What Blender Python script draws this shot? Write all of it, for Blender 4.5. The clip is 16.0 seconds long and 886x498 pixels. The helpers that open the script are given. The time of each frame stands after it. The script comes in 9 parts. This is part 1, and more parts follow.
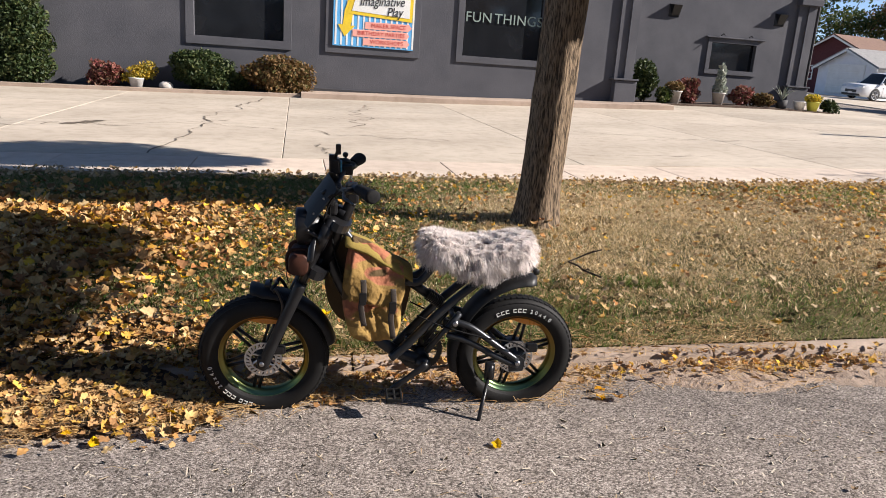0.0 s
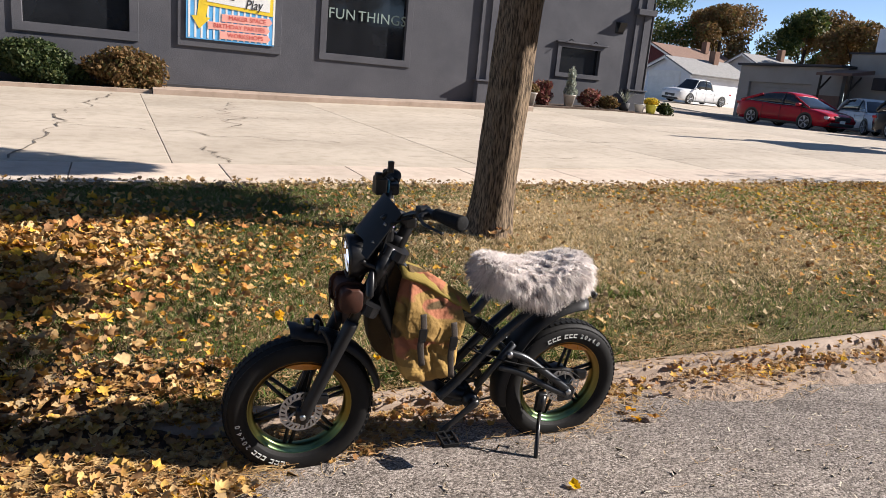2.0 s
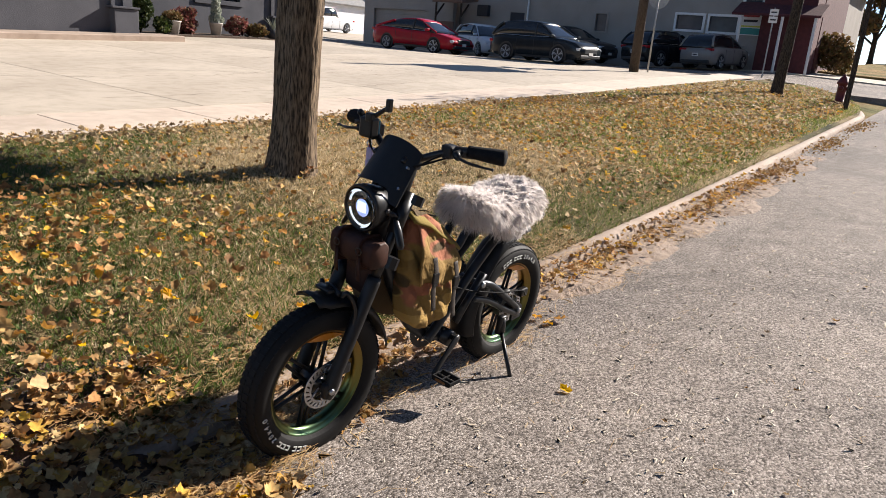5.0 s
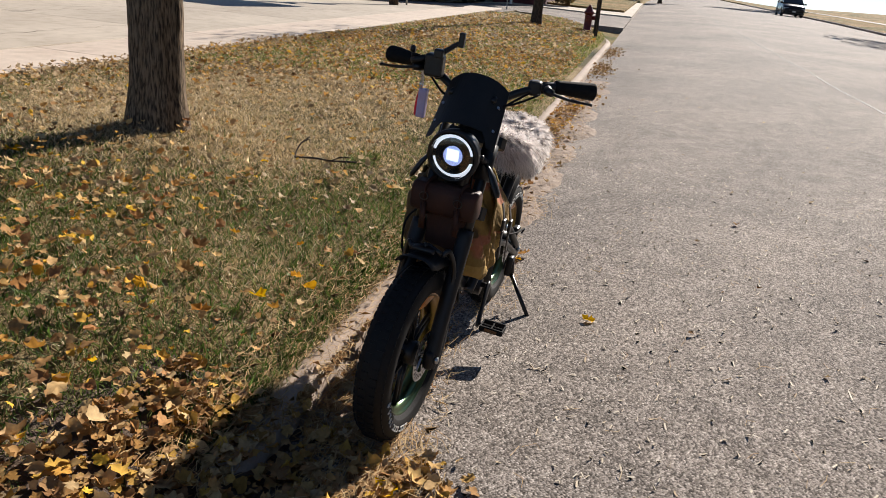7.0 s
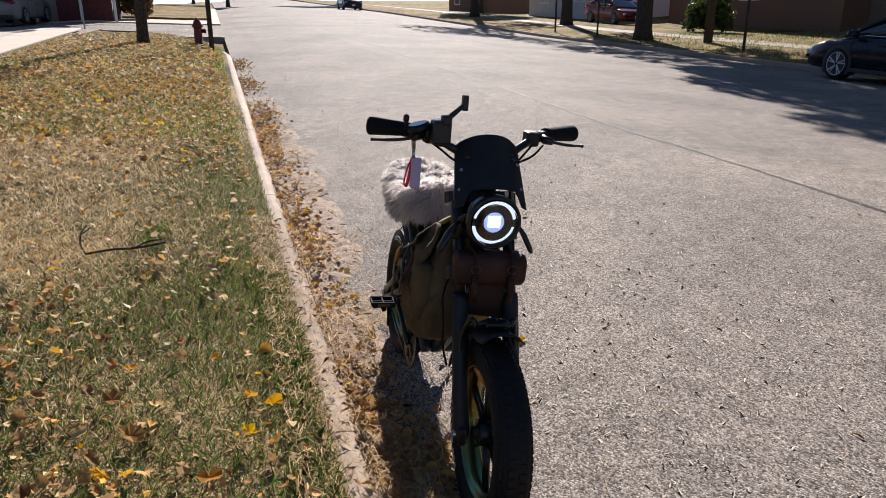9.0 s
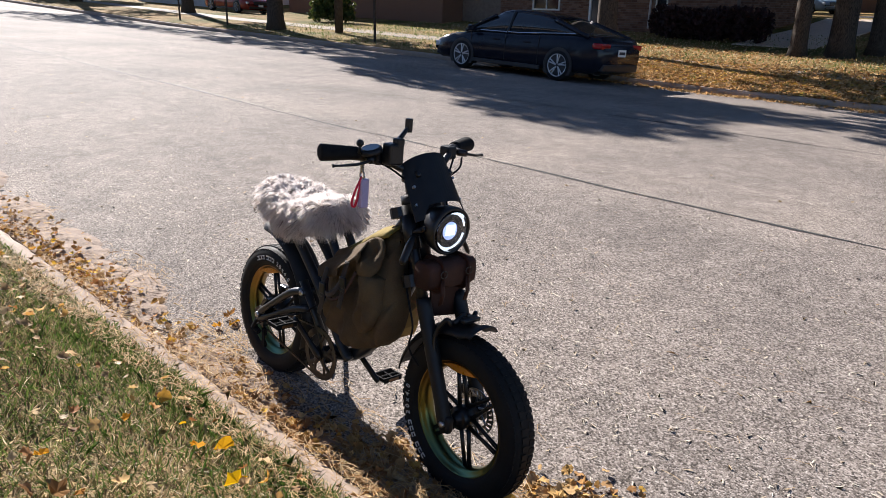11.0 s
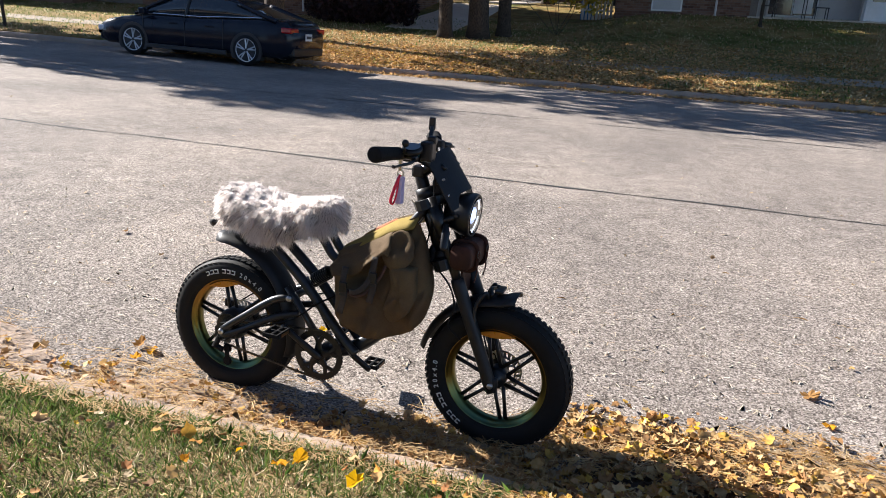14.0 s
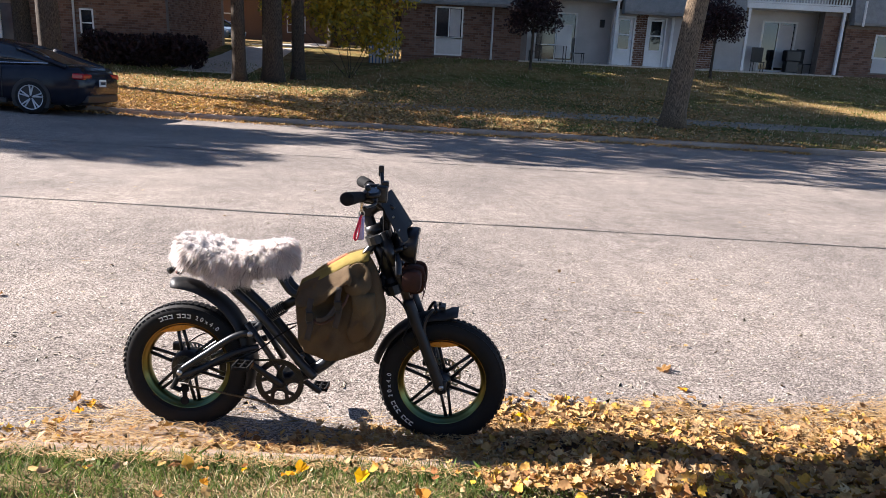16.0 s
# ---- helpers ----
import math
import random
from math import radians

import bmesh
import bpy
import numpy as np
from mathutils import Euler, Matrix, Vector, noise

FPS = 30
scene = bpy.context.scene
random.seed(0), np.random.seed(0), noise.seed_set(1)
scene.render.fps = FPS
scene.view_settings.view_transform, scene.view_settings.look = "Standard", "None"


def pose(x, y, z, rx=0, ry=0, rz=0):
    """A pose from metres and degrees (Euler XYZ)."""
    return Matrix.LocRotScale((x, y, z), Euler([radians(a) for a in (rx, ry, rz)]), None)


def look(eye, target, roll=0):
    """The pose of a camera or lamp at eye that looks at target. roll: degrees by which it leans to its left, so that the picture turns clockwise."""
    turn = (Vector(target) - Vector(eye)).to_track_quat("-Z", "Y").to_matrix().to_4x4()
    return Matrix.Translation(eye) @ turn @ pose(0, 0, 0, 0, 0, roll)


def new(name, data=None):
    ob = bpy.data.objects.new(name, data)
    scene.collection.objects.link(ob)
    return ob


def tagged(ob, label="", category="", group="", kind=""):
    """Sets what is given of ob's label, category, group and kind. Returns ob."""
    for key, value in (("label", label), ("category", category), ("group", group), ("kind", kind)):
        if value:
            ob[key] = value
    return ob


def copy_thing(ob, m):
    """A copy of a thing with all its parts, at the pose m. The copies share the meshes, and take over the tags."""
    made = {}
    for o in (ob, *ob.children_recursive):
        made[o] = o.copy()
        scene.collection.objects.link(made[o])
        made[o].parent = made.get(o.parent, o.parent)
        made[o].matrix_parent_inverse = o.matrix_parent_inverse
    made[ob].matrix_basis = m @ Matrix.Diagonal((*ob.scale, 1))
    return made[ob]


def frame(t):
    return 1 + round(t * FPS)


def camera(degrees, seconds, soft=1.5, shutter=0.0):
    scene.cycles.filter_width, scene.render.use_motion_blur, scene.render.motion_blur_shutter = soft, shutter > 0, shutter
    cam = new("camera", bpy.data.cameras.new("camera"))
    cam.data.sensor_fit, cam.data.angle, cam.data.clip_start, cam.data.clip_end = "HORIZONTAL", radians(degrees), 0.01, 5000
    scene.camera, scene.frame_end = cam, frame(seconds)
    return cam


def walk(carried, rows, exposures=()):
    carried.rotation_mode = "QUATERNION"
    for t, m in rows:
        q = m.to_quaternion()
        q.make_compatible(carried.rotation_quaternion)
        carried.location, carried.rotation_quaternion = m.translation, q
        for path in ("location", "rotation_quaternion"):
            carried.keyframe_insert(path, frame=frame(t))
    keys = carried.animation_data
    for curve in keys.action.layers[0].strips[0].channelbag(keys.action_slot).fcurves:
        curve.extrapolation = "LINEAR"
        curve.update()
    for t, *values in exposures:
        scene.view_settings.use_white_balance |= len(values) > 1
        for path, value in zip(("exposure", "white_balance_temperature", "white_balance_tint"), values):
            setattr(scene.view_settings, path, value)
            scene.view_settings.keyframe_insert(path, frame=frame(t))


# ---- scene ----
cam = camera(63.6, 16.0, 0.75)
PATH = [
    (0, (0.146, 0.086, 1.474), (0.558, 1.982, 0.985), 4.0),
    (0.5, (-0.014, 0.218, 1.47), (0.446, 2.096, 0.959), 4.3),
    (1, (-0.258, 0.352, 1.463), (0.287, 2.21, 0.963), 4.8),
    (1.5, (-0.426, 0.497, 1.445), (0.243, 2.32, 0.969), 5.2),
    (2, (-0.588, 0.648, 1.446), (0.244, 2.407, 0.986), 5.3),
    (2.5, (-0.838, 0.775, 1.448), (0.176, 2.435, 0.981), 5.0),
    (3, (-0.976, 0.945, 1.393), (0.197, 2.495, 0.921), 5.0),
    (3.5, (-1.111, 1.102, 1.387), (0.189, 2.544, 0.907), 5.0),
    (4, (-1.334, 1.197, 1.39), (0.065, 2.537, 0.896), 4.9),
    (4.5, (-1.453, 1.345, 1.355), (0.033, 2.579, 0.833), 4.8),
    (5, (-1.535, 1.512, 1.343), (0.037, 2.615, 0.785), 4.7),
    (5.2, (-1.597, 1.591, 1.335), (0.012, 2.632, 0.762), 4.8),
    (7.3, (-1.859, 2.742, 1.237), (-0.003, 3.084, 0.574), 4.1),
    (7.5, (-1.821, 2.871, 1.24), (0.051, 3.128, 0.582), 3.7),
    (8, (-1.758, 3.133, 1.245), (0.138, 3.134, 0.61), 2.9),
    (8.5, (-1.751, 3.549, 1.289), (0.129, 3.261, 0.669), 1.3),
    (9, (-1.665, 3.763, 1.363), (0.152, 3.205, 0.741), -0.2),
    (9.5, (-1.499, 3.914, 1.402), (0.223, 3.112, 0.776), -0.7),
    (10, (-1.42, 4.152, 1.425), (0.174, 3.124, 0.792), -0.1),
    (10.2, (-1.41, 4.263, 1.442), (0.13, 3.158, 0.806), 0.2),
    (12.3, (-0.935, 4.998, 1.496), (-0.059, 3.328, 0.829), 2.3),
    (12.5, (-0.865, 5.013, 1.491), (-0.041, 3.318, 0.82), 2.5),
    (13, (-0.703, 5.1, 1.52), (0.007, 3.358, 0.841), 3.0),
    (13.5, (-0.536, 5.313, 1.536), (0.067, 3.532, 0.855), 2.9),
    (14, (-0.356, 5.45, 1.536), (0.126, 3.627, 0.869), 2.3),
    (14.5, (-0.158, 5.553, 1.561), (0.146, 3.684, 0.919), 1.8),
    (15, (0.065, 5.697, 1.588), (0.171, 3.796, 0.974), 1.9),
    (15.5, (0.14, 5.808, 1.607), (0.114, 3.894, 1.029), 2.6),
    (16, (0.171, 5.989, 1.617), (0.096, 4.065, 1.075), 2.8),
]
walk(cam, [(t, look(eye, target, roll)) for t, eye, target, roll in PATH], exposures=[(0.0, 1.22, 6280, 13), (3.5, 1.22, 6350, 12), (5.0, 1.25, 6400, 12), (7.3, 0.88, 6400, 11), (9.0, 1.05, 6200, 13), (10.2, 1.25, 6120, 13), (12.5, 1.72, 6050, 12), (14.5, 1.84, 6080, 10), (16.0, 2.0, 6150, 15)])

# ---- world, sun and exposure ----
SUN_AZ, SUN_EL = 163.0 - 180.0, 29.0  # degrees from +x towards +y; height over the horizon
sx, sy, sz = (math.cos(radians(SUN_AZ)) * math.cos(radians(SUN_EL)), math.sin(radians(SUN_AZ)) * math.cos(radians(SUN_EL)), math.sin(radians(SUN_EL)))
world = bpy.data.worlds.new("daylight")
scene.world = world
world.use_nodes = True
wn, wl = world.node_tree.nodes, world.node_tree.links
sky = wn.new("ShaderNodeTexSky")
sky.sky_type, sky.sun_disc = "NISHITA", False
sky.sun_elevation, sky.sun_rotation = radians(SUN_EL), math.atan2(sx, sy)
sky.air_density, sky.dust_density, sky.ozone_density = 0.6, 0.0, 1.0
wl.new(sky.outputs[0], wn["Background"].inputs[0])
wn["Background"].inputs[1].default_value = 0.061
sun = new("sun", bpy.data.lights.new("sun", "SUN"))
sun.data.energy, sun.data.angle, sun.data.color = 5.0, radians(0.55), (1.0, 0.92, 0.82)
sun.matrix_world = look((sx * 60, sy * 60, sz * 60), (0, 0, 0))


# ---- materials ----
def mat(name, rough=0.8, metal=0.0, spec=0.5):
    m = bpy.data.materials.new(name)
    m.use_nodes = True
    b = m.node_tree.nodes["Principled BSDF"]
    b.inputs["Roughness"].default_value, b.inputs["Metallic"].default_value = rough, metal
    b.inputs["Specular IOR Level"].default_value = spec
    return m, m.node_tree.nodes, m.node_tree.links, b


def ramp(nodes, stops, mode="LINEAR"):
    r = nodes.new("ShaderNodeValToRGB")
    r.color_ramp.interpolation = mode
    e = r.color_ramp.elements
    while len(e) < len(stops):
        e.new(0.5)
    for el, (p, c) in zip(e, stops):
        el.position, el.color = p, (*c, 1)
    return r


def noise_tex(nodes, links, scale, detail=4.0, space="Object", rough=0.55):
    tc = nodes.new("ShaderNodeTexCoord")
    n = nodes.new("ShaderNodeTexNoise")
    n.inputs["Scale"].default_value, n.inputs["Detail"].default_value, n.inputs["Roughness"].default_value = scale, detail, rough
    links.new(tc.outputs[space], n.inputs["Vector"])
    return n


def mixed(nodes, links, fac, a, b, mode="MIX"):
    m = nodes.new("ShaderNodeMix")
    m.data_type, m.blend_type = "RGBA", mode
    for sock, v in ((m.inputs[0], fac), (m.inputs[6], a), (m.inputs[7], b)):
        if isinstance(v, (int, float)):
            sock.default_value = v
        elif isinstance(v, tuple):
            sock.default_value = (*v, 1)
        else:
            links.new(v, sock)
    return m.outputs[2]


def add_bump(nodes, links, b, height, strength=0.3, dist=0.01):
    bp = nodes.new("ShaderNodeBump")
    bp.inputs["Strength"].default_value, bp.inputs["Distance"].default_value = strength, dist
    links.new(height, bp.inputs["Height"])
    links.new(bp.outputs[0], b.inputs["Normal"])
    return bp


def plain(name, a, b=None, scale=8.0, rough=0.7, metal=0.0, bump=0.0, fine=60.0, spec=0.5, dist=0.004):
    """A surface of two near colours, mottled at two scales, with fine relief."""
    b = b or tuple(v * 0.8 for v in a)
    m, n, l, p = mat(name, rough, metal, spec)
    big, small = noise_tex(n, l, scale), noise_tex(n, l, fine, 3)
    r1 = ramp(n, [(0.32, a), (0.68, b)])
    l.new(big.outputs[0], r1.inputs[0])
    r2 = ramp(n, [(0.3, (0.82, 0.82, 0.82)), (0.7, (1, 1, 1))])
    l.new(small.outputs[0], r2.inputs[0])
    l.new(mixed(n, l, 1.0, r1.outputs[0], r2.outputs[0], "MULTIPLY"), p.inputs["Base Color"])
    rr = n.new("ShaderNodeMapRange")
    rr.inputs["To Min"].default_value, rr.inputs["To Max"].default_value = max(0.02, rough - 0.12), min(1.0, rough + 0.12)
    l.new(big.outputs[0], rr.inputs[0])
    l.new(rr.outputs[0], p.inputs["Roughness"])
    if bump:
        add_bump(n, l, p, small.outputs[0], bump, dist)
    return m


def glassy(name, tint=(0.02, 0.022, 0.025), rough=0.05):
    m, n, l, p = mat(name, rough, 0.0, 0.6)
    nz = noise_tex(n, l, 1.5, 2)
    r = ramp(n, [(0.3, tint), (0.7, tuple(v * 1.6 for v in tint))])
    l.new(nz.outputs[0], r.inputs[0])
    l.new(r.outputs[0], p.inputs["Base Color"])
    return m


def clear_glass(name):
    m, n, l, p = mat(name, 0.02)
    p.inputs["Base Color"].default_value = (0.95, 0.97, 0.98, 1)
    p.inputs["Transmission Weight"].default_value = 1.0
    p.inputs["IOR"].default_value = 1.45
    return m


def glow(name, colour, strength):
    m, n, l, p = mat(name, 0.3)
    p.inputs["Base Color"].default_value = (0.8, 0.85, 0.9, 1)
    p.inputs["Emission Color"].default_value = (*colour, 1)
    p.inputs["Emission Strength"].default_value = strength
    return m


def asphalt():
    m, n, l, p = mat("asphalt", 0.86, 0, 0.11)
    v = n.new("ShaderNodeTexVoronoi")
    v.inputs["Scale"].default_value = 150.0
    tc = n.new("ShaderNodeTexCoord")
    l.new(tc.outputs["Object"], v.inputs["Vector"])
    stone = n.new("ShaderNodeSeparateColor")
    l.new(v.outputs["Color"], stone.inputs[0])
    r = ramp(n, [(0.0, (0.062, 0.053, 0.046)), (0.28, (0.165, 0.142, 0.124)), (0.60, (0.295, 0.257, 0.228)), (0.88, (0.405, 0.357, 0.320)), (0.98, (0.53, 0.475, 0.43))])
    l.new(stone.outputs[0], r.inputs[0])
    big = noise_tex(n, l, 0.45, 5)
    r2 = ramp(n, [(0.3, (0.72, 0.72, 0.72)), (0.55, (1, 0.99, 0.97)), (0.75, (1.2, 1.17, 1.12))])
    l.new(big.outputs[0], r2.inputs[0])
    mid = noise_tex(n, l, 6.0, 4)
    r3 = ramp(n, [(0.3, (0.78, 0.78, 0.78)), (0.7, (1.1, 1.1, 1.1))])
    l.new(mid.outputs[0], r3.inputs[0])
    fine = noise_tex(n, l, 190.0, 3)
    r4 = ramp(n, [(0.36, (0.55, 0.53, 0.52)), (0.5, (1, 1, 1)), (0.66, (1.2, 1.19, 1.18))])
    l.new(fine.outputs[0], r4.inputs[0])
    c = mixed(n, l, 1.0, r.outputs[0], r2.outputs[0], "MULTIPLY")
    c = mixed(n, l, 1.0, c, r4.outputs[0], "MULTIPLY")
    l.new(mixed(n, l, 1.0, c, r3.outputs[0], "MULTIPLY"), p.inputs["Base Color"])
    inv = n.new("ShaderNodeMath")
    inv.operation = "SUBTRACT"
    inv.inputs[0].default_value = 1.0
    l.new(v.outputs["Distance"], inv.inputs[1])
    add_bump(n, l, p, inv.outputs[0], 0.6, 0.0035)
    return m


def concrete(name, a, b, crack=0.0):
    m, n, l, p = mat(name, 0.85, 0, 0.3)
    big, mid, fine = noise_tex(n, l, 0.5, 6), noise_tex(n, l, 5, 5), noise_tex(n, l, 90, 3)
    r = ramp(n, [(0.3, a), (0.7, b)])
    l.new(big.outputs[0], r.inputs[0])
    r2 = ramp(n, [(0.25, (0.8, 0.79, 0.77)), (0.55, (1, 1, 1))])
    l.new(mid.outputs[0], r2.inputs[0])
    r3 = ramp(n, [(0.3, (0.85, 0.85, 0.85)), (0.6, (1, 1, 1))])
    l.new(fine.outputs[0], r3.inputs[0])
    c = mixed(n, l, 1.0, r.outputs[0], r2.outputs[0], "MULTIPLY")
    oi = n.new("ShaderNodeObjectInfo")
    r4 = ramp(n, [(0.0, (0.9, 0.9, 0.89)), (1.0, (1.06, 1.05, 1.03))])
    l.new(oi.outputs["Random"], r4.inputs[0])
    c = mixed(n, l, 1.0, c, r4.outputs[0], "MULTIPLY")
    l.new(mixed(n, l, 1.0, c, r3.outputs[0], "MULTIPLY"), p.inputs["Base Color"])
    add_bump(n, l, p, fine.outputs[0], 0.25, 0.003)
    return m


def lawn_mat(name, green, dry, dirt, dry_at=0.5):
    m, n, l, p = mat(name, 0.95, 0, 0.1)
    big, mid, fine = noise_tex(n, l, 0.35, 4), noise_tex(n, l, 2.2, 5), noise_tex(n, l, 70, 4)
    r = ramp(n, [(dry_at - 0.12, green), (dry_at + 0.12, dry)])
    l.new(big.outputs[0], r.inputs[0])
    r2 = ramp(n, [(0.35, dirt), (0.55, (1, 1, 1))])
    l.new(mid.outputs[0], r2.inputs[0])
    r3 = ramp(n, [(0.3, (0.45, 0.45, 0.42)), (0.65, (1.1, 1.1, 1.05))])
    l.new(fine.outputs[0], r3.inputs[0])
    c = mixed(n, l, 1.0, r.outputs[0], r2.outputs[0], "MULTIPLY")
    l.new(mixed(n, l, 1.0, c, r3.outputs[0], "MULTIPLY"), p.inputs["Base Color"])
    add_bump(n, l, p, fine.outputs[0], 0.9, 0.02)
    return m


def island_mat(name, stops, rough=0.8, trans=0.25, patch=None, objects=False, spec=0.3):
    """Leaves and blades: one colour each, drawn from stops; patch mixes towards a colour by place."""
    m, n, l, p = mat(name, rough, 0, spec)
    rnd = n.new("ShaderNodeObjectInfo" if objects else "ShaderNodeNewGeometry")
    r = ramp(n, stops)
    l.new(rnd.outputs["Random" if objects else "Random Per Island"], r.inputs[0])
    c = r.outputs[0]
    if patch:
        colour, scale, lo, hi = patch
        big = noise_tex(n, l, scale, 3)
        rp = ramp(n, [(lo, (0, 0, 0)), (hi, (1, 1, 1))])
        l.new(big.outputs[0], rp.inputs[0])
        c = mixed(n, l, rp.outputs[0], c, colour)
    vein = noise_tex(n, l, 60, 3)
    rv = ramp(n, [(0.3, (0.7, 0.7, 0.7)), (0.65, (1, 1, 1))])
    l.new(vein.outputs[0], rv.inputs[0])
    c = mixed(n, l, 1.0, c, rv.outputs[0], "MULTIPLY")
    l.new(c, p.inputs["Base Color"])
    if trans:
        tr = n.new("ShaderNodeBsdfTranslucent")
        l.new(c, tr.inputs[0])
        ms = n.new("ShaderNodeMixShader")
        ms.inputs[0].default_value = trans
        l.new(p.outputs[0], ms.inputs[1])
        l.new(tr.outputs[0], ms.inputs[2])
        l.new(ms.outputs[0], n["Material Output"].inputs[0])
    return m


def bark_mat(name, a, b):
    m, n, l, p = mat(name, 0.95, 0, 0.15)
    tc = n.new("ShaderNodeTexCoord")
    mp = n.new("ShaderNodeMapping")
    mp.inputs["Scale"].default_value = (1, 1, 0.13)
    l.new(tc.outputs["Object"], mp.inputs[0])
    v = n.new("ShaderNodeTexNoise")
    v.inputs["Scale"].default_value, v.inputs["Detail"].default_value = 95, 9
    l.new(mp.outputs[0], v.inputs["Vector"])
    r = ramp(n, [(0.38, a), (0.60, b)])
    l.new(v.outputs[0], r.inputs[0])
    l.new(r.outputs[0], p.inputs["Base Color"])
    add_bump(n, l, p, v.outputs[0], 0.8, 0.008)
    return m


def brick_mat(name, stops):
    m, n, l, p = mat(name, 0.9, 0, 0.2)
    oi = n.new("ShaderNodeNewGeometry")
    r = ramp(n, stops)
    l.new(oi.outputs["Random Per Island"], r.inputs[0])
    fine = noise_tex(n, l, 40, 4)
    rv = ramp(n, [(0.3, (0.75, 0.75, 0.75)), (0.65, (1, 1, 1))])
    l.new(fine.outputs[0], rv.inputs[0])
    l.new(mixed(n, l, 1.0, r.outputs[0], rv.outputs[0], "MULTIPLY"), p.inputs["Base Color"])
    add_bump(n, l, p, fine.outputs[0], 0.4, 0.004)
    return m


def gold_rust_mat():
    m, n, l, p = mat("canvas_with_highlights", 0.85, 0, 0.2)
    tc = n.new("ShaderNodeTexCoord")
    mp = n.new("ShaderNodeMapping")
    mp.inputs["Rotation"].default_value = (0, 0.45, 0)
    mp.inputs["Scale"].default_value = (0.9, 0.5, 1.9)
    l.new(tc.outputs["Object"], mp.inputs[0])
    # blotches of rust, pale gold and dark put highlights and fold shade into the colour
    cols = [((0.235, 0.145, 0.045), None), ((0.30, 0.115, 0.062), 0.52), ((0.36, 0.23, 0.07), 0.585), ((0.085, 0.055, 0.024), 0.60)]
    c = cols[0][0]
    for k, (col, cut) in enumerate(cols[1:]):
        nz = n.new("ShaderNodeTexNoise")
        nz.noise_dimensions = "4D"
        nz.inputs["W"].default_value = 3.7 * (k + 1)
        nz.inputs["Scale"].default_value, nz.inputs["Detail"].default_value = 5.0, 1.5
        l.new(mp.outputs[0], nz.inputs["Vector"])
        r = ramp(n, [(cut, (0, 0, 0)), (cut + 0.02, (1, 1, 1))])
        l.new(nz.outputs[0], r.inputs[0])
        c = mixed(n, l, r.outputs[0], c, col)
    weave = noise_tex(n, l, 260, 2)
    fold = noise_tex(n, l, 11, 3)
    l.new(c, p.inputs["Base Color"])
    bp = add_bump(n, l, p, weave.outputs[0], 0.35, 0.002)
    b2 = n.new("ShaderNodeBump")
    b2.inputs["Strength"].default_value, b2.inputs["Distance"].default_value = 0.7, 0.04
    l.new(fold.outputs[0], b2.inputs["Height"])
    l.new(b2.outputs[0], bp.inputs["Normal"])
    return m


def oilslick_mat():
    """Anodised rims whose hue runs from gold through green to copper."""
    m, n, l, p = mat("anodised_rim", 0.28, 1.0)
    tc = n.new("ShaderNodeTexCoord")
    sep = n.new("ShaderNodeSeparateXYZ")
    l.new(tc.outputs["Object"], sep.inputs[0])
    mr = n.new("ShaderNodeMapRange")
    mr.inputs["From Min"].default_value, mr.inputs["From Max"].default_value = 0.06, 0.52
    l.new(sep.outputs[2], mr.inputs[0])
    r = ramp(n, [(0.0, (0.07, 0.18, 0.13)), (0.22, (0.13, 0.15, 0.05)), (0.55, (0.18, 0.15, 0.05)), (1.0, (0.27, 0.13, 0.04))])
    l.new(mr.outputs[0], r.inputs[0])
    l.new(r.outputs[0], p.inputs["Base Color"])
    return m


def fur_mat():
    m, n, l, p = mat("fur", 0.9, 0, 0.1)
    g = n.new("ShaderNodeNewGeometry")
    r = ramp(n, [(0.0, (0.95, 0.90, 0.87)), (0.70, (0.89, 0.83, 0.80)), (0.92, (0.60, 0.55, 0.53)), (1.0, (0.15, 0.11, 0.105))])
    big = noise_tex(n, l, 9, 3)
    ad = n.new("ShaderNodeMath")
    ad.operation = "MULTIPLY_ADD"
    ad.inputs[1].default_value = 1.15
    l.new(big.outputs[0], ad.inputs[0])
    sub = n.new("ShaderNodeMath")
    sub.operation = "SUBTRACT"
    sub.inputs[1].default_value = 0.62
    l.new(g.outputs["Random Per Island"], sub.inputs[0])
    l.new(sub.outputs[0], ad.inputs[2])
    l.new(ad.outputs[0], r.inputs[0])
    l.new(r.outputs[0], p.inputs["Base Color"])
    tr = n.new("ShaderNodeBsdfTranslucent")
    l.new(r.outputs[0], tr.inputs[0])
    ms = n.new("ShaderNodeMixShader")
    ms.inputs[0].default_value = 0.55
    l.new(p.outputs[0], ms.inputs[1])
    l.new(tr.outputs[0], ms.inputs[2])
    l.new(ms.outputs[0], n["Material Output"].inputs[0])
    return m


M_ASPHALT = asphalt()
M_TAR = plain("tar_seam", (0.02, 0.02, 0.02), (0.035, 0.033, 0.03), 10, 0.8, bump=0.4)
M_LOT = concrete("old_concrete", (0.41, 0.35, 0.28), (0.54, 0.47, 0.385))
M_OLDWALK = concrete("leaf_stained_concrete", (0.22, 0.18, 0.14), (0.34, 0.285, 0.23))
M_WALK = concrete("pavement_concrete", (0.54, 0.44, 0.36), (0.64, 0.55, 0.46))
M_KERB = concrete("kerb_concrete", (0.30, 0.232, 0.182), (0.46, 0.362, 0.29))
M_CRACK = plain("crack_dirt", (0.10, 0.085, 0.065), (0.24, 0.19, 0.14), 6, 0.95)
M_SOIL = lawn_mat("lawn_thatch", (0.045, 0.05, 0.017), (0.36, 0.265, 0.15), (0.62, 0.54, 0.44), 0.45)
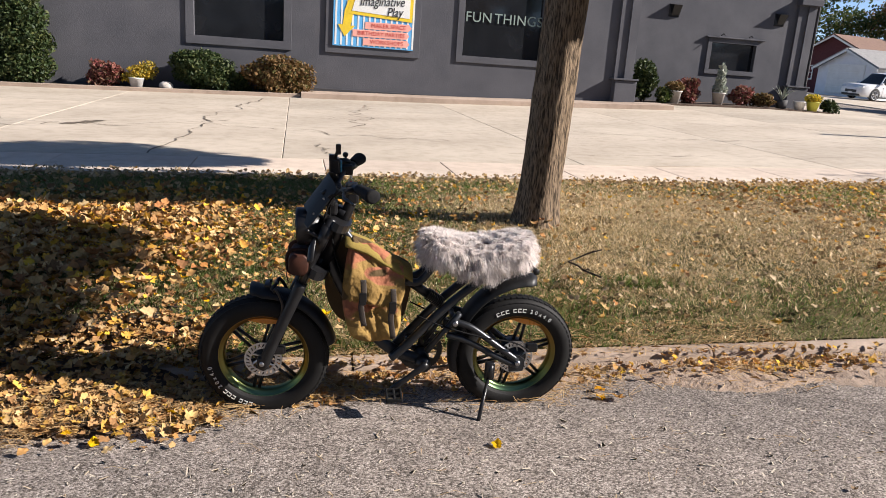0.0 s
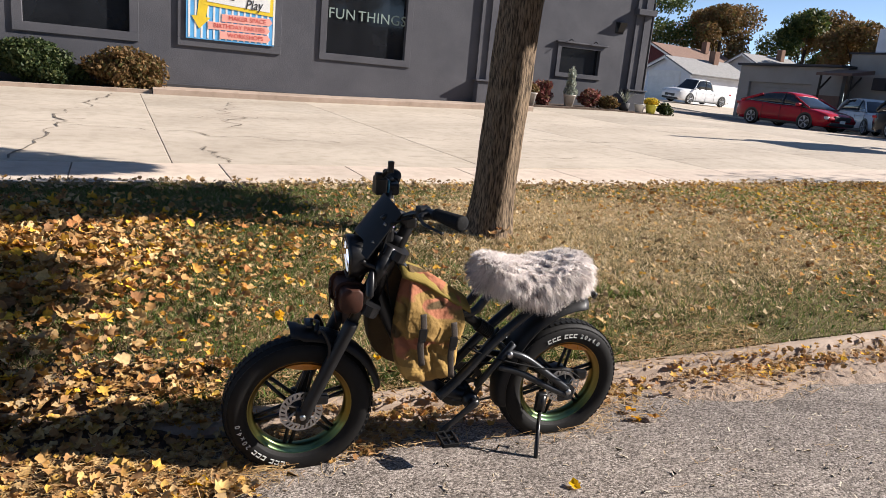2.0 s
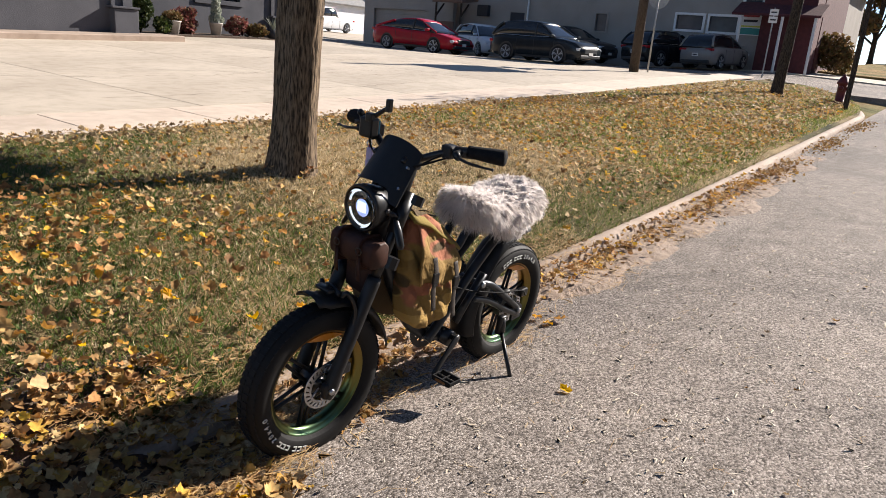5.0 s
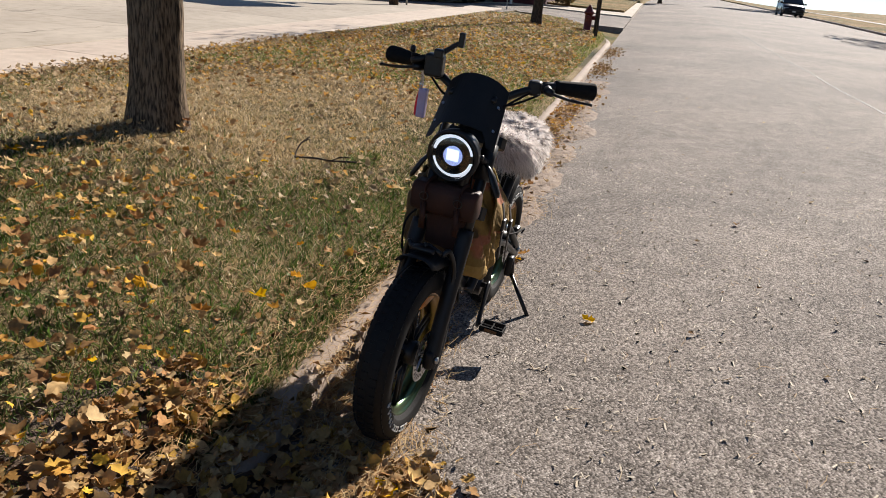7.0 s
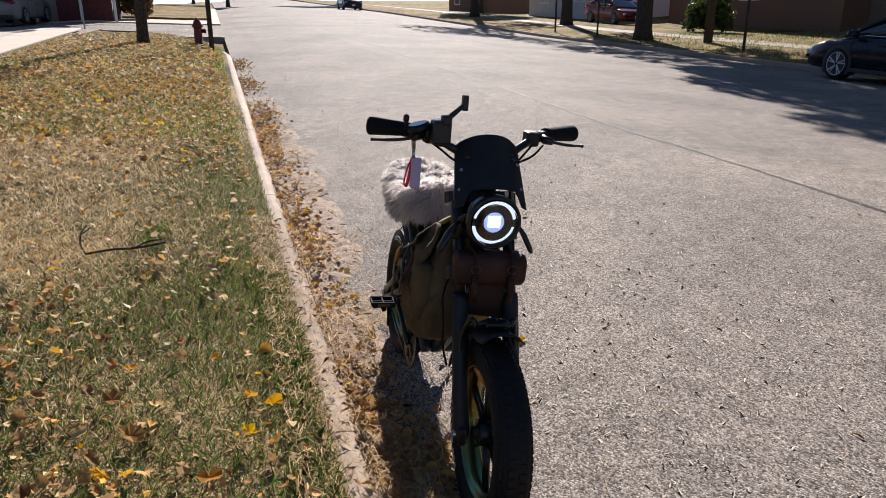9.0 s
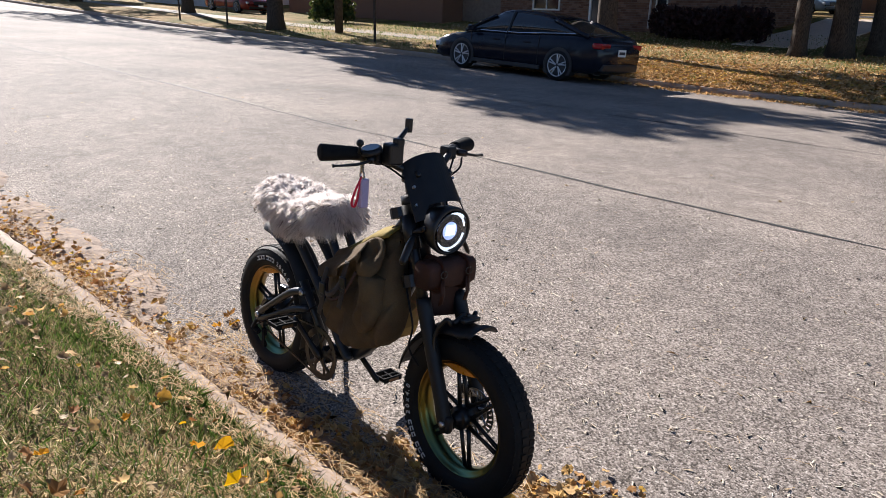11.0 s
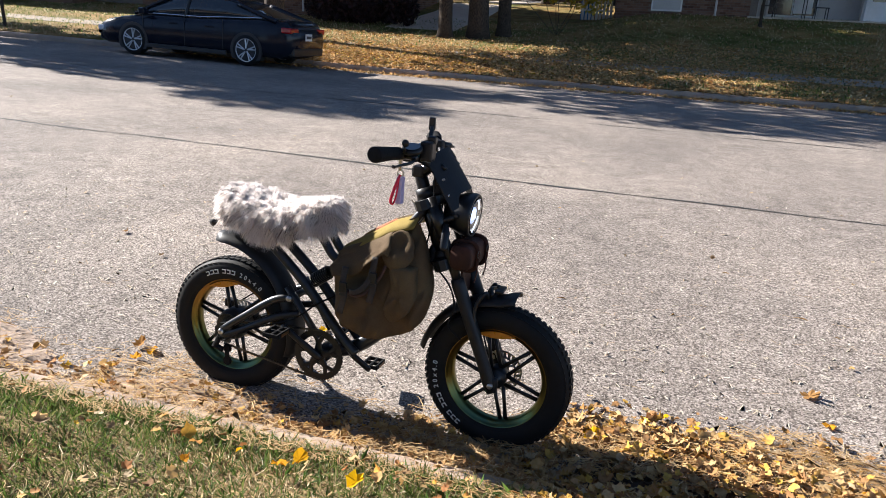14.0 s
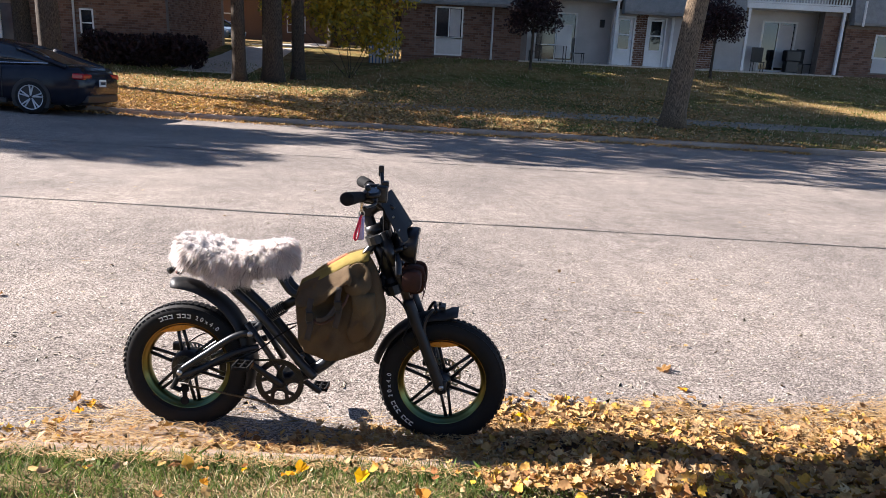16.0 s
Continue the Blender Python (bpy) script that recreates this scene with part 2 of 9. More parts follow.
M_FARLAWN = lawn_mat("far_lawn", (0.12, 0.125, 0.035), (0.32, 0.21, 0.09), (0.7, 0.6, 0.45), 0.45)
M_GRASS = island_mat("grass_blades", [(0.0, (0.045, 0.095, 0.014)), (0.4, (0.098, 0.165, 0.027)), (0.75, (0.175, 0.20, 0.053)), (1.0, (0.36, 0.29, 0.15))], 0.62, 0.38)
M_LUSHGRASS = island_mat("lush_grass_blades", [(0.0, (0.09, 0.15, 0.022)), (0.4, (0.18, 0.24, 0.04)), (0.75, (0.32, 0.33, 0.09)), (1.0, (0.58, 0.48, 0.25))], 0.55, 0.42)
M_DRYGRASS = island_mat("dry_grass_blades", [(0.0, (0.42, 0.31, 0.15)), (0.4, (0.64, 0.48, 0.26)), (0.8, (0.78, 0.62, 0.39)), (1.0, (0.85, 0.74, 0.54))], 0.7, 0.36)
LEAF_STOPS = [(0.0, (0.82, 0.52, 0.05)), (0.11, (0.74, 0.40, 0.06)), (0.26, (0.40, 0.17, 0.06)), (0.42, (0.68, 0.44, 0.17)), (0.58, (0.26, 0.12, 0.05)), (0.74, (0.74, 0.54, 0.27)), (0.88, (0.56, 0.32, 0.11)), (1.0, (0.14, 0.07, 0.035))]
M_LEAF = island_mat("fallen_leaf", LEAF_STOPS, 0.75, 0.24, spec=0.18)
M_LEAFONE = island_mat("fallen_leaf_single", [(0.0, (0.80, 0.50, 0.006)), (0.35, (0.74, 0.38, 0.012)), (0.55, (0.52, 0.21, 0.03)), (0.75, (0.40, 0.23, 0.08)), (1.0, (0.24, 0.115, 0.05))], 0.85, 0.4, objects=True, spec=0.08)
M_HEAPLEAF = island_mat("heaped_leaf", [(0.0, (0.58, 0.38, 0.15)), (0.2, (0.43, 0.23, 0.08)), (0.4, (0.66, 0.46, 0.22)), (0.6, (0.27, 0.13, 0.055)), (0.8, (0.68, 0.42, 0.08)), (1.0, (0.17, 0.08, 0.035))], 0.9, 0.12, spec=0.08)
M_GUTTERLEAF = island_mat("gutter_leaf", [(0.0, (0.30, 0.16, 0.07)), (0.3, (0.40, 0.22, 0.09)), (0.55, (0.52, 0.35, 0.17)), (0.75, (0.56, 0.33, 0.08)), (0.9, (0.22, 0.11, 0.05)), (1.0, (0.60, 0.46, 0.27))], 0.9, 0.2, spec=0.12)
M_FARLEAF = island_mat("far_leaf", [(0.0, (0.62, 0.37, 0.14)), (0.4, (0.46, 0.25, 0.10)), (0.7, (0.66, 0.44, 0.20)), (1.0, (0.28, 0.15, 0.07))], 0.9, 0.15, spec=0.1)
M_BROWNLEAF = island_mat("dry_leaf", [(0.0, (0.26, 0.16, 0.08)), (0.35, (0.46, 0.34, 0.19)), (0.7, (0.66, 0.51, 0.32)), (0.9, (0.60, 0.38, 0.12)), (1.0, (0.54, 0.26, 0.07))], 0.62, 0.35, spec=0.25)
M_STRAW = island_mat("pine_straw", [(0.0, (0.34, 0.19, 0.075)), (0.5, (0.52, 0.33, 0.14)), (1.0, (0.66, 0.48, 0.25))], 0.75, 0.15)
M_CHIP = island_mat("leaf_crumbs", [(0.0, (0.55, 0.46, 0.34)), (0.6, (0.75, 0.68, 0.56)), (1.0, (0.45, 0.33, 0.2))], 0.8, 0.0)
M_BARK = bark_mat("maple_bark", (0.04, 0.03, 0.021), (0.205, 0.15, 0.10))
M_BARK2 = bark_mat("dark_bark", (0.02, 0.017, 0.014), (0.085, 0.066, 0.05))
M_CROWN_Y = island_mat("yellow_foliage", [(0.0, (0.62, 0.42, 0.03)), (0.5, (0.50, 0.36, 0.05)), (1.0, (0.20, 0.20, 0.04))], 0.6, 0.4)
M_MAPLE = island_mat("maple_foliage", [(0.0, (0.55, 0.35, 0.04)), (1.0, (0.30, 0.22, 0.05))], 0.6, 0.06)
M_CROWN_G = island_mat("green_foliage", [(0.0, (0.035, 0.06, 0.015)), (0.6, (0.07, 0.10, 0.025)), (1.0, (0.16, 0.15, 0.04))], 0.6, 0.3)
M_CROWN_R = island_mat("rust_foliage", [(0.0, (0.14, 0.08, 0.03)), (0.6, (0.22, 0.13, 0.05)), (1.0, (0.10, 0.10, 0.03))], 0.7, 0.3)
M_CROWN_P = island_mat("purple_foliage", [(0.0, (0.02, 0.012, 0.014)), (1.0, (0.05, 0.02, 0.022))], 0.6, 0.2)
M_YEW = island_mat("yew_foliage", [(0.0, (0.02, 0.04, 0.012)), (0.6, (0.045, 0.07, 0.02)), (1.0, (0.09, 0.10, 0.03))], 0.6, 0.2)
M_RED = island_mat("red_foliage", [(0.0, (0.20, 0.045, 0.045)), (0.6, (0.25, 0.10, 0.075)), (1.0, (0.20, 0.14, 0.075))], 0.6, 0.3)
M_FLOWER = island_mat("yellow_flowers", [(0.0, (0.75, 0.50, 0.02)), (0.7, (0.70, 0.55, 0.05)), (1.0, (0.15, 0.18, 0.04))], 0.6, 0.3)
M_PALE = island_mat("pale_foliage", [(0.0, (0.30, 0.33, 0.27)), (1.0, (0.45, 0.48, 0.40))], 0.7, 0.2)
M_TYRE = plain("tyre_rubber", (0.006, 0.006, 0.0065), (0.011, 0.0105, 0.010), 20, 0.7, bump=0.15, spec=0.25)
M_RIM = oilslick_mat()
M_BLACK = plain("black_metal", (0.006, 0.006, 0.007), (0.011, 0.011, 0.012), 15, 0.35, 0.0, spec=0.4)
M_GREYFRAME = plain("grey_frame_paint", (0.028, 0.031, 0.035), (0.04, 0.043, 0.048), 12, 0.32, 0.55)
M_PLASTIC = plain("black_plastic", (0.007, 0.007, 0.008), (0.012, 0.012, 0.013), 25, 0.5, bump=0.1, spec=0.35)
M_RUBBER = plain("grip_rubber", (0.007, 0.007, 0.008), (0.013, 0.013, 0.013), 60, 0.8, bump=0.3, fine=220, spec=0.15)
M_STEEL = plain("steel", (0.55, 0.55, 0.56), (0.42, 0.42, 0.43), 30, 0.3, 1.0)
M_LETTER = plain("tyre_lettering", (0.72, 0.72, 0.70), (0.6, 0.6, 0.58), 40, 0.7)
M_GOLDRUST = gold_rust_mat()
M_CHAIN = plain("oily_chain", (0.10, 0.095, 0.09), (0.05, 0.047, 0.043), 40, 0.4, 0.9)
# the yoke's canvas, lightened so its colour carries the sun on top
M_GOLDOLIVE = plain("sunlit_olive_canvas", (0.27, 0.20, 0.05), (0.20, 0.145, 0.038), 9, 0.88, bump=0.35, fine=240, spec=0.2)
M_OLIVE = plain("olive_canvas", (0.125, 0.086, 0.042), (0.085, 0.054, 0.03), 7, 0.88, bump=0.35, fine=240, spec=0.2)
M_STRAP = plain("webbing", (0.05, 0.036, 0.026), (0.03, 0.023, 0.018), 30, 0.8, bump=0.3, fine=300)
M_LEATHER = plain("brown_leather", (0.058, 0.02, 0.011), (0.032, 0.012, 0.008), 14, 0.62, bump=0.15, fine=260, spec=0.25)
M_FUR = fur_mat()
M_SADDLE = plain("saddle_vinyl", (0.045, 0.03, 0.022), (0.03, 0.02, 0.016), 20, 0.55, bump=0.2)
M_LENS = clear_glass("lamp_lens")
M_LED = glow("lamp_daylight_reflector", (0.62, 0.74, 1.0), 0.9)
M_PEDALREF = plain("dirty_amber", (0.16, 0.06, 0.012), (0.11, 0.045, 0.01), 60, 0.5)
M_RING = glow("lamp_ring", (0.86, 0.92, 1.0), 0.42)
M_HALO = glow("lamp_inner_glow", (0.22, 0.28, 0.62), 0.55)
M_REDCORD = plain("red_lanyard", (0.78, 0.02, 0.06), (0.66, 0.015, 0.05), 30, 0.6)
M_PINKTAG = plain("lilac_tag", (0.52, 0.42, 0.62), (0.46, 0.38, 0.56), 30, 0.4)
M_REFLECT = plain("amber_reflector", (0.72, 0.26, 0.02), (0.62, 0.22, 0.02), 60, 0.3)
M_PHONE = plain("blue_anodised", (0.05, 0.22, 0.34), (0.04, 0.17, 0.28), 20, 0.35, 0.6)
M_STUCCO = plain("charcoal_stucco", (0.100, 0.100, 0.111), (0.080, 0.081, 0.092), 1.2, 0.92, bump=0.5, fine=45, spec=0.2, dist=0.01)
M_TRIM = plain("dark_trim", (0.032, 0.031, 0.034), (0.045, 0.043, 0.046), 3, 0.8, bump=0.3, fine=60)
M_WINDOW = glassy("dark_window", (0.010, 0.011, 0.013), 0.06)
M_WINDOW2 = glassy("house_window", (0.05, 0.055, 0.06), 0.08)
M_BROWNCANVAS = plain("brown_canvas", (0.10, 0.058, 0.042), (0.075, 0.042, 0.034), 8, 0.88, bump=0.35, fine=240, spec=0.2)
M_WHITE = plain("white_paint", (0.78, 0.77, 0.74), (0.70, 0.69, 0.66), 3, 0.6, bump=0.1)
M_TAUPE = plain("taupe_render", (0.35, 0.315, 0.275), (0.29, 0.26, 0.225), 0.8, 0.9, bump=0.4, fine=40)
M_SIDING = plain("pale_siding", (0.55, 0.53, 0.51), (0.48, 0.46, 0.44), 2, 0.7)
M_WHITESIDING = plain("white_siding", (0.74, 0.75, 0.78), (0.66, 0.67, 0.70), 2, 0.7)
M_BRICK = brick_mat("buff_brick", [(0.0, (0.12, 0.062, 0.042)), (0.4, (0.18, 0.10, 0.068)), (0.75, (0.23, 0.14, 0.10)), (1.0, (0.09, 0.048, 0.036))])
M_MORTAR = plain("mortar", (0.20, 0.16, 0.13), (0.15, 0.12, 0.10), 6, 0.95)
M_SHINGLE = plain("brown_shingle", (0.20, 0.115, 0.08), (0.15, 0.09, 0.065), 4, 0.95, bump=0.5, fine=30)
M_GREYSHINGLE = plain("grey_shingle", (0.27, 0.265, 0.255), (0.21, 0.205, 0.20), 4, 0.95, bump=0.5, fine=30)
M_STOREBRICK = plain("dark_red_brick", (0.10, 0.022, 0.024), (0.07, 0.018, 0.02), 6, 0.9, bump=0.5)
M_WOODPOLE = bark_mat("weathered_pole", (0.04, 0.03, 0.023), (0.10, 0.075, 0.055))
M_GALV = plain("galvanised_steel", (0.45, 0.45, 0.44), (0.36, 0.36, 0.35), 10, 0.5, 0.8)
M_HYDRANT = plain("hydrant_red", (0.14, 0.014, 0.014), (0.10, 0.012, 0.012), 10, 0.5)
M_PLANTPOT = plain("stone_pot", (0.48, 0.44, 0.40), (0.38, 0.35, 0.31), 8, 0.9, bump=0.4)
M_YELLOWPOT = plain("lime_pot", (0.62, 0.60, 0.08), (0.55, 0.52, 0.07), 8, 0.6)
M_DUST = plain("gutter_dust", (0.25, 0.18, 0.13), (0.38, 0.29, 0.22), 14, 0.95, bump=0.8, fine=90, dist=0.01)
M_MULCH = plain("mulch", (0.06, 0.04, 0.028), (0.11, 0.07, 0.045), 20, 0.95, bump=0.9, fine=60, dist=0.02)
M_CARGLASS = glassy("car_glass", (0.012, 0.014, 0.016), 0.03)
M_CHROME = plain("chrome", (0.75, 0.75, 0.76), (0.65, 0.65, 0.66), 20, 0.15, 1.0)
M_ALLOY = plain("alloy_rim", (0.62, 0.63, 0.65), (0.50, 0.51, 0.53), 12, 0.38, 0.25)
M_TAILLIGHT = plain("tail_lamp_red", (0.42, 0.01, 0.015), (0.32, 0.01, 0.012), 20, 0.15)
M_HEADLIGHT = plain("head_lamp_clear", (0.65, 0.67, 0.70), (0.5, 0.52, 0.55), 20, 0.1)
M_DARKTRIM = plain("car_trim_black", (0.01, 0.01, 0.011), (0.018, 0.018, 0.018), 20, 0.5)


def paint(name, c):
    m, n, l, p = mat(name, 0.2, 0.0, 0.22)
    dirt = noise_tex(n, l, 3, 4)
    r = ramp(n, [(0.3, c), (0.75, tuple(v * 0.82 + 0.01 for v in c))])
    l.new(dirt.outputs[0], r.inputs[0])
    l.new(r.outputs[0], p.inputs["Base Color"])
    p.inputs["Coat Weight"].default_value, p.inputs["Coat Roughness"].default_value = 0.06, 0.05
    return m


# ---- mesh helpers ----
def part(name, bm, material, parent=None, label="", smooth=False, m=None):
    """Links a bmesh as one mesh object, under a thing or a part when parent is given."""
    me = bpy.data.meshes.new(name)
    bmesh.ops.recalc_face_normals(bm, faces=bm.faces)
    if smooth:
        for f in bm.faces:
            f.smooth = True
    bm.to_mesh(me)
    bm.free()
    me.materials.append(material)
    ob = new(name, me)
    if m is not None:
        ob.matrix_world = m
    if parent is not None:
        ob.parent = parent
    if label:
        ob["label"] = label
    return ob


def mesh_part(name, verts, faces, material, parent=None, label=""):
    me = bpy.data.meshes.new(name)
    me.from_pydata(verts, [], faces)
    me.materials.append(material)
    ob = new(name, me)
    ob.parent = parent
    if label:
        ob["label"] = label
    return ob


def arrays_part(name, verts, n_corners, material, parent=None, label="", smooth=False):
    """A mesh of many loose faces, each with n_corners corners of its own; verts: (faces * n_corners, 3)."""
    me = bpy.data.meshes.new(name)
    verts = np.asarray(verts, dtype=np.float32).reshape(-1, 3)
    nf = len(verts) // n_corners
    me.vertices.add(len(verts))
    me.vertices.foreach_set("co", verts.ravel())
    me.loops.add(len(verts))
    me.loops.foreach_set("vertex_index", np.arange(len(verts), dtype=np.int32))
    me.polygons.add(nf)
    me.polygons.foreach_set("loop_start", np.arange(nf, dtype=np.int32) * n_corners)
    me.update(calc_edges=True)
    me.materials.append(material)
    ob = new(name, me)
    ob.parent = parent
    if label:
        ob["label"] = label
    return ob


def indexed_part(name, verts, tris, material, parent=None, smooth=False):
    me = bpy.data.meshes.new(name)
    verts, tris = np.asarray(verts, dtype=np.float32).reshape(-1, 3), np.asarray(tris, dtype=np.int32).reshape(-1, 3)
    me.vertices.add(len(verts))
    me.vertices.foreach_set("co", verts.ravel())
    me.loops.add(tris.size)
    me.loops.foreach_set("vertex_index", tris.ravel())
    me.polygons.add(len(tris))
    me.polygons.foreach_set("loop_start", np.arange(len(tris), dtype=np.int32) * 3)
    if smooth:
        me.polygons.foreach_set("use_smooth", np.ones(len(tris), dtype=bool))
    me.update(calc_edges=True)
    me.materials.append(material)
    ob = new(name, me)
    ob.parent = parent
    return ob


def thing(name, m, label, category, group="", kind=""):
    e = new(name)
    e.empty_display_size = 0.1
    e.matrix_world = m
    return tagged(e, label, category, group, kind)


def box(bm, c, s, bevel=0.0, m=None):
    r = bmesh.ops.create_cube(bm, size=1.0)
    vs = r["verts"]
    bmesh.ops.scale(bm, vec=s, verts=vs)
    bmesh.ops.translate(bm, vec=c, verts=vs)
    if m is not None:
        bmesh.ops.transform(bm, matrix=m, verts=vs)
    if bevel:
        es = list({e for v in vs for e in v.link_edges})
        bmesh.ops.bevel(bm, geom=es, offset=bevel, segments=2, affect="EDGES", profile=0.5)
    return bm


def boxed(c, s, bevel=0.0):
    return box(bmesh.new(), c, s, bevel)


def rings(bm, loops, close=True, cap=True):
    """Skins a row of equally long rings of points."""
    vs = [[bm.verts.new(p) for p in ring] for ring in loops]
    n = len(vs[0])
    for a, b in zip(vs, vs[1:]):
        for i in range(n if close else n - 1):
            j = (i + 1) % n
            bm.faces.new((a[i], a[j], b[j], b[i]))
    if cap and close:
        bm.faces.new(list(reversed(vs[0])))
        bm.faces.new(vs[-1])
    return bm


def tube(bm, pts, radii, n=10, cap=True, flat=1.0, ref=None):
    """A round (or flattened) tube along points."""
    pts = [Vector(p) for p in pts]
    if isinstance(radii, (int, float)):
        radii = [radii] * len(pts)
    ref = Vector(ref) if ref else None
    loops = []
    side = None
    for i, p in enumerate(pts):
        d = (pts[min(i + 1, len(pts) - 1)] - pts[max(i - 1, 0)]).normalized()
        if side is None:
            base = ref or (Vector((0, 0, 1)) if abs(d.z) < 0.9 else Vector((1, 0, 0)))
            side = d.cross(base).normalized()
        else:
            side = (side - d * side.dot(d)).normalized()
        up = side.cross(d)
        loops.append([p + radii[i] * (math.cos(a) * side + flat * math.sin(a) * up) for a in (2 * math.pi * k / n for k in range(n))])
    return rings(bm, loops, True, cap)


def curve_pts(pts, n=8):
    """A smooth path (Catmull-Rom) through points."""
    p = [Vector(v) for v in pts]
    p = [2 * p[0] - p[1]] + p + [2 * p[-1] - p[-2]]
    out = []
    for i in range(1, len(p) - 2):
        for k in range(n):
            t = k / n
            a, b, c, d = p[i - 1], p[i], p[i + 1], p[i + 2]
            out.append(0.5 * (2 * b + (c - a) * t + (2 * a - 5 * b + 4 * c - d) * t * t + (3 * b - a - 3 * c + d) * t ** 3))
    out.append(p[-2])
    return out


def lathe(bm, profile, n=40, m=None, closed=False):
    """Turns a profile of (radius, along y) round the y axis."""
    loops = []
    for k in range(n):
        a = 2 * math.pi * k / n
        loops.append([Vector((r * math.cos(a), y, r * math.sin(a))) for r, y in profile])
    vs = [[bm.verts.new(m @ p if m is not None else p) for p in ring] for ring in loops]
    np_ = len(profile)
    for k in range(n):
        a, b = vs[k], vs[(k + 1) % n]
        for i in range(np_ if closed else np_ - 1):
            j = (i + 1) % np_
            bm.faces.new((a[i], b[i], b[j], a[j]))
    return bm


def prism(bm, outline, y0, y1, m=None):
    """A plate: an outline of (x, z) points, from y0 to y1."""
    a = [Vector((x, y0, z)) for x, z in outline]
    b = [Vector((x, y1, z)) for x, z in outline]
    if m is not None:
        a, b = [m @ v for v in a], [m @ v for v in b]
    return rings(bm, [a, b])


def text_mesh(name, body, size, material, m, parent=None, depth=0.003, label="", spread=1.0):
    cu = bpy.data.curves.new(name, "FONT")
    cu.body, cu.size, cu.extrude, cu.align_x, cu.align_y = body, size, depth, "CENTER", "CENTER"
    cu.space_character = spread
    tmp = bpy.data.objects.new(name, cu)
    scene.collection.objects.link(tmp)
    me = bpy.data.meshes.new_from_object(tmp.evaluated_get(bpy.context.evaluated_depsgraph_get()))
    bpy.data.objects.remove(tmp)
    me.materials.clear()
    me.materials.append(material)
    ob = new(name, me)
    ob.matrix_world = m
    ob.parent = parent
    if label:
        ob["label"] = label
    return ob


# ---- the lie of the land ----
def clampf(v, lo, hi):
    return np.minimum(np.maximum(v, lo), hi)


PROF_Y = [-400, -60, -30, -26.2, -24.6, -22, -19, -15, -13.2, -11.0, -10.72, -10.7, -8, -4, 0.0, 1.5, 2.5, 3.0, 3.38, 3.40, 3.52, 3.8, 4.3, 5.6, 6.8, 8.0, 12, 16, 22, 60]
PROF_Z = [1.9, 1.45, 1.24, 1.20, 1.02, 0.62, 0.30, 0.17, 0.12, 0.03, 0.01, -0.12, -0.04, 0.05, 0.06, 0.015, -0.015, -0.048, -0.070, 0.0, 0.02, 0.13, 0.19, 0.28, 0.24, 0.19, 0.19, 0.19, 0.20, 0.20]
ROAD_Y, ROAD_Z = PROF_Y[11:19], PROF_Z[11:19]
FAR_X, FAR_Z = [-70, -8.6, 0.8, 6, 10, 20, 30, 60, 300], [-1.1, -0.27, -0.16, -0.10, 0.03, 0.27, 0.52, 1.6, 9.2]


def slope(x, y):
    """How the land climbs along the street: gently on the near side, its own way along the far kerb."""
    x = clampf(np.asarray(x, float), -70, 300)
    y = np.asarray(y, float)
    near = 0.019 * x + 0.012 * clampf(x - 5, 0, 60)
    far = np.interp(x, FAR_X, FAR_Z)
    u, v = clampf(-y / 10.7, 0, 1), clampf((-y - 14) / 10, 0, 1)
    base = near * (1 - u) + far * u
    base = base * (1 - v) + 0.6 * np.maximum(base, 0) * v
    base = base + 0.5 * clampf((y - 32) / 16, 0, 1) * clampf((x - 28) / 8, 0, 1)
    return base + 0.0165 * clampf(y - 5, 0, 70) - 0.033 * clampf(x - 15, 0, 60) * clampf((y - 9) / 10, 0, 1.3)


def gz(x, y):
    x, y = np.asarray(x, float), np.asarray(y, float)
    hump = 0.055 * np.exp(-(((x - 2.1) / 0.75) ** 2 + ((y - 5.4) / 0.75) ** 2))
    t = clampf((x + 0.8) / 4.0, 0, 1)
    dip = 1 - 0.5 * t * t * (3 - 2 * t) * clampf((-y - 17) / 3, 0, 1) * clampf((y + 33) / 6, 0, 1)
    return slope(x, y) + np.interp(y, PROF_Y, PROF_Z) * dip + hump


def g1(x, y):
    return float(gz(x, y))


def sheet(name, xs, ys, zf, material, label, category, thick=0.12):
    """A slab over a grid, its top at zf(x, y), with sides."""
    X, Y = np.meshgrid(xs, ys)
    Z = zf(X, Y)
    nx, ny = len(xs), len(ys)
    top = np.stack([X, Y, Z], -1).reshape(-1, 3)
    idx = np.arange(nx * ny).reshape(ny, nx)
    faces = np.stack([idx[:-1, :-1], idx[:-1, 1:], idx[1:, 1:], idx[1:, :-1]], -1).reshape(-1, 4).tolist()
    rim = list(idx[0, :]) + list(idx[1:, -1]) + list(idx[-1, -2::-1]) + list(idx[-2:0:-1, 0])
    low = top[rim] - np.array([0, 0, thick])
    verts = np.vstack([top, low]).tolist()
    o = nx * ny
    k = len(rim)
    for i in range(k):
        j = (i + 1) % k
        faces.append([int(rim[j]), int(rim[i]), o + i, o + j])
    ob = mesh_part(name, verts, faces, material)
    return tagged(ob, label, category, kind="structure")


def near_edge(x):
    """The kerb's line: straight, then rounding the corner of the side street."""
    return 3.40 + np.where(np.asarray(x) > 16.5, 0.062 * np.maximum(np.asarray(x) - 16.5, 0) ** 2, 0.0)


far_ground = lambda X, Y: gz(X, Y) - 0.32
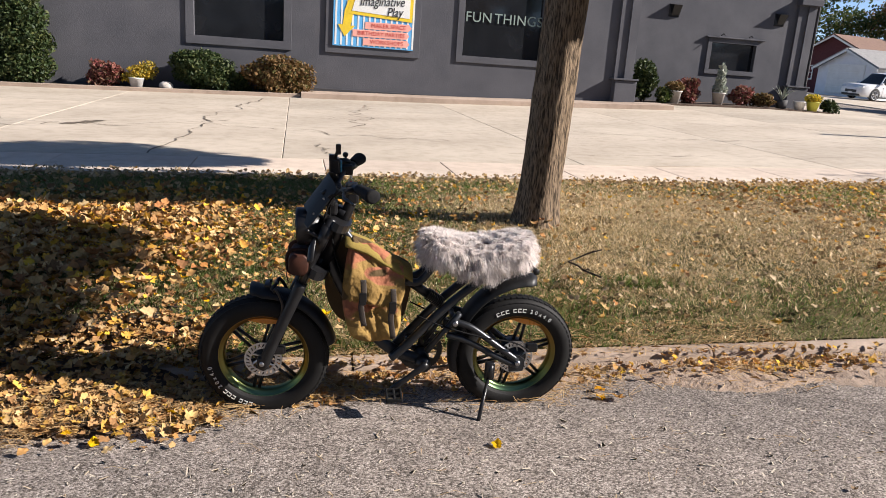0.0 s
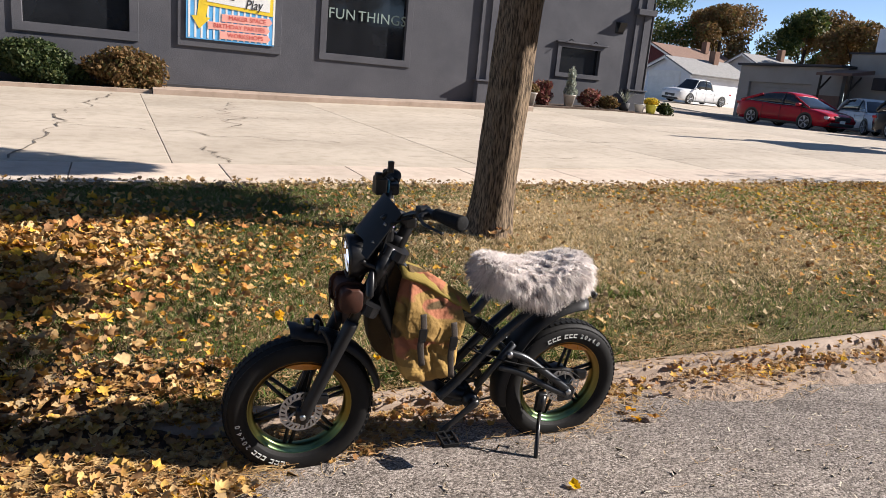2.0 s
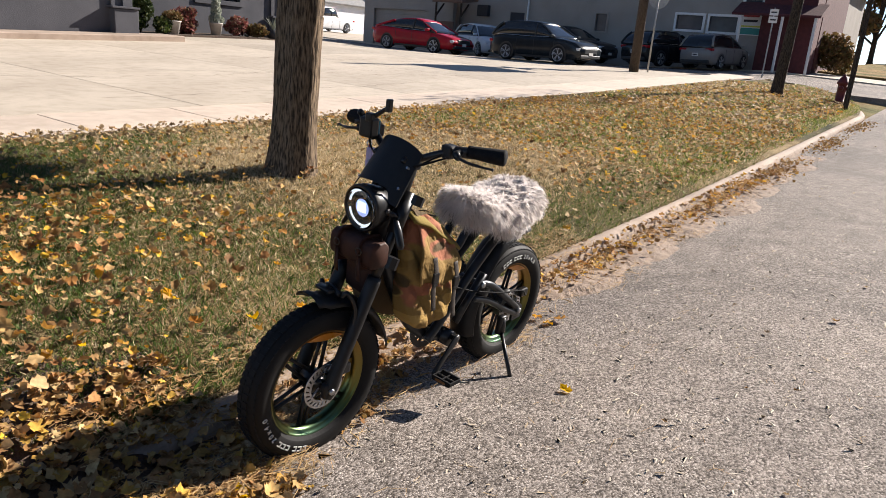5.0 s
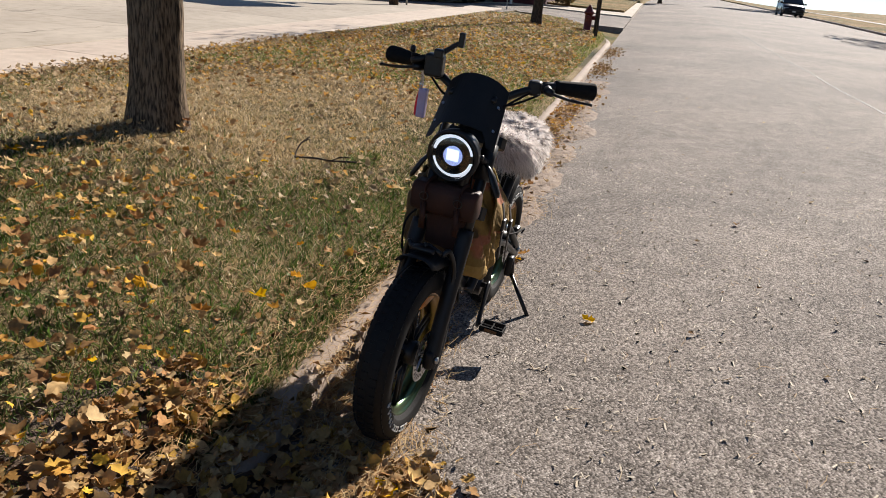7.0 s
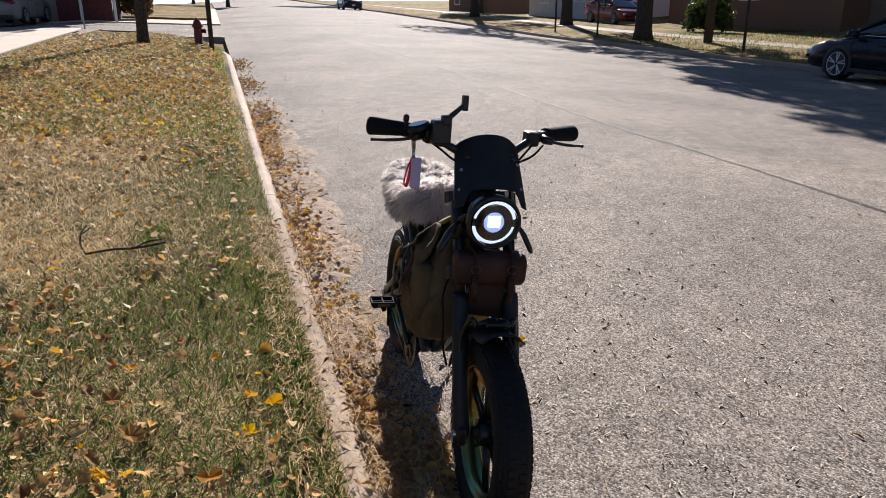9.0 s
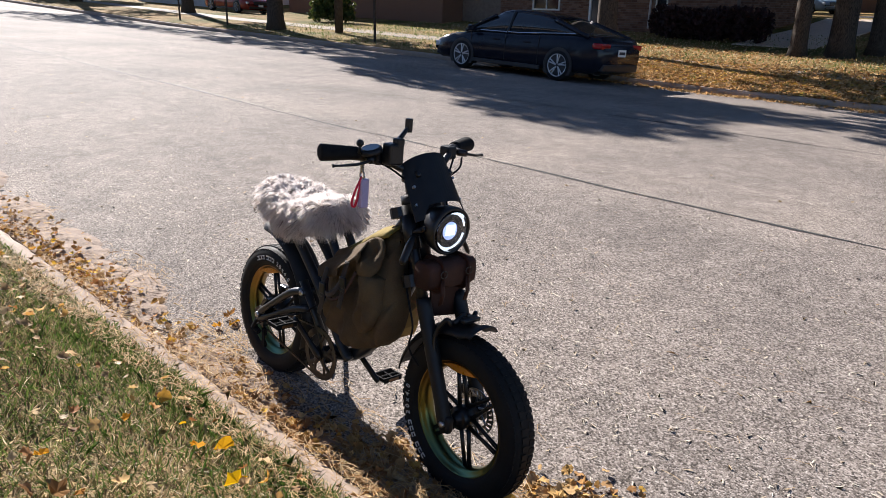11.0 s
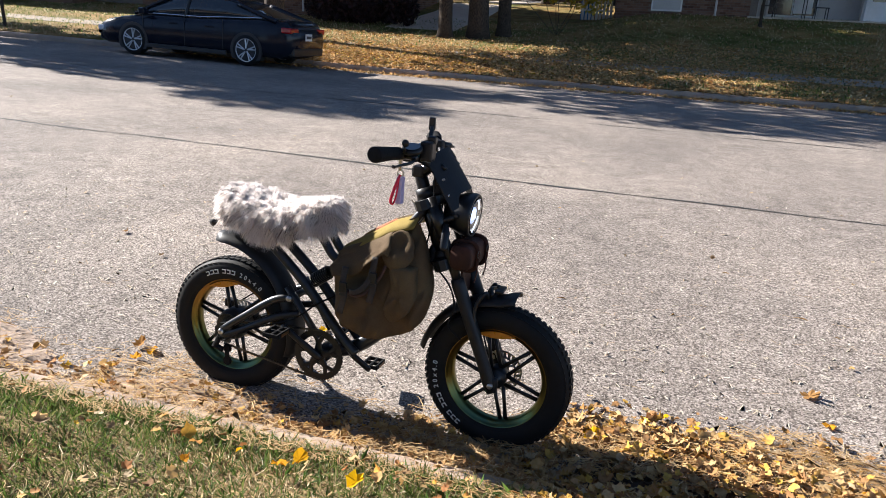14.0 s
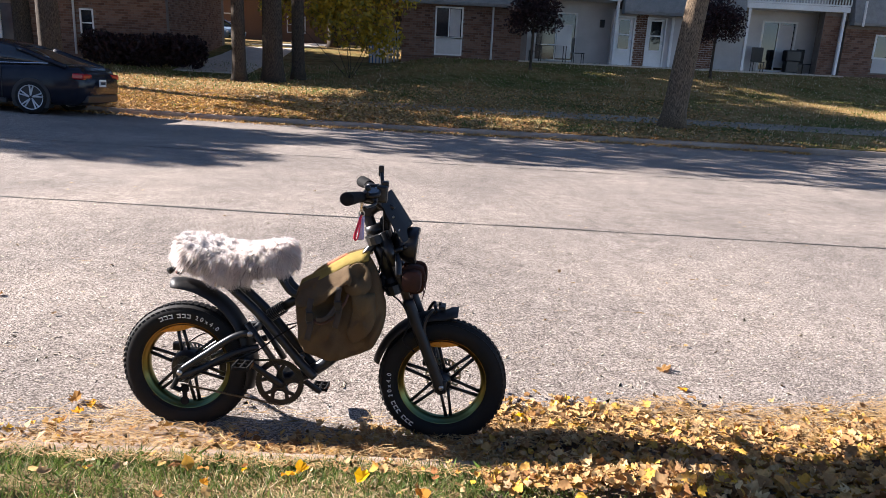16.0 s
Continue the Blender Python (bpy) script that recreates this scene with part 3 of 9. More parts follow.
ground = sheet("ground", np.concatenate([np.linspace(-900, -80, 14), np.linspace(-70, 70, 57), np.linspace(80, 300, 12), np.linspace(340, 900, 10)]), np.concatenate([np.linspace(-900, -70, 12), np.linspace(-62, 70, 67), np.linspace(80, 900, 14)]), far_ground, M_FARLAWN, "grassy ground reaching the horizon", "ground")

road = sheet("road", np.concatenate([np.linspace(-90, -12, 14), np.linspace(-10, 26, 37), np.linspace(30, 290, 27)]), np.array([-10.7, -9.5, -8, -6, -4, -2, -0.8, 0.0, 0.8, 1.5, 2.0, 2.5, 2.75, 3.0, 3.2, 3.41]), lambda X, Y: slope(X, Y) + np.interp(Y, ROAD_Y, ROAD_Z), M_ASPHALT, "grey asphalt road with exposed stone chips", "road", 0.4)
side_road = sheet("side_road", np.linspace(24.2, 33, 12), np.concatenate([[3.41, 4.5, 6, 8, 9.2], np.linspace(12, 120, 30)]), lambda X, Y: slope(X, Y) + np.interp(Y, [3.4, 9, 22], [0.0, 0.12, 0.12]), M_ASPHALT, "asphalt side street beside the car park", "road", 0.5)


def ribbon(name, pts, width, material, label, category, lift=0.004, parent=None, jitter=0.0):
    """A flat strip lying on the ground along points."""
    verts, faces = [], []
    for i, (x, y) in enumerate(pts):
        x0, y0 = pts[max(i - 1, 0)]
        x1, y1 = pts[min(i + 1, len(pts) - 1)]
        d = Vector((x1 - x0, y1 - y0)).normalized()
        w = width * (1 + jitter * random.uniform(-0.6, 0.6)) / 2
        for s in (-1, 1):
            px, py = x - s * d.y * w, y + s * d.x * w
            verts.append((px, py, g1(px, py) + lift))
    for i in range(len(pts) - 1):
        faces.append((2 * i, 2 * i + 2, 2 * i + 3, 2 * i + 1))
    ob = mesh_part(name, verts, faces, material, parent)
    if parent is None:
        tagged(ob, label, category, kind="structure")
    return ob


random.seed(3)
ribbon("road_seam", [(x, -0.48 + 0.02 * math.sin(x * 1.3) + random.uniform(-0.012, 0.012)) for x in np.arange(-60, 130, 0.35)], 0.032, M_TAR, "dark tar seam along the road", "road seam", jitter=0.9)
ribbon("road_seam", [(x, -4.5 + 0.02 * math.sin(x) + random.uniform(-0.012, 0.012)) for x in np.arange(-60, 130, 0.4)], 0.035, M_TAR, "dark tar seam along the road centre", "road seam", jitter=0.9)

# ---- verge, pavement, car park, far lawn ----
def lawn_z(X, Y):
    n = np.vectorize(lambda a, b: 0.02 * noise.noise((a * 1.3, b * 1.3, 0)) + 0.012 * noise.noise((a * 4, b * 4, 3)))(X, Y)
    return gz(X, Y) + n * clampf((Y - 3.5) / 0.4, 0, 1)


def verge_sheet():
    """The grass strip between kerb and pavement, its end rounded at the side street."""
    xs = np.concatenate([np.linspace(-60, -9, 18), np.arange(-8.5, 16.6, 0.25), np.linspace(17, 25, 17)])
    t = np.linspace(0, 1, 25)
    verts, faces = [], []
    for x in xs:
        a, b = float(near_edge(x)) + 0.115, 8.0 if x < 10 else 8.0 - 0.05 * (x - 10)
        a = min(a, b - 0.02)
        for k in t:
            y = a + (b - a) * k
            verts.append((x, y, float(lawn_z(np.array(x), np.array(y))) - 0.03 * clampf((y - 3.53) / 0.1, 0, 1) if 0 < k < 1 else g1(x, max(y, 3.515))))
    n = len(t)
    for i in range(len(xs) - 1):
        for k in range(n - 1):
            faces.append((i * n + k, (i + 1) * n + k, (i + 1) * n + k + 1, i * n + k + 1))
    return tagged(mesh_part("verge", verts, faces, M_SOIL), "patchy dry lawn verge between kerb and pavement", "grass verge", kind="structure")


verge_sheet()
far_lawn = sheet("far_lawn", np.concatenate([np.linspace(-90, -12, 14), np.linspace(-10, 26, 49), np.linspace(30, 290, 27)]), np.array([-140, -60, -45, -36, -33, -30, -28, -26.2, -25.4, -24.6, -23.2, -22, -20.5, -19, -17, -15, -13.5, -12.2, -10.88]), lambda X, Y: gz(X, Y), M_FARLAWN, "leaf-strewn shaded lawn rising to the houses", "lawn", 0.3)
far_walk = sheet("pavement_far", np.concatenate([np.linspace(-90, 120, 106)]), np.array([-14.9, -13.7]), lambda X, Y: gz(X, Y) + 0.008, M_OLDWALK, "leaf-stained concrete pavement across the far lawn", "pavement", 0.06)
lot_base = sheet("car_park_bed", np.concatenate([np.linspace(-60, -10, 12), np.linspace(-8, 24.2, 33)]), np.concatenate([np.linspace(8.0, 24, 17), np.linspace(27, 70, 12)]), lambda X, Y: gz(X, Y) - 0.03, M_CRACK, "dirt-filled joints under the concrete slabs", "car park", 0.3)
lot_east = sheet("side_yard", np.linspace(33, 62, 12), np.concatenate([[3.41, 5, 7, 9, 12, 16, 20], np.linspace(25, 90, 14)]), lambda X, Y: slope(X, Y) + np.interp(Y, [3.4, 9, 22], [0.06, 0.17, 0.17]), M_LOT, "concrete yard beside the taupe building", "yard", 0.4)


def slab_grid(parent_name, label, category, nx, ny, x0, y0, w, d, material, skew=0.0):
    holder = tagged(new(parent_name), label, category, kind="structure")
    for i in range(nx):
        for j in range(ny):
            x, y = x0 + (i + 0.5) * w, y0 + (j + 0.5) * d
            me = bpy.data.meshes.new("slab")
            w2, d2, r = w / 2 - 0.004, d / 2 - 0.004, 0.006
            vs = [(x + a * (w2 - k), y + b * (d2 - k)) for k in (0, 0, r) for a, b in ((-1, -1), (1, -1), (1, 1), (-1, 1))]
            me.from_pydata([(p[0] - x, p[1] - y, g1(*p) - (0.05, 0.006, 0.0)[q // 4]) for q, p in enumerate(vs)], [], [(8, 9, 10, 11)] + [(o + i, o + (i + 1) % 4, o + 4 + (i + 1) % 4, o + 4 + i) for o in (0, 4) for i in range(4)])
            me.materials.append(material)
            ob = new("slab", me)
            ob.matrix_world = Matrix.Translation((x, y, 0))
            ob.parent = holder
    return holder


random.seed(11)
slab_grid("pavement", "pale concrete pavement in square slabs", "pavement", 40, 1, -34.0, 8.0, 1.5, 1.2, M_WALK)
slab_grid("car_park", "sunlit cracked concrete car park", "car park", 15, 4, -36.0, 9.2, 4.0, 3.7, M_LOT)
slab_grid("car_park", "old concrete drive beside the shop", "car park", 2, 8, 16.2, 24.0, 4.0, 4.0, M_LOT)


def wander(x0, y0, x1, y1, n=16, amp=0.12, seed=0):
    r = random.Random(seed)
    out, off = [], 0.0
    for k in range(n + 1):
        t = k / n
        off = 0.75 * off + r.uniform(-amp, amp)
        w = math.sin(math.pi * t) ** 0.5
        dx, dy = x1 - x0, y1 - y0
        L = math.hypot(dx, dy)
        out.append((x0 + dx * t - dy / L * off * w, y0 + dy * t + dx / L * off * w))
    return out


for k, (a, b, w) in enumerate([((-1.6, 9.3, -0.6, 19.5), 0.25, 0.04), ((-5.5, 11.2, -1.0, 13.6), 0.3, 0.03), ((-1.2, 12.7, 2.6, 11.4), 0.25, 0.03), ((0.65, 9.3, 0.5, 10.6), 0.1, 0.035), ((1.1, 13.0, 2.0, 18.5), 0.3, 0.03), ((2.0, 12.6, 8.0, 12.2), 0.2, 0.02), ((3.2, 10.1, 9.8, 10.3), 0.15, 0.02), ((5.5, 13.5, 12.5, 11.0), 0.25, 0.025), ((6.5, 17.0, 15.0, 14.0), 0.3, 0.025), ((9.5, 12.8, 16.5, 10.2), 0.2, 0.025), ((-9.0, 13.5, -2.2, 12.2), 0.3, 0.03), ((12.0, 18.5, 20.0, 15.5), 0.25, 0.03), ((-3.4, 12.2, -3.0, 12.9), 0.2, 0.16), ((2.6, 14.9, 0.7, 14.6), 0.3, 0.025)]):
    ribbon("pavement_crack", wander(*a, n=40, amp=b * 0.7, seed=k), w * 0.6, M_CRACK, "weathered crack across the concrete", "crack", lift=0.009, jitter=1.4)


def kerb_run():
    holder = tagged(new("kerb"), "worn pinkish concrete kerb with open joints", "kerb", kind="structure")
    xs = list(np.arange(-40, -1, 3.0)) + [0.45, 2.45, 3.72, 6.6, 9.6, 12.6, 15.6, 16.8, 18.0, 19.2, 20.4, 21.6, 22.8, 24.0]
    for i in range(len(xs) - 1):
        bm = bmesh.new()
        loops = []
        for x in np.linspace(xs[i] + 0.006, xs[i + 1] - 0.006, 22 if -4 < xs[i] < 9 else 5):
            e = float(near_edge(x))
            sl = (float(near_edge(x + 0.1)) - float(near_edge(x - 0.1))) / 0.2
            nx_, ny_ = -sl / math.hypot(1, sl), 1 / math.hypot(1, sl)
            z = float(slope(x, 3.4))
            wob = 0.006 * noise.noise((x * 2.1, 0, 0))
            chip = 0.012 * max(0, noise.noise((x * 5.3, 4, 0)))
            prof = [(0.0, -0.25), (0.002 + chip * 0.5, -0.035), (0.012 + wob + chip, -0.007 - chip), (0.032 + chip, 0.010 + wob - chip * 0.6), (0.07, 0.018 + 0.4 * wob), (0.10, 0.016), (0.122, 0.008), (0.125, -0.25)]
            loops.append([Vector((x + nx_ * d, e + ny_ * d, z + h)) for d, h in prof])
        rings(bm, loops)
        part("kerb_stone", bm, M_KERB, holder)
    return holder


kerb_run()
bm = bmesh.new()
rings(bm, [[Vector((x, -10.7 - d, float(slope(x, -10.7)) + h)) for d, h in ((0, -0.4), (0.005, -0.035), (0.03, 0.006), (0.11, 0.012), (0.12, -0.3))] for x in np.linspace(-60, 120, 100)])
tagged(part("kerb_far", bm, M_KERB), "concrete kerb along the far side", "kerb", kind="structure")
bm = bmesh.new()
rings(bm, [[Vector((24.3 - 0.0, y, float(gz(24.3, y)) + h)) + Vector((d, 0, 0)) for d, h in ((0, -0.3), (0, 0.01), (-0.15, 0.012), (-0.16, -0.3))] for y in np.linspace(9.0, 60, 20)])
tagged(part("kerb_side", bm, M_KERB), "low kerb between car park and side street", "kerb", kind="structure")


# ---- the electric bicycle ----
BF = Vector((0.028, 3.149, -0.080))
BU = Vector((1.0, -0.056, 0.013)).normalized()
side0 = Vector((0, 0, 1)).cross(BU).normalized()
lean = radians(5.5)
BUP = math.cos(lean) * BU.cross(side0) - math.sin(lean) * side0
BS = BUP.cross(BU)
BIKE = Matrix(((BU.x, BS.x, BUP.x, BF.x), (BU.y, BS.y, BUP.y, BF.y), (BU.z, BS.z, BUP.z, BF.z), (0, 0, 0, 1))) @ Matrix.Scale(0.985, 4)
AX = Vector((0.36, 0, 1.0)) - Vector((0.235, 0, 0.69))
STEER = Matrix.Translation((0.247, -0.016, 0.69)) @ Matrix.Rotation(radians(-2.0), 4, AX.normalized()) @ Matrix.Translation((-0.235, 0, -0.69))
BAR = Matrix.Translation((0.305, 0, 0)) @ Matrix.Rotation(radians(4.5), 4, "Z") @ Matrix.Translation((-0.305, 0, 0))  # the bar sits slightly turned in its stem
BAR_PARTS = ("handlebar", "grip", "brake_lever_clamp", "brake_lever", "switch_pod", "display", "display_glass", "bell", "phone_holder")
WR, WB, TS = 0.293, 1.152, 0.985  # axle height, wheelbase, tyre size


def local_text_arc(parent, cx, y, radius, start, body, size, material, m, flip):
    """Raised lettering round a tyre's side wall."""
    step = 0.0
    widths = {" ": 0.5, "x": 0.85, ".": 0.35}
    a = start
    for ch in body:
        w = widths.get(ch, 0.82) * size
        step = w / radius
        a += (-1 if not flip else 1) * step / 2
        if ch in "#":
            pos = Matrix.Translation((cx + radius * math.cos(a), y, WR + radius * math.sin(a))) @ Matrix.Rotation(math.pi / 2 - a, 4, "Y")
            bm = bmesh.new()
            h = size * 0.34
            box(bm, (-0.2 * size, 0, 0), (0.16 * size, 0.002, 2 * h), 0, pos)
            box(bm, (0.1 * size, 0, h * 0.78), (0.46 * size, 0.002, 0.14 * size), 0, pos)
            box(bm, (0.1 * size, 0, -h * 0.78), (0.46 * size, 0.002, 0.14 * size), 0, pos)
            bmesh.ops.transform(bm, matrix=m, verts=bm.verts)
            part("mark", bm, material, parent)
        elif ch != " ":
            rot = Matrix.Rotation(radians(90), 4, "X") if not flip else Matrix.Rotation(radians(90), 4, "X") @ Matrix.Rotation(math.pi, 4, "Y")
            ang = a - math.pi / 2
            pos = Matrix.Translation((cx + radius * math.cos(a), y, WR + radius * math.sin(a)))
            mm = pos @ Matrix.Rotation(-ang, 4, "Y") @ rot
            text_mesh("letter", ch, size, material, m @ mm, parent, 0.0012)
        a += (-1 if not flip else 1) * step / 2


def wheel(name, cx, m, bike, rear, sense):
    """Six double-spoked cast wheel with a fat knobbly tyre."""
    C = Matrix.Translation((cx, 0, WR)) @ Matrix.Diagonal((TS, 1.0, TS, 1.0))
    hub = new(name)
    hub.matrix_world = BIKE @ m
    hub.parent = bike
    hub.matrix_parent_inverse = BIKE.inverted()
    hub.matrix_basis = BIKE @ m
    hub["label"] = "fat-tyred cast wheel with a gold-green rim"
    bm = bmesh.new()
    prof = [(0.198, -0.034), (0.212, -0.047), (0.238, -0.053), (0.262, -0.049), (0.278, -0.038), (0.286, -0.02), (0.288, 0.0), (0.286, 0.02), (0.278, 0.038), (0.262, 0.049), (0.238, 0.053), (0.212, 0.047), (0.198, 0.034)]
    lathe(bm, prof, 72, C)
    for k in range(66):
        a = 2 * math.pi * k / 66
        for j, (y, w, r) in enumerate(((-0.0405, 0.010, 0.2725), (-0.015, 0.021, 0.2875), (0.015, 0.021, 0.2875), (0.0405, 0.010, 0.2725))):
            aa = a + (0.5 if j % 2 else 0) * 2 * math.pi / 66
            mm = C @ Matrix.Rotation(-aa, 4, "Y") @ Matrix.Translation((r, y, 0))
            box(bm, (0, 0, 0), (0.0036, w, 0.018), 0, mm)
    tyre = part("tyre", bm, M_TYRE, hub, "black fat tyre with white side lettering", smooth=False)
    for f in tyre.data.polygons:
        f.use_smooth = len(f.vertices) == 4 and f.area > 0.0004
    bm = bmesh.new()
    lathe(bm, [(0.204, -0.036), (0.205, -0.030), (0.184, -0.026), (0.176, -0.014), (0.174, 0.0), (0.176, 0.014), (0.184, 0.026), (0.205, 0.030), (0.204, 0.036), (0.196, 0.036), (0.192, 0.0), (0.196, -0.036)], 72, C, True)
    part("rim", bm, M_RIM, hub, "gold and green anodised rim", smooth=True)
    for k in range(6):
        bm = bmesh.new()
        a = 2 * math.pi * k / 6 + 0.3
        for d in (-0.012, 0.012):
            p0, p1 = Vector((0.03, 0, d * 1.6)), Vector((0.178, 0, d * 0.9))
            mm = C @ Matrix.Rotation(-a, 4, "Y")
            tube(bm, [mm @ p0, mm @ ((p0 + p1) / 2), mm @ p1], [0.0085, 0.007, 0.0085], 6)
        part("spoke", bm, M_BLACK, hub, smooth=True)
    bm = bmesh.new()
    w = 0.075 if rear else 0.05
    lathe(bm, [(0.0, -w), (0.02, -w), (0.022, -w + 0.012), (0.045 if rear else 0.035, -w + 0.018), (0.068 if rear else 0.04, -0.03), (0.068 if rear else 0.04, 0.03), (0.045 if rear else 0.035, w - 0.018), (0.022, w - 0.012), (0.02, w), (0.0, w)], 32, C)
    part("hub", bm, M_BLACK, hub, smooth=True)
    # slotted brake disc on the left
    bm = bmesh.new()
    for k in range(24):
        a0, a1 = 2 * math.pi * k / 24, 2 * math.pi * (k + 0.62) / 24
        for r0, r1 in ((0.060, 0.076),):
            pts = [(r0, a0 + 0.1), (r1, a0), (r1, a1), (r0, a1 + 0.1)]
            prism(bm, [(r * math.cos(a), r * math.sin(a)) for r, a in pts], -0.058, -0.056, C)
    lathe(bm, [(0.076, -0.058), (0.083, -0.058), (0.083, -0.056), (0.076, -0.056)], 48, C, True)
    lathe(bm, [(0.053, -0.058), (0.061, -0.058), (0.061, -0.056), (0.053, -0.056)], 48, C, True)
    for k in range(6):
        a = 2 * math.pi * k / 6
        tube(bm, [C @ Vector((0.02 * math.cos(a), -0.057, 0.02 * math.sin(a))), C @ Vector((0.056 * math.cos(a + 0.5), -0.057, 0.056 * math.sin(a + 0.5)))], 0.004, 5)
    part("brake_disc", bm, M_STEEL, hub, "slotted steel brake disc")
    mid = 1.35 if rear else 1.5
    for y0, y1 in ((-0.034, -0.028), (0.028, 0.034)):
        bm = bmesh.new()
        arc = np.linspace(mid - 0.42, mid + 0.42, 12)
        prism(bm, [(0.19 * math.cos(a), 0.19 * math.sin(a)) for a in arc] + [((0.19 - 0.026 * math.cos((a - mid) / 0.42 * 1.5)) * math.cos(a), (0.19 - 0.026 * math.cos((a - mid) / 0.42 * 1.5)) * math.sin(a)) for a in reversed(arc[1:-1])], y0, y1, C)
        part("reflector", bm, M_REFLECT, hub, "amber wheel reflector")
    # white side lettering on both walls
    for yy, flip in ((-0.0535, False), (0.0535, True)):
        for st in sense[1 if flip else 0]:
            local_text_arc(tyre, cx, yy, 0.238 * TS, st, "### ### 20x4.0", 0.027, M_LETTER, BIKE @ m, flip)
    for o in tyre.children:
        o.matrix_parent_inverse = (BIKE @ m).inverted()
    return hub


def smoothstep(t):
    t = min(1.0, max(0.0, t))
    return t * t * (3 - 2 * t)


def bike_part(name, bm, material, parent, label="", smooth=True, steer=False):
    if steer:
        bmesh.ops.transform(bm, matrix=STEER @ BAR if name in BAR_PARTS else STEER, verts=bm.verts)
    return part(name, bm, material, parent, label, smooth)


def build_bike():
    b = thing("electric_bicycle", BIKE, "matte black fat-tyre electric bicycle leaning on its kickstand", "bicycle")
    wheel("front_wheel", 0.0, STEER, b, False, ([radians(258)], [radians(300)]))
    wheel("rear_wheel", WB, Matrix.Identity(4), b, True, ([radians(118)], [radians(62)]))
    # fork
    for s in (-1, 1):
        bm = bmesh.new()
        tube(bm, [(0.292, s * 0.078, 0.955), (0.145, s * 0.078, 0.617)], 0.0185, 14)
        leg = bike_part("fork_stanchion", bm, M_BLACK, b, steer=True)
        bm = bmesh.new()
        tube(bm, [(0.168, s * 0.078, 0.67), (0.16, s * 0.078, 0.65), (0.035, s * 0.08, 0.36), (0.012, s * 0.08, 0.30), (-0.004, s * 0.08, 0.262)], [0.024, 0.026, 0.024, 0.026, 0.02], 14)
        box(bm, (0.002, s * 0.08, 0.29), (0.05, 0.03, 0.06), 0.01)
        bike_part("fork_lower", bm, M_PLASTIC, b, steer=True)
        bm = bmesh.new()
        tube(bm, [(0.278, s * 0.078, 0.925), (0.232, s * 0.078, 0.82)], 0.026, 14)
        bike_part("fork_guard", bm, M_BLACK, b, steer=True)
        bm = bmesh.new()
        lathe(bm, [(0, 0.0), (0.011, 0), (0.011, 0.012), (0.0, 0.012)], 12, Matrix.Translation((0, s * 0.1 - 0.006, WR)))
        bike_part("axle_nut", bm, M_STEEL, b, steer=True)
    for c, d in (((0.315, 0, 0.925), 0.035), ((0.225, 0, 0.715), 0.04)):
        bm = bmesh.new()
        prism(bm, [(0.055 * math.cos(a), 0.115 * math.sin(a)) for a in np.linspace(0, 2 * math.pi, 17)[:-1]], -d / 2, d / 2, Matrix.Translation(c) @ Matrix.Rotation(radians(22), 4, "Y") @ Matrix.Rotation(radians(90), 4, "X"))
        bike_part("fork_crown", bm, M_BLACK, b, smooth=False, steer=True)
    bm = bmesh.new()
    tube(bm, [(0.376, 0, 1.035), (0.362, 0, 1.0), (0.24, 0, 0.695)], [0.02, 0.024, 0.026], 16)
    bike_part("steerer_tube", bm, M_BLACK, b, steer=True)
    bm = bmesh.new()
    tube(bm, [(0.345, 0, 0.955), (0.258, 0, 0.735)], 0.034, 18)
    for t in (0.0, 1.0):
        p = Vector((0.345, 0, 0.955)).lerp(Vector((0.258, 0, 0.735)), t)
        tube(bm, [p + Vector((0.008, 0, 0.02)), p - Vector((0.008, 0, 0.02))], 0.039, 18)
    bike_part("head_tube", bm, M_BLACK, b)
    # front mudguard
    bm = bmesh.new()
    loops = []
    for k, a in enumerate(np.linspace(radians(98), radians(14), 22)):
        r = 0.322 + (0.012 if k < 2 else 0)
        ring = []
        for t in np.linspace(-1, 1, 9):
            rr = r - 0.022 * t * t * t * t - 0.006 * t * t
            ring.append(Vector((rr * math.cos(a) - (0.008 if k == 0 else 0), 0.062 * t, WR + rr * math.sin(a) + (0.008 if k == 0 else 0))))
        for t in np.linspace(1, -1, 9):
            rr = r - 0.004 - 0.022 * t ** 4 - 0.006 * t * t
            ring.append(Vector((rr * math.cos(a) - (0.008 if k == 0 else 0), 0.059 * t, WR + rr * math.sin(a) + (0.008 if k == 0 else 0))))
        loops.append(ring)
    rings(bm, loops)
    mg = bike_part("front_mudguard", bm, M_PLASTIC, b, steer=True)
    bm = bmesh.new()
    for s in (-1, 1):
        tube(bm, curve_pts([(0.05, s * 0.05, 0.612), (0.062, s * 0.066, 0.628), (0.09, s * 0.082, 0.56), (0.07, s * 0.088, 0.45)], 5), 0.008, 8)
    tube(bm, [(0.04, -0.05, 0.622), (0.055, 0, 0.634), (0.04, 0.05, 0.622)], 0.008, 8)
    box(bm, (0.02, 0.0, 0.632), (0.03, 0.07, 0.014), 0.004)
    tube(bm, [(0.03, 0, 0.63), (0.03, 0, 0.65)], 0.006, 8)
    bike_part("mudguard_bracket", bm, M_BLACK, b, steer=True)
    # rear mudguard
    bm = bmesh.new()
    loops = []
    for k, a in enumerate(np.linspace(radians(80), radians(196), 30)):
        r = float(np.interp(math.degrees(a), [80, 95, 110, 130, 155, 196], [0.398, 0.384, 0.365, 0.340, 0.314, 0.312]))
        ring = []
        for sgn, dr in ((1, 0.0), (-1, -0.004)):
            for t in np.linspace(-sgn, sgn, 9):
                rr = r + dr - 0.024 * t ** 4 - 0.006 * t * t
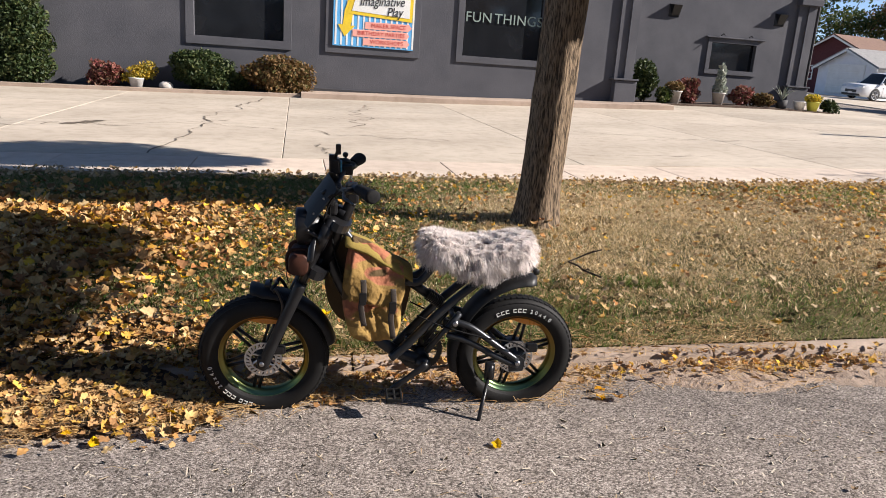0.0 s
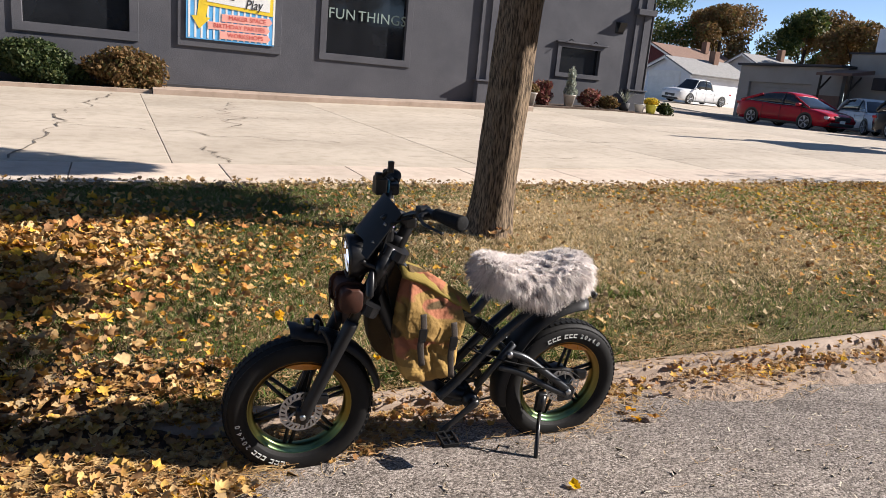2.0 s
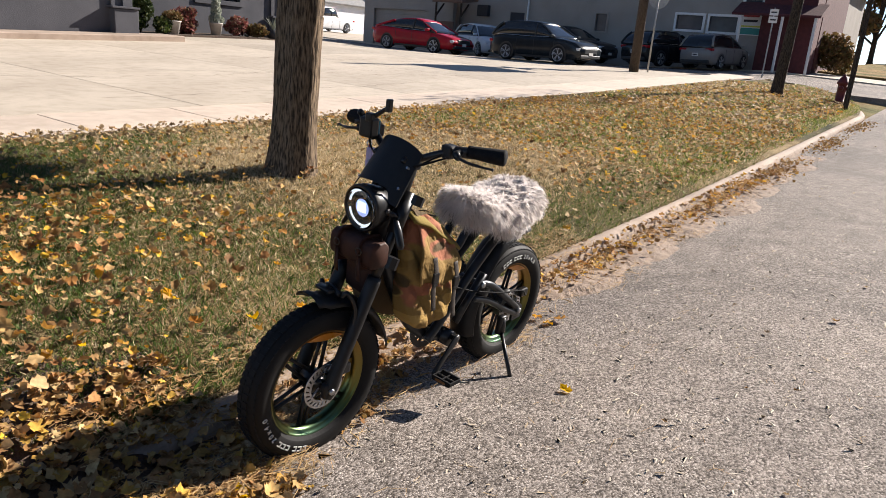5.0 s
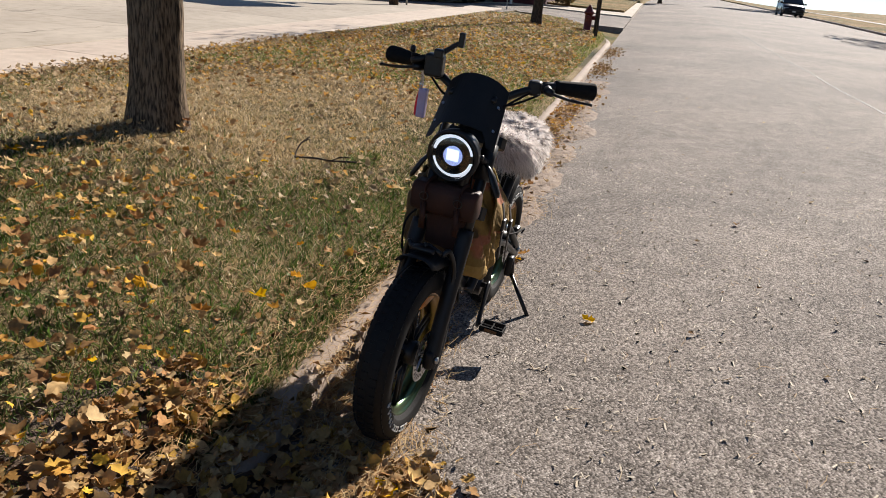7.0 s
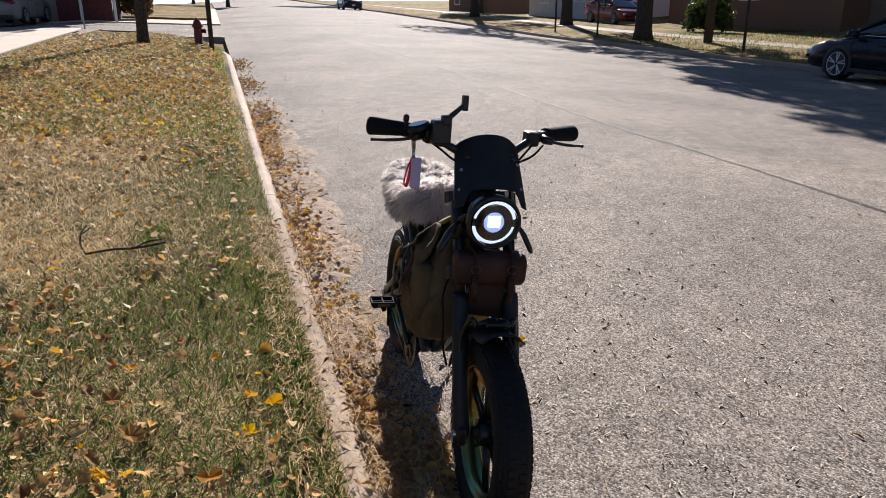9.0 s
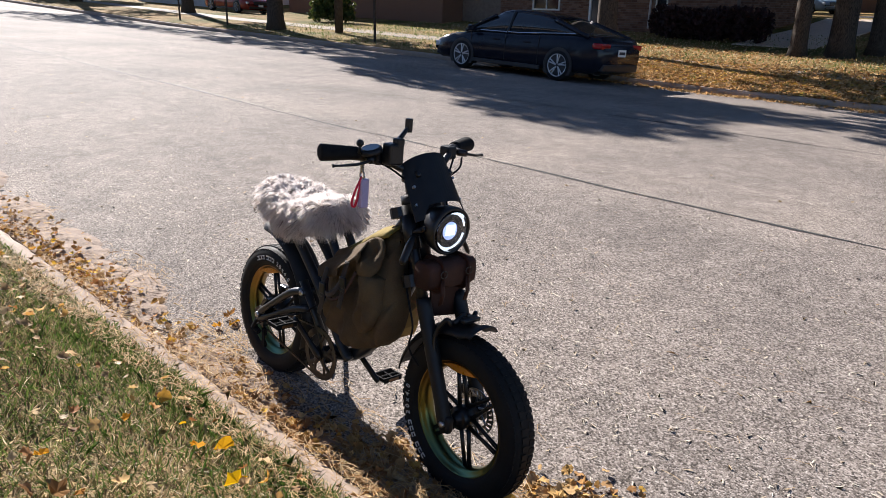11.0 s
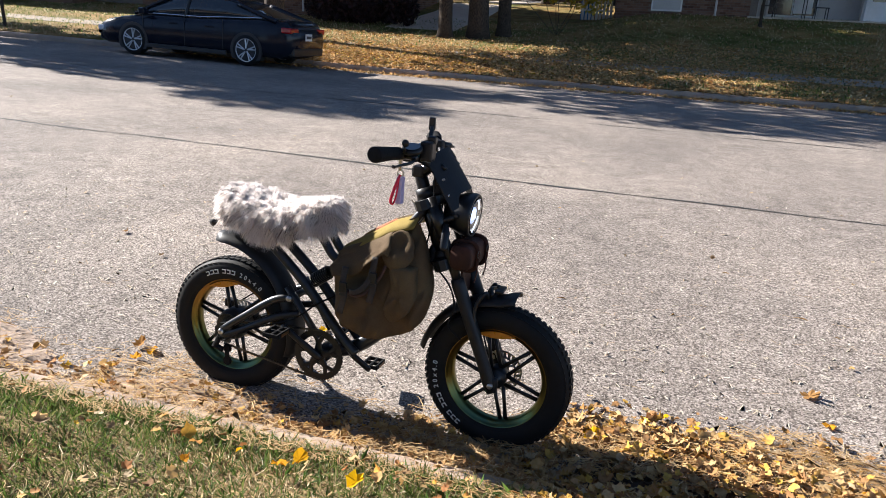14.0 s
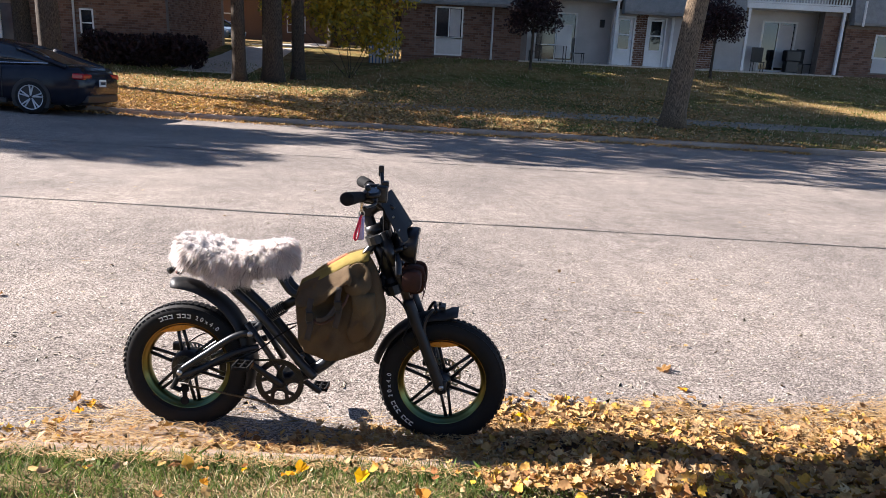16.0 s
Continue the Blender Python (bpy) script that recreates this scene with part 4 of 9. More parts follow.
                w = 0.066 * (0.8 if k == 0 else 1)
                ring.append(Vector((WB + rr * math.cos(a), w * t, WR + rr * math.sin(a))))
        loops.append(ring)
    rings(bm, loops)
    bike_part("rear_mudguard", bm, M_PLASTIC, b)
    # main frame
    for s in (-1, 1):
        bm = bmesh.new()
        tube(bm, curve_pts([(1.03, s * 0.052, 0.735), (0.952, s * 0.052, 0.672), (0.80, s * 0.052, 0.535), (0.64, s * 0.05, 0.352), (0.575, s * 0.045, 0.285)], 6), 0.0195, 14)
        bike_part("seat_tube", bm, M_GREYFRAME, b)
        bm = bmesh.new()
        tube(bm, curve_pts([(0.80, s * 0.04, 0.79), (0.74, s * 0.04, 0.73), (0.66, s * 0.04, 0.655), (0.48, s * 0.035, 0.73), (0.335, s * 0.022, 0.905)], 6), 0.017, 12)
        bike_part("top_tube", bm, M_GREYFRAME, b)
        bm = bmesh.new()
        tube(bm, curve_pts([(WB, s * 0.095, 0.295), (1.05, s * 0.092, 0.37), (0.93, s * 0.082, 0.455), (0.845, s * 0.07, 0.482)], 6), 0.0155, 12)
        bike_part("swingarm", bm, M_GREYFRAME, b)
        bm = bmesh.new()
        tube(bm, curve_pts([(WB + 0.005, s * 0.095, 0.265), (1.05, s * 0.092, 0.315), (0.92, s * 0.08, 0.385), (0.82, s * 0.066, 0.415)], 6), 0.0145, 12)
        bike_part("chainstay", bm, M_GREYFRAME, b)
        bm = bmesh.new()
        prism(bm, [(WB - 0.035, 0.24), (WB + 0.03, 0.245), (WB + 0.035, 0.30), (WB + 0.01, 0.32), (WB - 0.05, 0.335)], s * 0.095 - 0.006, s * 0.095 + 0.006)
        bike_part("dropout", bm, M_GREYFRAME, b, smooth=False)
        bm = bmesh.new()
        tube(bm, [(0.872, s * 0.068, 0.52), (0.80, s * 0.062, 0.42), (0.735, s * 0.056, 0.325)], [0.02, 0.017, 0.02], 12, flat=0.7)
        bike_part("rocker_link", bm, M_GREYFRAME, b)
        bm = bmesh.new()
        lathe(bm, [(0, 0), (0.012, 0), (0.012, 0.01), (0, 0.01)], 14, Matrix.Translation((0.852, s * 0.09 - 0.005, 0.478)))
        bike_part("pivot_bolt", bm, M_STEEL, b)
        bm = bmesh.new()
        lathe(bm, [(0, 0), (0.012, 0), (0.012, 0.012), (0, 0.012)], 14, Matrix.Translation((WB, s * 0.108 - 0.006, 0.288)))
        bike_part("pivot_bolt", bm, M_STEEL, b)
    bm = bmesh.new()
    tube(bm, curve_pts([(0.275, 0, 0.775), (0.36, 0, 0.60), (0.48, 0, 0.40), (0.60, 0, 0.295), (0.72, 0, 0.25)], 6), [0.028] * 25, 14)
    bike_part("down_tube", bm, M_GREYFRAME, b)
    for x, z, w in ((0.635, 0.665, 0.055), (0.65, 0.355, 0.06), (0.85, 0.478, 0.09)):
        bm = bmesh.new()
        tube(bm, [(x, -w, z), (x, w, z)], 0.015, 10)
        bike_part("cross_brace", bm, M_GREYFRAME, b)
    # shock absorber
    bm = bmesh.new()
    a0, a1 = Vector((0.80, 0, 0.535)), Vector((0.645, 0, 0.645))
    tube(bm, [a0, a1], 0.012, 10)
    tube(bm, [a0.lerp(a1, 0.45), a0.lerp(a1, 0.98)], 0.021, 14)
    shock = bike_part("shock_absorber", bm, M_BLACK, b)
    bm = bmesh.new()
    ax = (a1 - a0).normalized()
    e1, e2 = Vector((0, 1, 0)), ax.cross(Vector((0, 1, 0)))
    tube(bm, [a0.lerp(a1, 0.04 + 0.44 * k / 108) + 0.026 * (math.cos(k * math.pi / 6) * e1 + math.sin(k * math.pi / 6) * e2) for k in range(109)], 0.0034, 6)
    part("coil_spring", bm, M_BLACK, shock, smooth=True)
    # bottom bracket, motor housing, cranks
    bm = bmesh.new()
    tube(bm, [(0.725, -0.06, 0.25), (0.725, 0.06, 0.25)], 0.035, 18)
    bike_part("bottom_bracket", bm, M_BLACK, b)
    Cr = Matrix.Translation((0.722, 0, 0.262))
    bm = bmesh.new()
    R0 = 0.104
    teeth = 48
    outl = []
    for k in range(teeth * 2):
        r = R0 + (0.004 if k % 2 else 0)
        a = math.pi * k / teeth
        outl.append((r, a))
    o = [Cr @ Vector((r * math.cos(a), 0.072, r * math.sin(a))) for r, a in outl]
    i_ = [Cr @ Vector((0.080 * math.cos(a), 0.072, 0.080 * math.sin(a))) for r, a in outl]
    sh = Vector((0, 0.004, 0))
    rings(bm, [o, [p + sh for p in o], [p + sh for p in i_], i_, o], cap=False)
    cring = bike_part("chainring", bm, M_BLACK, b, "black five-arm chainring", smooth=False)
    for k in range(5):
        bm = bmesh.new()
        a = 2 * math.pi * k / 5 + 0.3
        tube(bm, [Cr @ Vector((0.018 * math.cos(a), 0.075, 0.018 * math.sin(a))), Cr @ Vector((0.055 * math.cos(a), 0.075, 0.055 * math.sin(a)))], [0.018, 0.012], 8, flat=0.35, ref=(0, 1, 0))
        for da in (-0.24, 0.24):
            tube(bm, [Cr @ Vector((0.05 * math.cos(a), 0.075, 0.05 * math.sin(a))), Cr @ Vector((0.086 * math.cos(a + da), 0.075, 0.086 * math.sin(a + da)))], [0.009, 0.009], 8, flat=0.4, ref=(0, 1, 0))
        part("chainring_arm", bm, M_BLACK, cring)
    bm = bmesh.new()
    lathe(bm, [(0.0, 0.066), (0.03, 0.066), (0.03, 0.08), (0.0, 0.08)], 20, Cr)
    part("chainring_hub", bm, M_BLACK, cring)
    for s, ang, nm in ((1, radians(36), "right"), (-1, radians(216), "left")):
        d = Vector((math.cos(ang), 0, math.sin(ang)))
        p0 = Vector((0.722, s * 0.088, 0.262))
        p1 = p0 + 0.17 * d + Vector((0, s * 0.018, 0))
        bm = bmesh.new()
        tube(bm, [p0 - 0.02 * d, p0, p0.lerp(p1, 0.5), p1, p1 + 0.014 * d], [0.012, 0.019, 0.014, 0.015, 0.01], 10, flat=0.6, ref=(0, 1, 0))
        tube(bm, [p0 - Vector((0, s * 0.03, 0)), p0 + Vector((0, s * 0.006, 0))], 0.012, 10)
        cr = bike_part("crank_arm", bm, M_BLACK, b)
        bm = bmesh.new()
        c = p1 + Vector((0, s * 0.06, 0))
        tube(bm, [p1, c + Vector((0, s * 0.045, 0))], 0.007, 8)
        for dx in (-0.032, 0.032):
            box(bm, (c.x + dx, c.y, c.z), (0.008, 0.088, 0.022), 0.002)
        for dy in (-0.044, 0.0, 0.044):
            box(bm, (c.x, c.y + dy, c.z), (0.066, 0.006, 0.016), 0.0015)
        pd = part("pedal", bm, M_RUBBER, cr, "black cage pedal with reflectors")
        for dx in (-0.0375, 0.0375):
            bm = boxed((c.x + dx, c.y, c.z), (0.003, 0.05, 0.012), 0.0005)
            part("pedal_reflector", bm, M_PEDALREF, cr, "amber pedal reflector")
    # chain, cassette, derailleur, all on the right
    for z0, z1, n in ((0.366, 0.325, 34), (0.158, 0.222, 34)):
        bm = bmesh.new()
        for k in range(n):
            t = k / (n - 1)
            x = 0.725 + t * (WB - 0.725)
            box(bm, (x, 0.074, z0 + (z1 - z0) * t), (0.0135, 0.007 if k % 2 else 0.0045, 0.0075))
        bike_part("chain", bm, M_CHAIN, b, "oily steel roller chain", smooth=False)
    bm = bmesh.new()
    for k in range(7):
        r = 0.055 - 0.0045 * k
        lathe(bm, [(0.015, 0), (r, 0), (r, 0.002), (0.015, 0.002)], 28, Matrix.Translation((WB, 0.058 + 0.0045 * k, WR)))
    bike_part("cassette", bm, M_CHAIN, b, "oily dark sprocket cassette", smooth=False)
    bm = bmesh.new()
    tube(bm, [(WB + 0.01, 0.1, 0.262), (WB + 0.03, 0.105, 0.22), (WB - 0.005, 0.10, 0.205)], [0.012, 0.015, 0.012], 8)
    prism(bm, [(WB - 0.02, 0.22), (WB + 0.0, 0.222), (WB - 0.008, 0.14), (WB - 0.028, 0.14)], 0.082, 0.086)
    for z in (0.205, 0.15):
        lathe(bm, [(0.003, 0.076), (0.019, 0.076), (0.019, 0.082), (0.003, 0.082)], 14, Matrix.Translation((WB - 0.012, 0, z)))
    bike_part("derailleur", bm, M_RUBBER, b, smooth=False)
    # kickstand on the left
    bm = bmesh.new()
    tube(bm, [(1.03, -0.105, 0.285), (1.02, -0.115, 0.22)], [0.016, 0.019], 10)
    box(bm, (1.025, -0.105, 0.25), (0.045, 0.03, 0.09), 0.008)
    ks = bike_part("kickstand", bm, M_BLACK, b)
    bm = bmesh.new()
    tube(bm, [(1.02, -0.118, 0.22), (0.985, -0.19, 0.13), (0.95, -0.268, 0.032)], 0.009, 10)
    tube(bm, [(0.958, -0.25, 0.052), (0.947, -0.274, 0.022)], [0.012, 0.017], 10)
    part("kickstand_leg", bm, M_BLACK, ks, smooth=True)
    # brake callipers
    for cx, st in ((0.0, True), (WB, False)):
        bm = bmesh.new()
        box(bm, (cx + 0.07, -0.068, WR + 0.055), (0.055, 0.03, 0.04), 0.008)
        bike_part("brake_calliper", bm, M_BLACK, b, smooth=False, steer=st)
    # handlebar
    bm = bmesh.new()
    tube(bm, [(0.372, 0, 1.02), (0.335, 0, 1.05), (0.305, 0, 1.062)], [0.024, 0.022, 0.024], 12)
    box(bm, (0.372, 0, 1.03), (0.05, 0.05, 0.045), 0.01)
    box(bm, (0.305, 0, 1.062), (0.042, 0.055, 0.045), 0.01)
    bike_part("stem", bm, M_BLACK, b, smooth=False, steer=True)
    bm = bmesh.new()
    tube(bm, curve_pts([(0.425, -0.336, 1.122), (0.37, -0.21, 1.120), (0.335, -0.14, 1.098), (0.308, -0.07, 1.066), (0.305, 0, 1.062), (0.308, 0.07, 1.066), (0.335, 0.14, 1.098), (0.37, 0.21, 1.120), (0.425, 0.336, 1.122)], 6), 0.0125, 12)
    hb = bike_part("handlebar", bm, M_BLACK, b, steer=True)
    for s in (-1, 1):
        e0, e1 = Vector((0.424, s * 0.340, 1.122)), Vector((0.380, s * 0.222, 1.121))
        bm = bmesh.new()
        d = (e1 - e0)
        tube(bm, [e0 - 0.03 * d, e0, e0.lerp(e1, 0.03)] + [e0.lerp(e1, 0.05 + 0.045 * k) for k in range(20)] + [e1], [0.022, 0.030, 0.0315] + [0.031 - 0.0004 * k + 0.0009 * (k % 2) for k in range(20)] + [0.0235], 14, flat=0.86)
        bike_part("grip", bm, M_RUBBER, b, "black rubber grip", steer=True)
        bm = bmesh.new()
        c = Vector((0.372, s * 0.205, 1.116))
        tube(bm, [c + Vector((0.02, s * 0.035, 0)), c - Vector((0.01, s * 0.03, 0.003))], 0.019, 12)
        tube(bm, [c, c + Vector((-0.035, 0.0, -0.006)), c + Vector((-0.052, s * 0.02, -0.008))], [0.012, 0.014, 0.012], 8)
        lv = bike_part("brake_lever_clamp", bm, M_BLACK, b, steer=True)
        bm = bmesh.new()
        tube(bm, curve_pts([c + Vector((-0.048, s * 0.012, -0.008)), c + Vector((-0.052, s * 0.06, -0.016)), c + Vector((-0.032, s * 0.105, -0.022)), c + Vector((-0.018, s * 0.14, -0.024))], 6), [0.007] * 12 + [0.0055] * 6 + [0.009], 8, flat=0.7)
        bike_part("brake_lever", bm, M_BLACK, b, steer=True)
        bm = bmesh.new()
        q = Vector((0.356, s * 0.165, 1.11))
        box(bm, (0, 0, 0), (0.05, 0.042, 0.046), 0.008, None)
        bmesh.ops.translate(bm, vec=q, verts=bm.verts)
        bike_part("switch_pod", bm, M_PLASTIC, b, smooth=False, steer=True)
    # right-hand display with a small round face, thumb shifter
    bm = bmesh.new()
    lathe(bm, [(0.0, 0.0), (0.034, 0.0), (0.036, 0.006), (0.034, 0.016), (0.0, 0.018)], 24, Matrix.Translation((0.338, 0.205, 1.128)) @ Matrix.Rotation(radians(72), 4, "X") @ Matrix.Rotation(radians(0), 4, "Z"))
    ds = bike_part("display", bm, M_PLASTIC, b, "small round handlebar display", steer=True)
    bm = bmesh.new()
    lathe(bm, [(0.0, 0.0185), (0.028, 0.0185), (0.028, 0.0195), (0, 0.0195)], 24, Matrix.Translation((0.338, 0.205, 1.128)) @ Matrix.Rotation(radians(72), 4, "X"))
    bike_part("display_glass", bm, M_CARGLASS, b, smooth=False, steer=True)
    bm = bmesh.new()
    lathe(bm, [(0, -0.007), (0.010, -0.007), (0.013, 0.0), (0.010, 0.007), (0, 0.007)], 16, Matrix.Translation((0.352, 0.243, 1.158)))
    tube(bm, [(0.355, 0.242, 1.125), (0.352, 0.243, 1.155)], 0.005, 8)
    bike_part("bell", bm, M_BLACK, b, steer=True)
    # telephone holder on the bar
    bm = bmesh.new()
    box(bm, (0.30, 0.15, 1.128), (0.045, 0.058, 0.07), 0.008)
    box(bm, (0.29, 0.138, 1.165), (0.03, 0.03, 0.03), 0.006)
    tube(bm, [(0.325, 0.14, 1.09), (0.30, 0.15, 1.13)], 0.013, 10)
    tube(bm, [(0.30, 0.14, 1.16), (0.305, 0.11, 1.185), (0.31, 0.085, 1.205)], [0.009, 0.008, 0.007], 8)
    ph = bike_part("phone_holder", bm, M_BLACK, b, smooth=False, steer=True)
    bm = bmesh.new()
    box(bm, (0.312, 0.078, 1.215), (0.022, 0.018, 0.045), 0.004)
    part("holder_claw", bmesh_steer(bm, BAR), M_BLACK, ph)
    bm = bmesh.new()
    box(bm, (0.328, 0.145, 1.128), (0.008, 0.04, 0.05), 0.003)
    part("holder_plate", bmesh_steer(bm, BAR), M_PHONE, ph, "blue anodised holder plate")
    # fly screen: a thin black sheet bent back at both sides
    bm = bmesh.new()
    PM = Matrix.Translation((0.212, 0.0, 1.05)) @ Matrix.Rotation(radians(35), 4, "Y") @ Matrix.Rotation(radians(90), 4, "Z")

    def screen_at(u, v, back=0.0):
        w = 0.098 + 0.013 * (1 - v)
        top, low = 0.100 - 0.014 * u ** 4, -0.072 - 0.042 * smoothstep((abs(u) - 0.62) / 0.2)
        return PM @ Vector((w * u, -0.058 * u * u - back, low + (top - low) * v))

    cols = [screen_loop for screen_loop in ([screen_at(u, v) for v in np.linspace(0, 1, 9)] + [screen_at(u, v, 0.004) for v in np.linspace(1, 0, 9)] for u in np.linspace(-1, 1, 21))]
    rings(bm, cols)
    nb = bike_part("number_board", bm, M_PLASTIC, b, "plain black bent fly screen above the headlight", smooth=False, steer=True)
    for px, pz in ((-0.086, 0.02), (0.088, 0.0), (-0.092, -0.055), (0.096, -0.06)):
        bm = bmesh.new()
        lathe(bm, [(0, -0.007), (0.005, -0.007), (0.005, 0.004), (0, 0.004)], 10, PM @ Matrix.Translation((px, -0.058 * (px / 0.105) ** 2, pz)))
        part("screen_bolt", bmesh_steer(bm), M_STEEL, nb)
    bm = bmesh.new()
    box(bm, (0.272, 0, 1.035), (0.05, 0.11, 0.075), 0.012)
    box(bm, (0.288, 0, 0.985), (0.045, 0.07, 0.06), 0.012)
    bike_part("controller_box", bm, M_PLASTIC, b, "black wiring box behind the fly screen", smooth=False, steer=True)
    for s in (-1, 1):
        bm = bmesh.new()
        tube(bm, [(0.318, s * 0.06, 1.065), (0.262, s * 0.066, 1.07), (0.246, s * 0.07, 1.06)], 0.009, 8)
        bike_part("screen_bracket", bm, M_BLACK, b, steer=True)
    # headlight
    LM = Matrix.Translation((0.155, 0, 0.895)) @ Matrix.Rotation(radians(-4), 4, "Y") @ Matrix.Rotation(radians(90), 4, "Z")
    bm = bmesh.new()
    lathe(bm, [(0.0, -0.105), (0.035, -0.10), (0.062, -0.075), (0.078, -0.03), (0.082, 0.0), (0.080, 0.012), (0.072, 0.012), (0.071, 0.0), (0.0, -0.02)], 36, LM)
    hl = bike_part("headlight", bm, M_BLACK, b, "round black headlight with a lit centre", steer=True)
    bm = bmesh.new()
    for a0, a1 in ((12, 168), (192, 348)):
        aa = np.linspace(radians(a0), radians(a1), 18)
        tube(bm, [LM @ Vector((0.060 * math.cos(a), 0.004, 0.060 * math.sin(a))) for a in aa], 0.0036, 8)
    part("light_ring", bmesh_steer(bm), M_RING, hl, smooth=True)
    bm = bmesh.new()
    lathe(bm, [(0.0, -0.004), (0.034, -0.004), (0.036, 0.004), (0.03, 0.002), (0.0, 0.001)], 24, LM)
    part("projector", bmesh_steer(bm), M_BLACK, hl, smooth=True)
    bm = bmesh.new()
    lathe(bm, [(0.0, 0.004), (0.030, 0.0035), (0.033, 0.0), (0.0, 0.0)], 24, LM)
    part("lamp_glass", bmesh_steer(bm), M_HALO, hl, "blue-glowing inner glass", smooth=True)
    bm = bmesh.new()
    prism(bm, [(0.019 * (1 if abs(c) > 0.38 else abs(c) / 0.38) * math.copysign(1, c), 0.017 * (1 if abs(q) > 0.38 else abs(q) / 0.38) * math.copysign(1, q)) for c, q in ((math.cos(a), math.sin(a)) for a in np.linspace(0.1, 2 * math.pi + 0.1, 21)[:-1])], 0.0042, 0.0062, LM @ Matrix.Translation((0, 0, 0.003)))
    part("lamp_emitter", bmesh_steer(bm), M_LED, hl, "lit bluish lamp window")
    bm = bmesh.new()
    lathe(bm, [(0.0, 0.02), (0.03, 0.0185), (0.06, 0.014), (0.072, 0.010), (0.072, 0.008), (0.06, 0.012), (0.03, 0.0165), (0.0, 0.018)], 32, LM)
    gl = part("lens", bmesh_steer(bm), M_LENS, hl, smooth=True)
    gl.visible_shadow = False
    for s in (-1, 1):
        bm = bmesh.new()
        tube(bm, [(0.19, s * 0.072, 0.90), (0.25, s * 0.085, 0.87)], 0.011, 8)
        lathe(bm, [(0, -0.005), (0.009, -0.005), (0.009, 0.005), (0, 0.005)], 10, Matrix.Translation((0.19, s * 0.08, 0.9)))
        bike_part("headlight_bracket", bm, M_BLACK, b, steer=True)
    # indicators, sticking out at both sides
    for s in (-1, 1):
        bm = bmesh.new()
        tube(bm, [(0.225, s * 0.084, 0.875), (0.218, s * 0.10, 0.865), (0.212, s * 0.118, 0.84), (0.206, s * 0.142, 0.795), (0.204, s * 0.147, 0.785)], [0.007, 0.010, 0.015, 0.015, 0.008], 10, flat=0.55)
        bike_part("indicator", bm, M_BLACK, b, steer=True)
    # cables
    for pts in (((0.34, -0.17, 1.10), (0.30, -0.11, 1.05), (0.29, -0.05, 0.99), (0.31, -0.045, 0.80), (0.36, -0.03, 0.64)), ((0.34, 0.17, 1.10), (0.30, 0.11, 1.06), (0.30, 0.05, 1.0), (0.31, 0.045, 0.80), (0.37, 0.03, 0.64)), ((0.32, -0.1, 1.07), (0.28, -0.085, 1.0), (0.235, -0.105, 0.8), (0.17, -0.1, 0.62), (0.08, -0.078, 0.37)), ((0.33, -0.2, 1.10), (0.29, -0.15, 1.07), (0.285, -0.07, 1.03), (0.30, -0.03, 0.97), (0.31, -0.03, 0.90)), ((0.66, 0.055, 0.52), (0.74, 0.075, 0.47), (0.83, 0.10, 0.40), (1.0, 0.105, 0.33), (1.14, 0.115, 0.25)), ((0.68, -0.05, 0.5), (0.8, -0.08, 0.46), (0.98, -0.11, 0.42), (1.12, -0.12, 0.40), (1.20, -0.10, 0.35)), ((0.3, 0.05, 0.72), (0.2, 0.11, 0.66), (0.17, 0.11, 0.58), (0.19, 0.1, 0.5), (0.14, 0.095, 0.45))):
        bm = bmesh.new()
        tube(bm, curve_pts(pts, 6), 0.0035, 6)
        bike_part("cable", bm, M_RUBBER, b)
    # tail lamp and its bracket
    bm = bmesh.new()
    tube(bm, [(1.10, 0, 0.74), (1.17, 0, 0.735)], 0.009, 8)
    box(bm, (1.185, 0, 0.725), (0.022, 0.06, 0.04), 0.006)
    tl = bike_part("tail_lamp", bm, M_BLACK, b, smooth=False)
    bm = boxed((1.198, 0, 0.725), (0.006, 0.05, 0.03), 0.002)
    part("tail_lens", bm, M_TAILLIGHT, tl, "red tail lens")
    for s in (-1, 1):
        bm = bmesh.new()
        tube(bm, [(1.16, s * 0.03, 0.745), (1.18, s * 0.075, 0.75), (1.19, s * 0.115, 0.74)], [0.006, 0.007, 0.015], 8)
        bike_part("rear_indicator", bm, M_BLACK, b)
    # saddle under the fur
    bm = bmesh.new()
    loops = []
    for t in np.linspace(0, 1, 14):
        x = 0.745 + 0.40 * t
        top = 0.805 + 0.018 * math.cos(t * 2 * math.pi) + 0.012 * t
        w = 0.078 + 0.015 * math.sin(math.pi * t)
        w *= min(1, 0.55 + 4 * t, 0.55 + 4 * (1 - t))
        loops.append([Vector((x, w * math.cos(a), top - 0.04 + 0.045 * math.sin(a) * (1 if math.sin(a) > 0 else 0.8))) for a in (2 * math.pi * k / 18 for k in range(18))])
    rings(bm, loops)
    bike_part("saddle", bm, M_SADDLE, b, "long brown-black bench saddle")
    return b


def bmesh_steer(bm, first=Matrix.Identity(4)):
    bmesh.ops.transform(bm, matrix=STEER @ first, verts=bm.verts)
    return bm


bike = build_bike()


